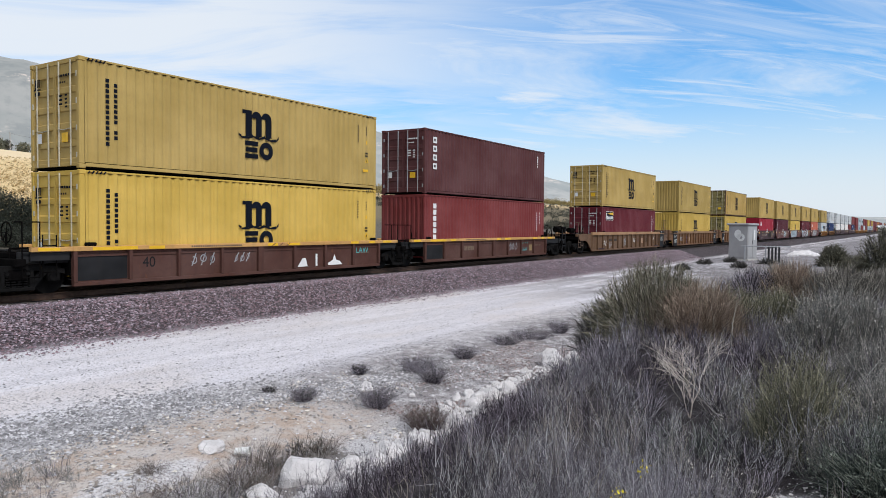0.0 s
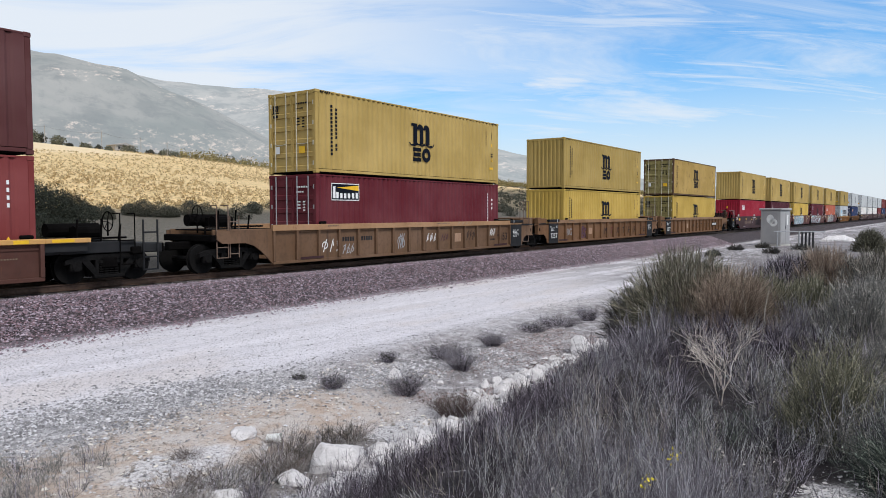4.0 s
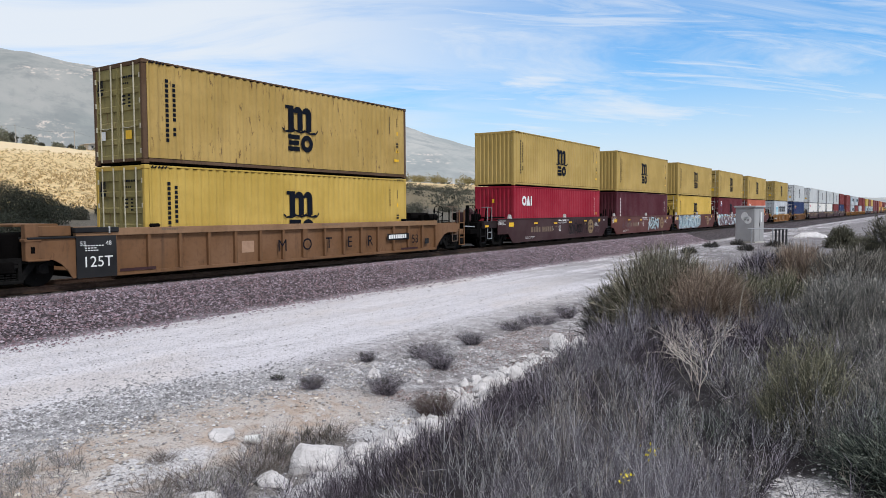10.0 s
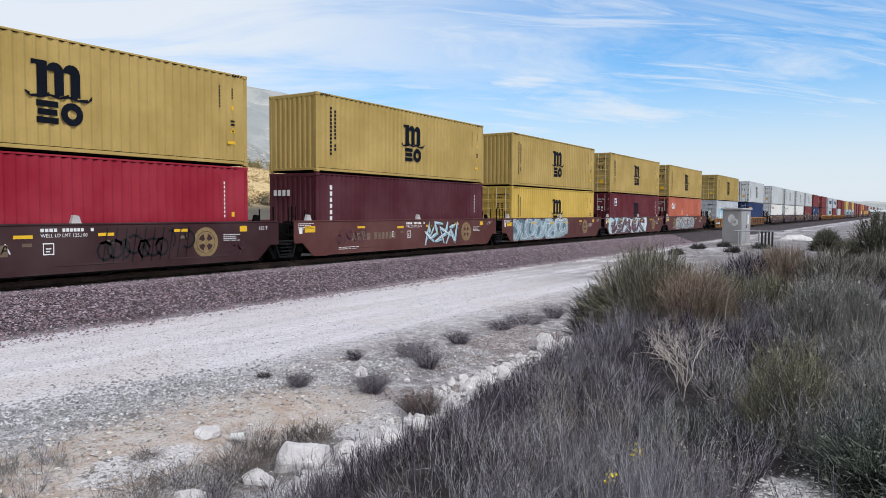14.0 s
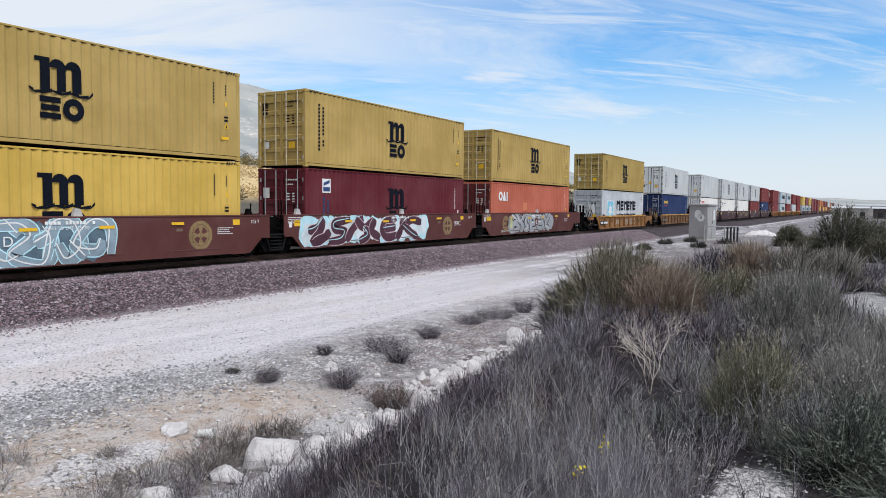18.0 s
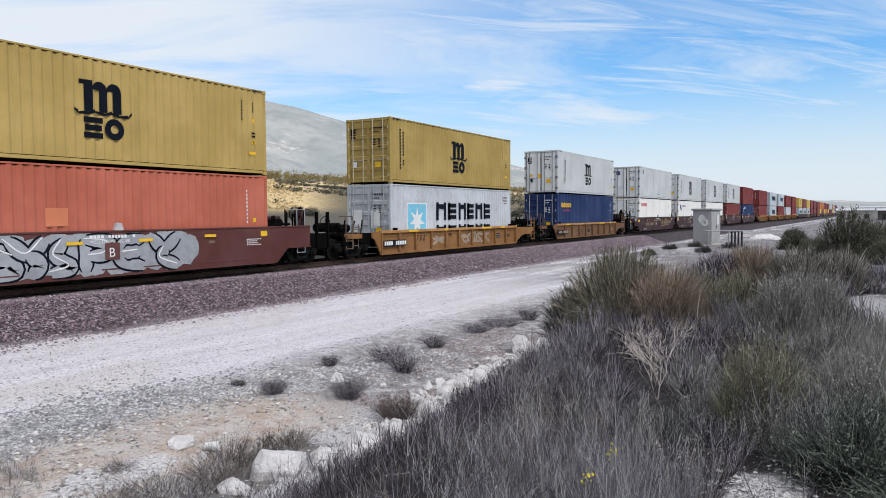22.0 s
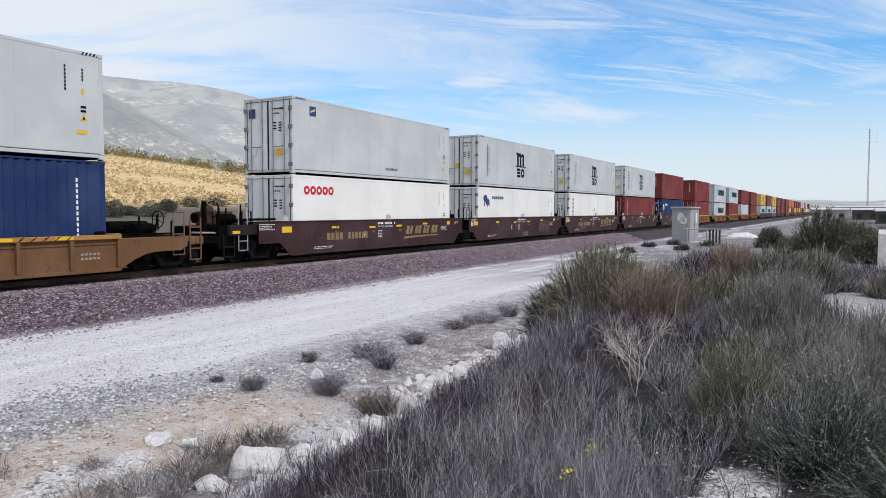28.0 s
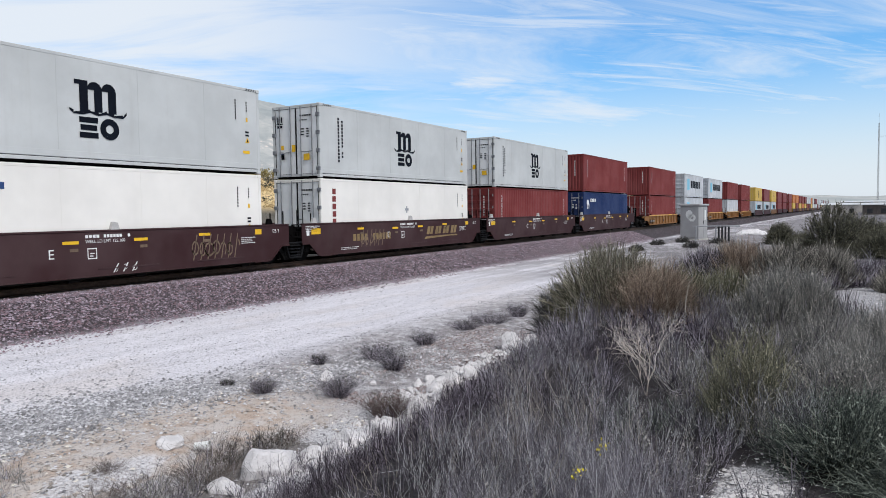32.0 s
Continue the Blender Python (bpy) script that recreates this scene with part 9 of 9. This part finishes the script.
# headings and heights of the scrub at the foot of the field
k = 0
for head, h, w in ((69.5, 5.2, 7.5), (67.6, 5.6, 7.5), (66.0, 5.4, 7.0), (64.4, 5.0, 6.5), (62.9, 4.0, 5.5)):
    y = 84 + rng0.uniform(-3, 3)
    far_bush(y / math.tan(radians(head)), y, h, w, M["shade leaves"], "dark green dense rounded bush at the foot of the field", 300 + k, 11000, 0.085, 12)
    k += 1
for head, h, w in ((61.6, 2.6, 3.0), (60.7, 2.4, 2.0), (59.2, 2.2, 3.2), (58.3, 2.7, 3.6), (57.2, 2.5, 3.6), (56.3, 2.3, 3.0), (55.2, 3.3, 3.8), (54.2, 3.1, 3.4), (53.0, 1.8, 3.0), (51.6, 2.9, 4.0), (50.6, 2.5, 3.4)):
    y = 88 + rng0.uniform(-4, 6)
    far_bush(y / math.tan(radians(head)), y, h, w, M["scrub leaves"], "dusty dark green bush at the foot of the field", 300 + k, 3600, 0.08, 7)
    k += 1
for head, h, w in ((71.0, 3.6, 5.0), (68.8, 3.3, 4.6), (67.0, 3.0, 4.4), (65.2, 2.6, 4.0), (63.6, 2.0, 3.4)):
    y = 62 + rng0.uniform(-2, 2)
    far_bush(y / math.tan(radians(head)), y, h, w, M["shade leaves"], "low dark green bush beside the track", 300 + k, 5000, 0.07, 8)
    k += 1
for i in range(34):
    x = 80 + i * 6.5 + rng0.uniform(-2, 2)
    y = rng0.uniform(84, 98)
    h = rng0.uniform(2.0, 3.3)
    far_bush(x, y, h, h * 1.3 + 1.2, M["scrub leaves"], "dusty dark green bush at the foot of the field", 400 + i, 1800, 0.10, 6)


def far_clumps(name, seed, count, place, shape, leaves, size, mat, label, category):
    """Many clumps of leaves far off, as one mesh. shape: width and height of a clump of height 1."""
    rng = np.random.default_rng(seed)
    pts = []
    while len(pts) < count:
        spot = place(rng)
        if not spot:
            continue
        x, y, h = spot
        c = rng.normal(0, 1, (leaves, 3))
        c /= np.linalg.norm(c, axis=1)[:, None]
        c *= rng.random((leaves, 1)) ** 0.4
        pts.append(c * (h * shape[0], h * shape[0], h * shape[1]) + (x, y, relief(x, y) + h * shape[1]))
    v, q = leaf_quads(np.concatenate(pts), size, rng, 1.5)
    tagged(new(name, fast_mesh(name, v, q, mat)), label, category, kind="stuff")


def in_orchard(rng):
    x = rng.uniform(60, 1150)
    y = 328 + 16 * rng.random() + 5 * noise.noise((x * 0.02, 0, 0))
    return (x, y, 4.5 + 3.2 * rng.random() + (4 if rng.random() < 0.04 else 0)) if x > 0.68 * y else None


def in_field(rng):
    y = 98 + 228 * rng.random() ** 1.3
    x = y / math.tan(radians(rng.uniform(42, 70)))
    return (x, y, 0.3 + 0.45 * rng.random() ** 2) if noise.noise((x * 0.03, y * 0.006, 4)) > -0.35 + 0.5 * rng.random() and not (y > 270 and x < 175) else None


def in_scrub(rng):
    y = 96 + 215 * rng.random()
    head = rng.uniform(17, 44)
    x = y / math.tan(radians(head))
    return (x, y, 0.8 + 1.2 * rng.random()) if noise.noise((x * 0.02, y * 0.03, 8)) + (40 - head) * 0.02 > 0.0 else None


M["orchard"] = stem_material("yellow green far foliage", (0.24, 0.21, 0.10), (0.48, 0.40, 0.19), (0.30, 0.235, 0.12))
M["tussock"] = stem_material("dry olive tussock", (0.47, 0.355, 0.19), (0.82, 0.63, 0.355), (0.57, 0.435, 0.245))
far_clumps("far_orchard", 77, 950, in_orchard, (0.36, 0.47), 60, 0.62, M["orchard"], "row of yellow green orchard trees above the field", "trees")
far_clumps("field_tussocks", 78, 5000, in_field, (0.75, 0.42), 7, 0.28, M["tussock"], "dry tussocks dotted over the golden field", "grass")
far_clumps("far_scrub", 79, 1500, in_scrub, (0.9, 0.45), 26, 0.34, M["scrub leaves"], "low dark scrub along the foot of the slope", "scrub")

# far timber and leaves are paled: the haze of distance is in their colours
M["far wood"] = plain("sun bleached pole timber", (0.40, 0.37, 0.34), 0.9)
M["hazy leaves"] = stem_material("hazy olive tree leaves", (0.13, 0.135, 0.10), (0.30, 0.29, 0.20), (0.19, 0.185, 0.135))
# trees, a house and a power line along the top of the field
for i, (head, y, h, w) in enumerate(((68.2, 350, 10, 8), (66.8, 352, 8, 7), (65.4, 345, 9, 7), (64.9, 350, 7, 6), (63.8, 346, 6, 8), (62.0, 356, 4, 6), (61.2, 360, 4, 5), (59.4, 362, 7, 8), (58.9, 366, 6, 6), (57.8, 352, 5, 5), (56.9, 355, 7, 8), (56.2, 350, 8, 9), (52.2, 360, 12, 10), (51.0, 362, 10, 9), (48.6, 362, 11, 10), (46.0, 364, 10, 10), (60.6, 300, 2.2, 3), (57.0, 290, 2.4, 3.2), (63.0, 310, 2.0, 3))):
    far_bush(y / math.tan(radians(head)), y, h, w, M["hazy leaves"] if i % 3 else M["scrub leaves"], "olive green tree above the golden field", 500 + i, 900, 0.42, 6, "tree")
for x, y, w in ((212, 369, 11), (318, 372, 9), (470, 376, 10)):
    hz = ground_height(x, y)
    hs = thing("house", (x, y, hz), "small pale house with a brown roof on the slope", "house")
    bm = bmesh.new()
    box_bm(bm, 0, 0, -1, w, 8, 5.6)
    part("wall", bm, M["far wall"], hs)
    bm = bmesh.new()
    prism_bm(bm, [(-0.8, 5.5), (w / 2, 7.0), (w + 0.8, 5.5)], -0.8, 8.8)
    part("roof", bm, M["far wood"], hs)
    for i in range(3):
        bm = bmesh.new()
        box_bm(bm, w * (0.15 + 0.28 * i), -0.06, 3.4, w * (0.15 + 0.28 * i) + 1.2, 0, 4.7)
        part("window", bm, M["post"], hs)
POLES = [(y / math.tan(radians(a)), y) for a, y in ((69.0, 338), (64.6, 340), (61.0, 342), (58.4, 344), (56.6, 345), (54.0, 348), (51.0, 352), (47.5, 356))]
for x, y in POLES:
    po = thing("utility_pole", (x, y, ground_height(x, y)), "wooden utility pole with a cross arm", "pole", "poles of the power line")
    part("pole", shared("utility_pole", M["far wood"], rods(((0, 0, -0.5), (0, 0, 9.0)), radius=0.16, sides=6)), None, po)
    part("cross_arm", shared("cross_arm", M["far wood"], rods(((-0.5, -1.1, 8.4), (0.5, 1.1, 8.4)), radius=0.10, sides=4)), None, po)
for (x0, y0), (x1, y1) in zip(POLES, POLES[1:]):
    a, b = Vector((x0, y0, ground_height(x0, y0) + 8.5)), Vector((x1, y1, ground_height(x1, y1) + 8.5))
    bm = bmesh.new()
    line = [a.lerp(b, i / 8) - Vector((0, 0, 1.2 * math.sin(i / 8 * math.pi))) for i in range(9)]
    for p0, p1 in zip(line, line[1:]):
        rod_bm(bm, p0, p1, 0.035, 3)
    tagged(new("power_cable", finish(bm, "power_cable", M["hinge"])), "dark sagging power cable between poles", "cable", "cables of the power line")


# ---------------------------------------------------------------- what moves
def motions():
    """The train rolls past at a steady pace; its wheelsets turn with it."""
    for ob, (x, y, z) in TRAIN:
        walk(ob, [(t, pose(x - SPEED * t, y, z)) for t in (0.0, 8.0, 16.0, 24.0, 32.0)])
    turn = -math.degrees(SPEED / 0.43)
    first = WHEELS[0]
    home = first.location.copy()
    walk(first, [(i / 15, pose(*home, 0, turn * i / 15, 0)) for i in range(481)])
    roll = first.animation_data.action
    slot = first.animation_data.action_slot
    curves = roll.layers[0].strips[0].channelbag(slot).fcurves
    for c in [c for c in curves if c.data_path == "location"]:
        curves.remove(c)
    first.location = home
    for ob in WHEELS[1:]:
        ob.rotation_mode = "QUATERNION"
        ob.animation_data_create()
        ob.animation_data.action = roll
        ob.animation_data.action_slot = slot


motions()
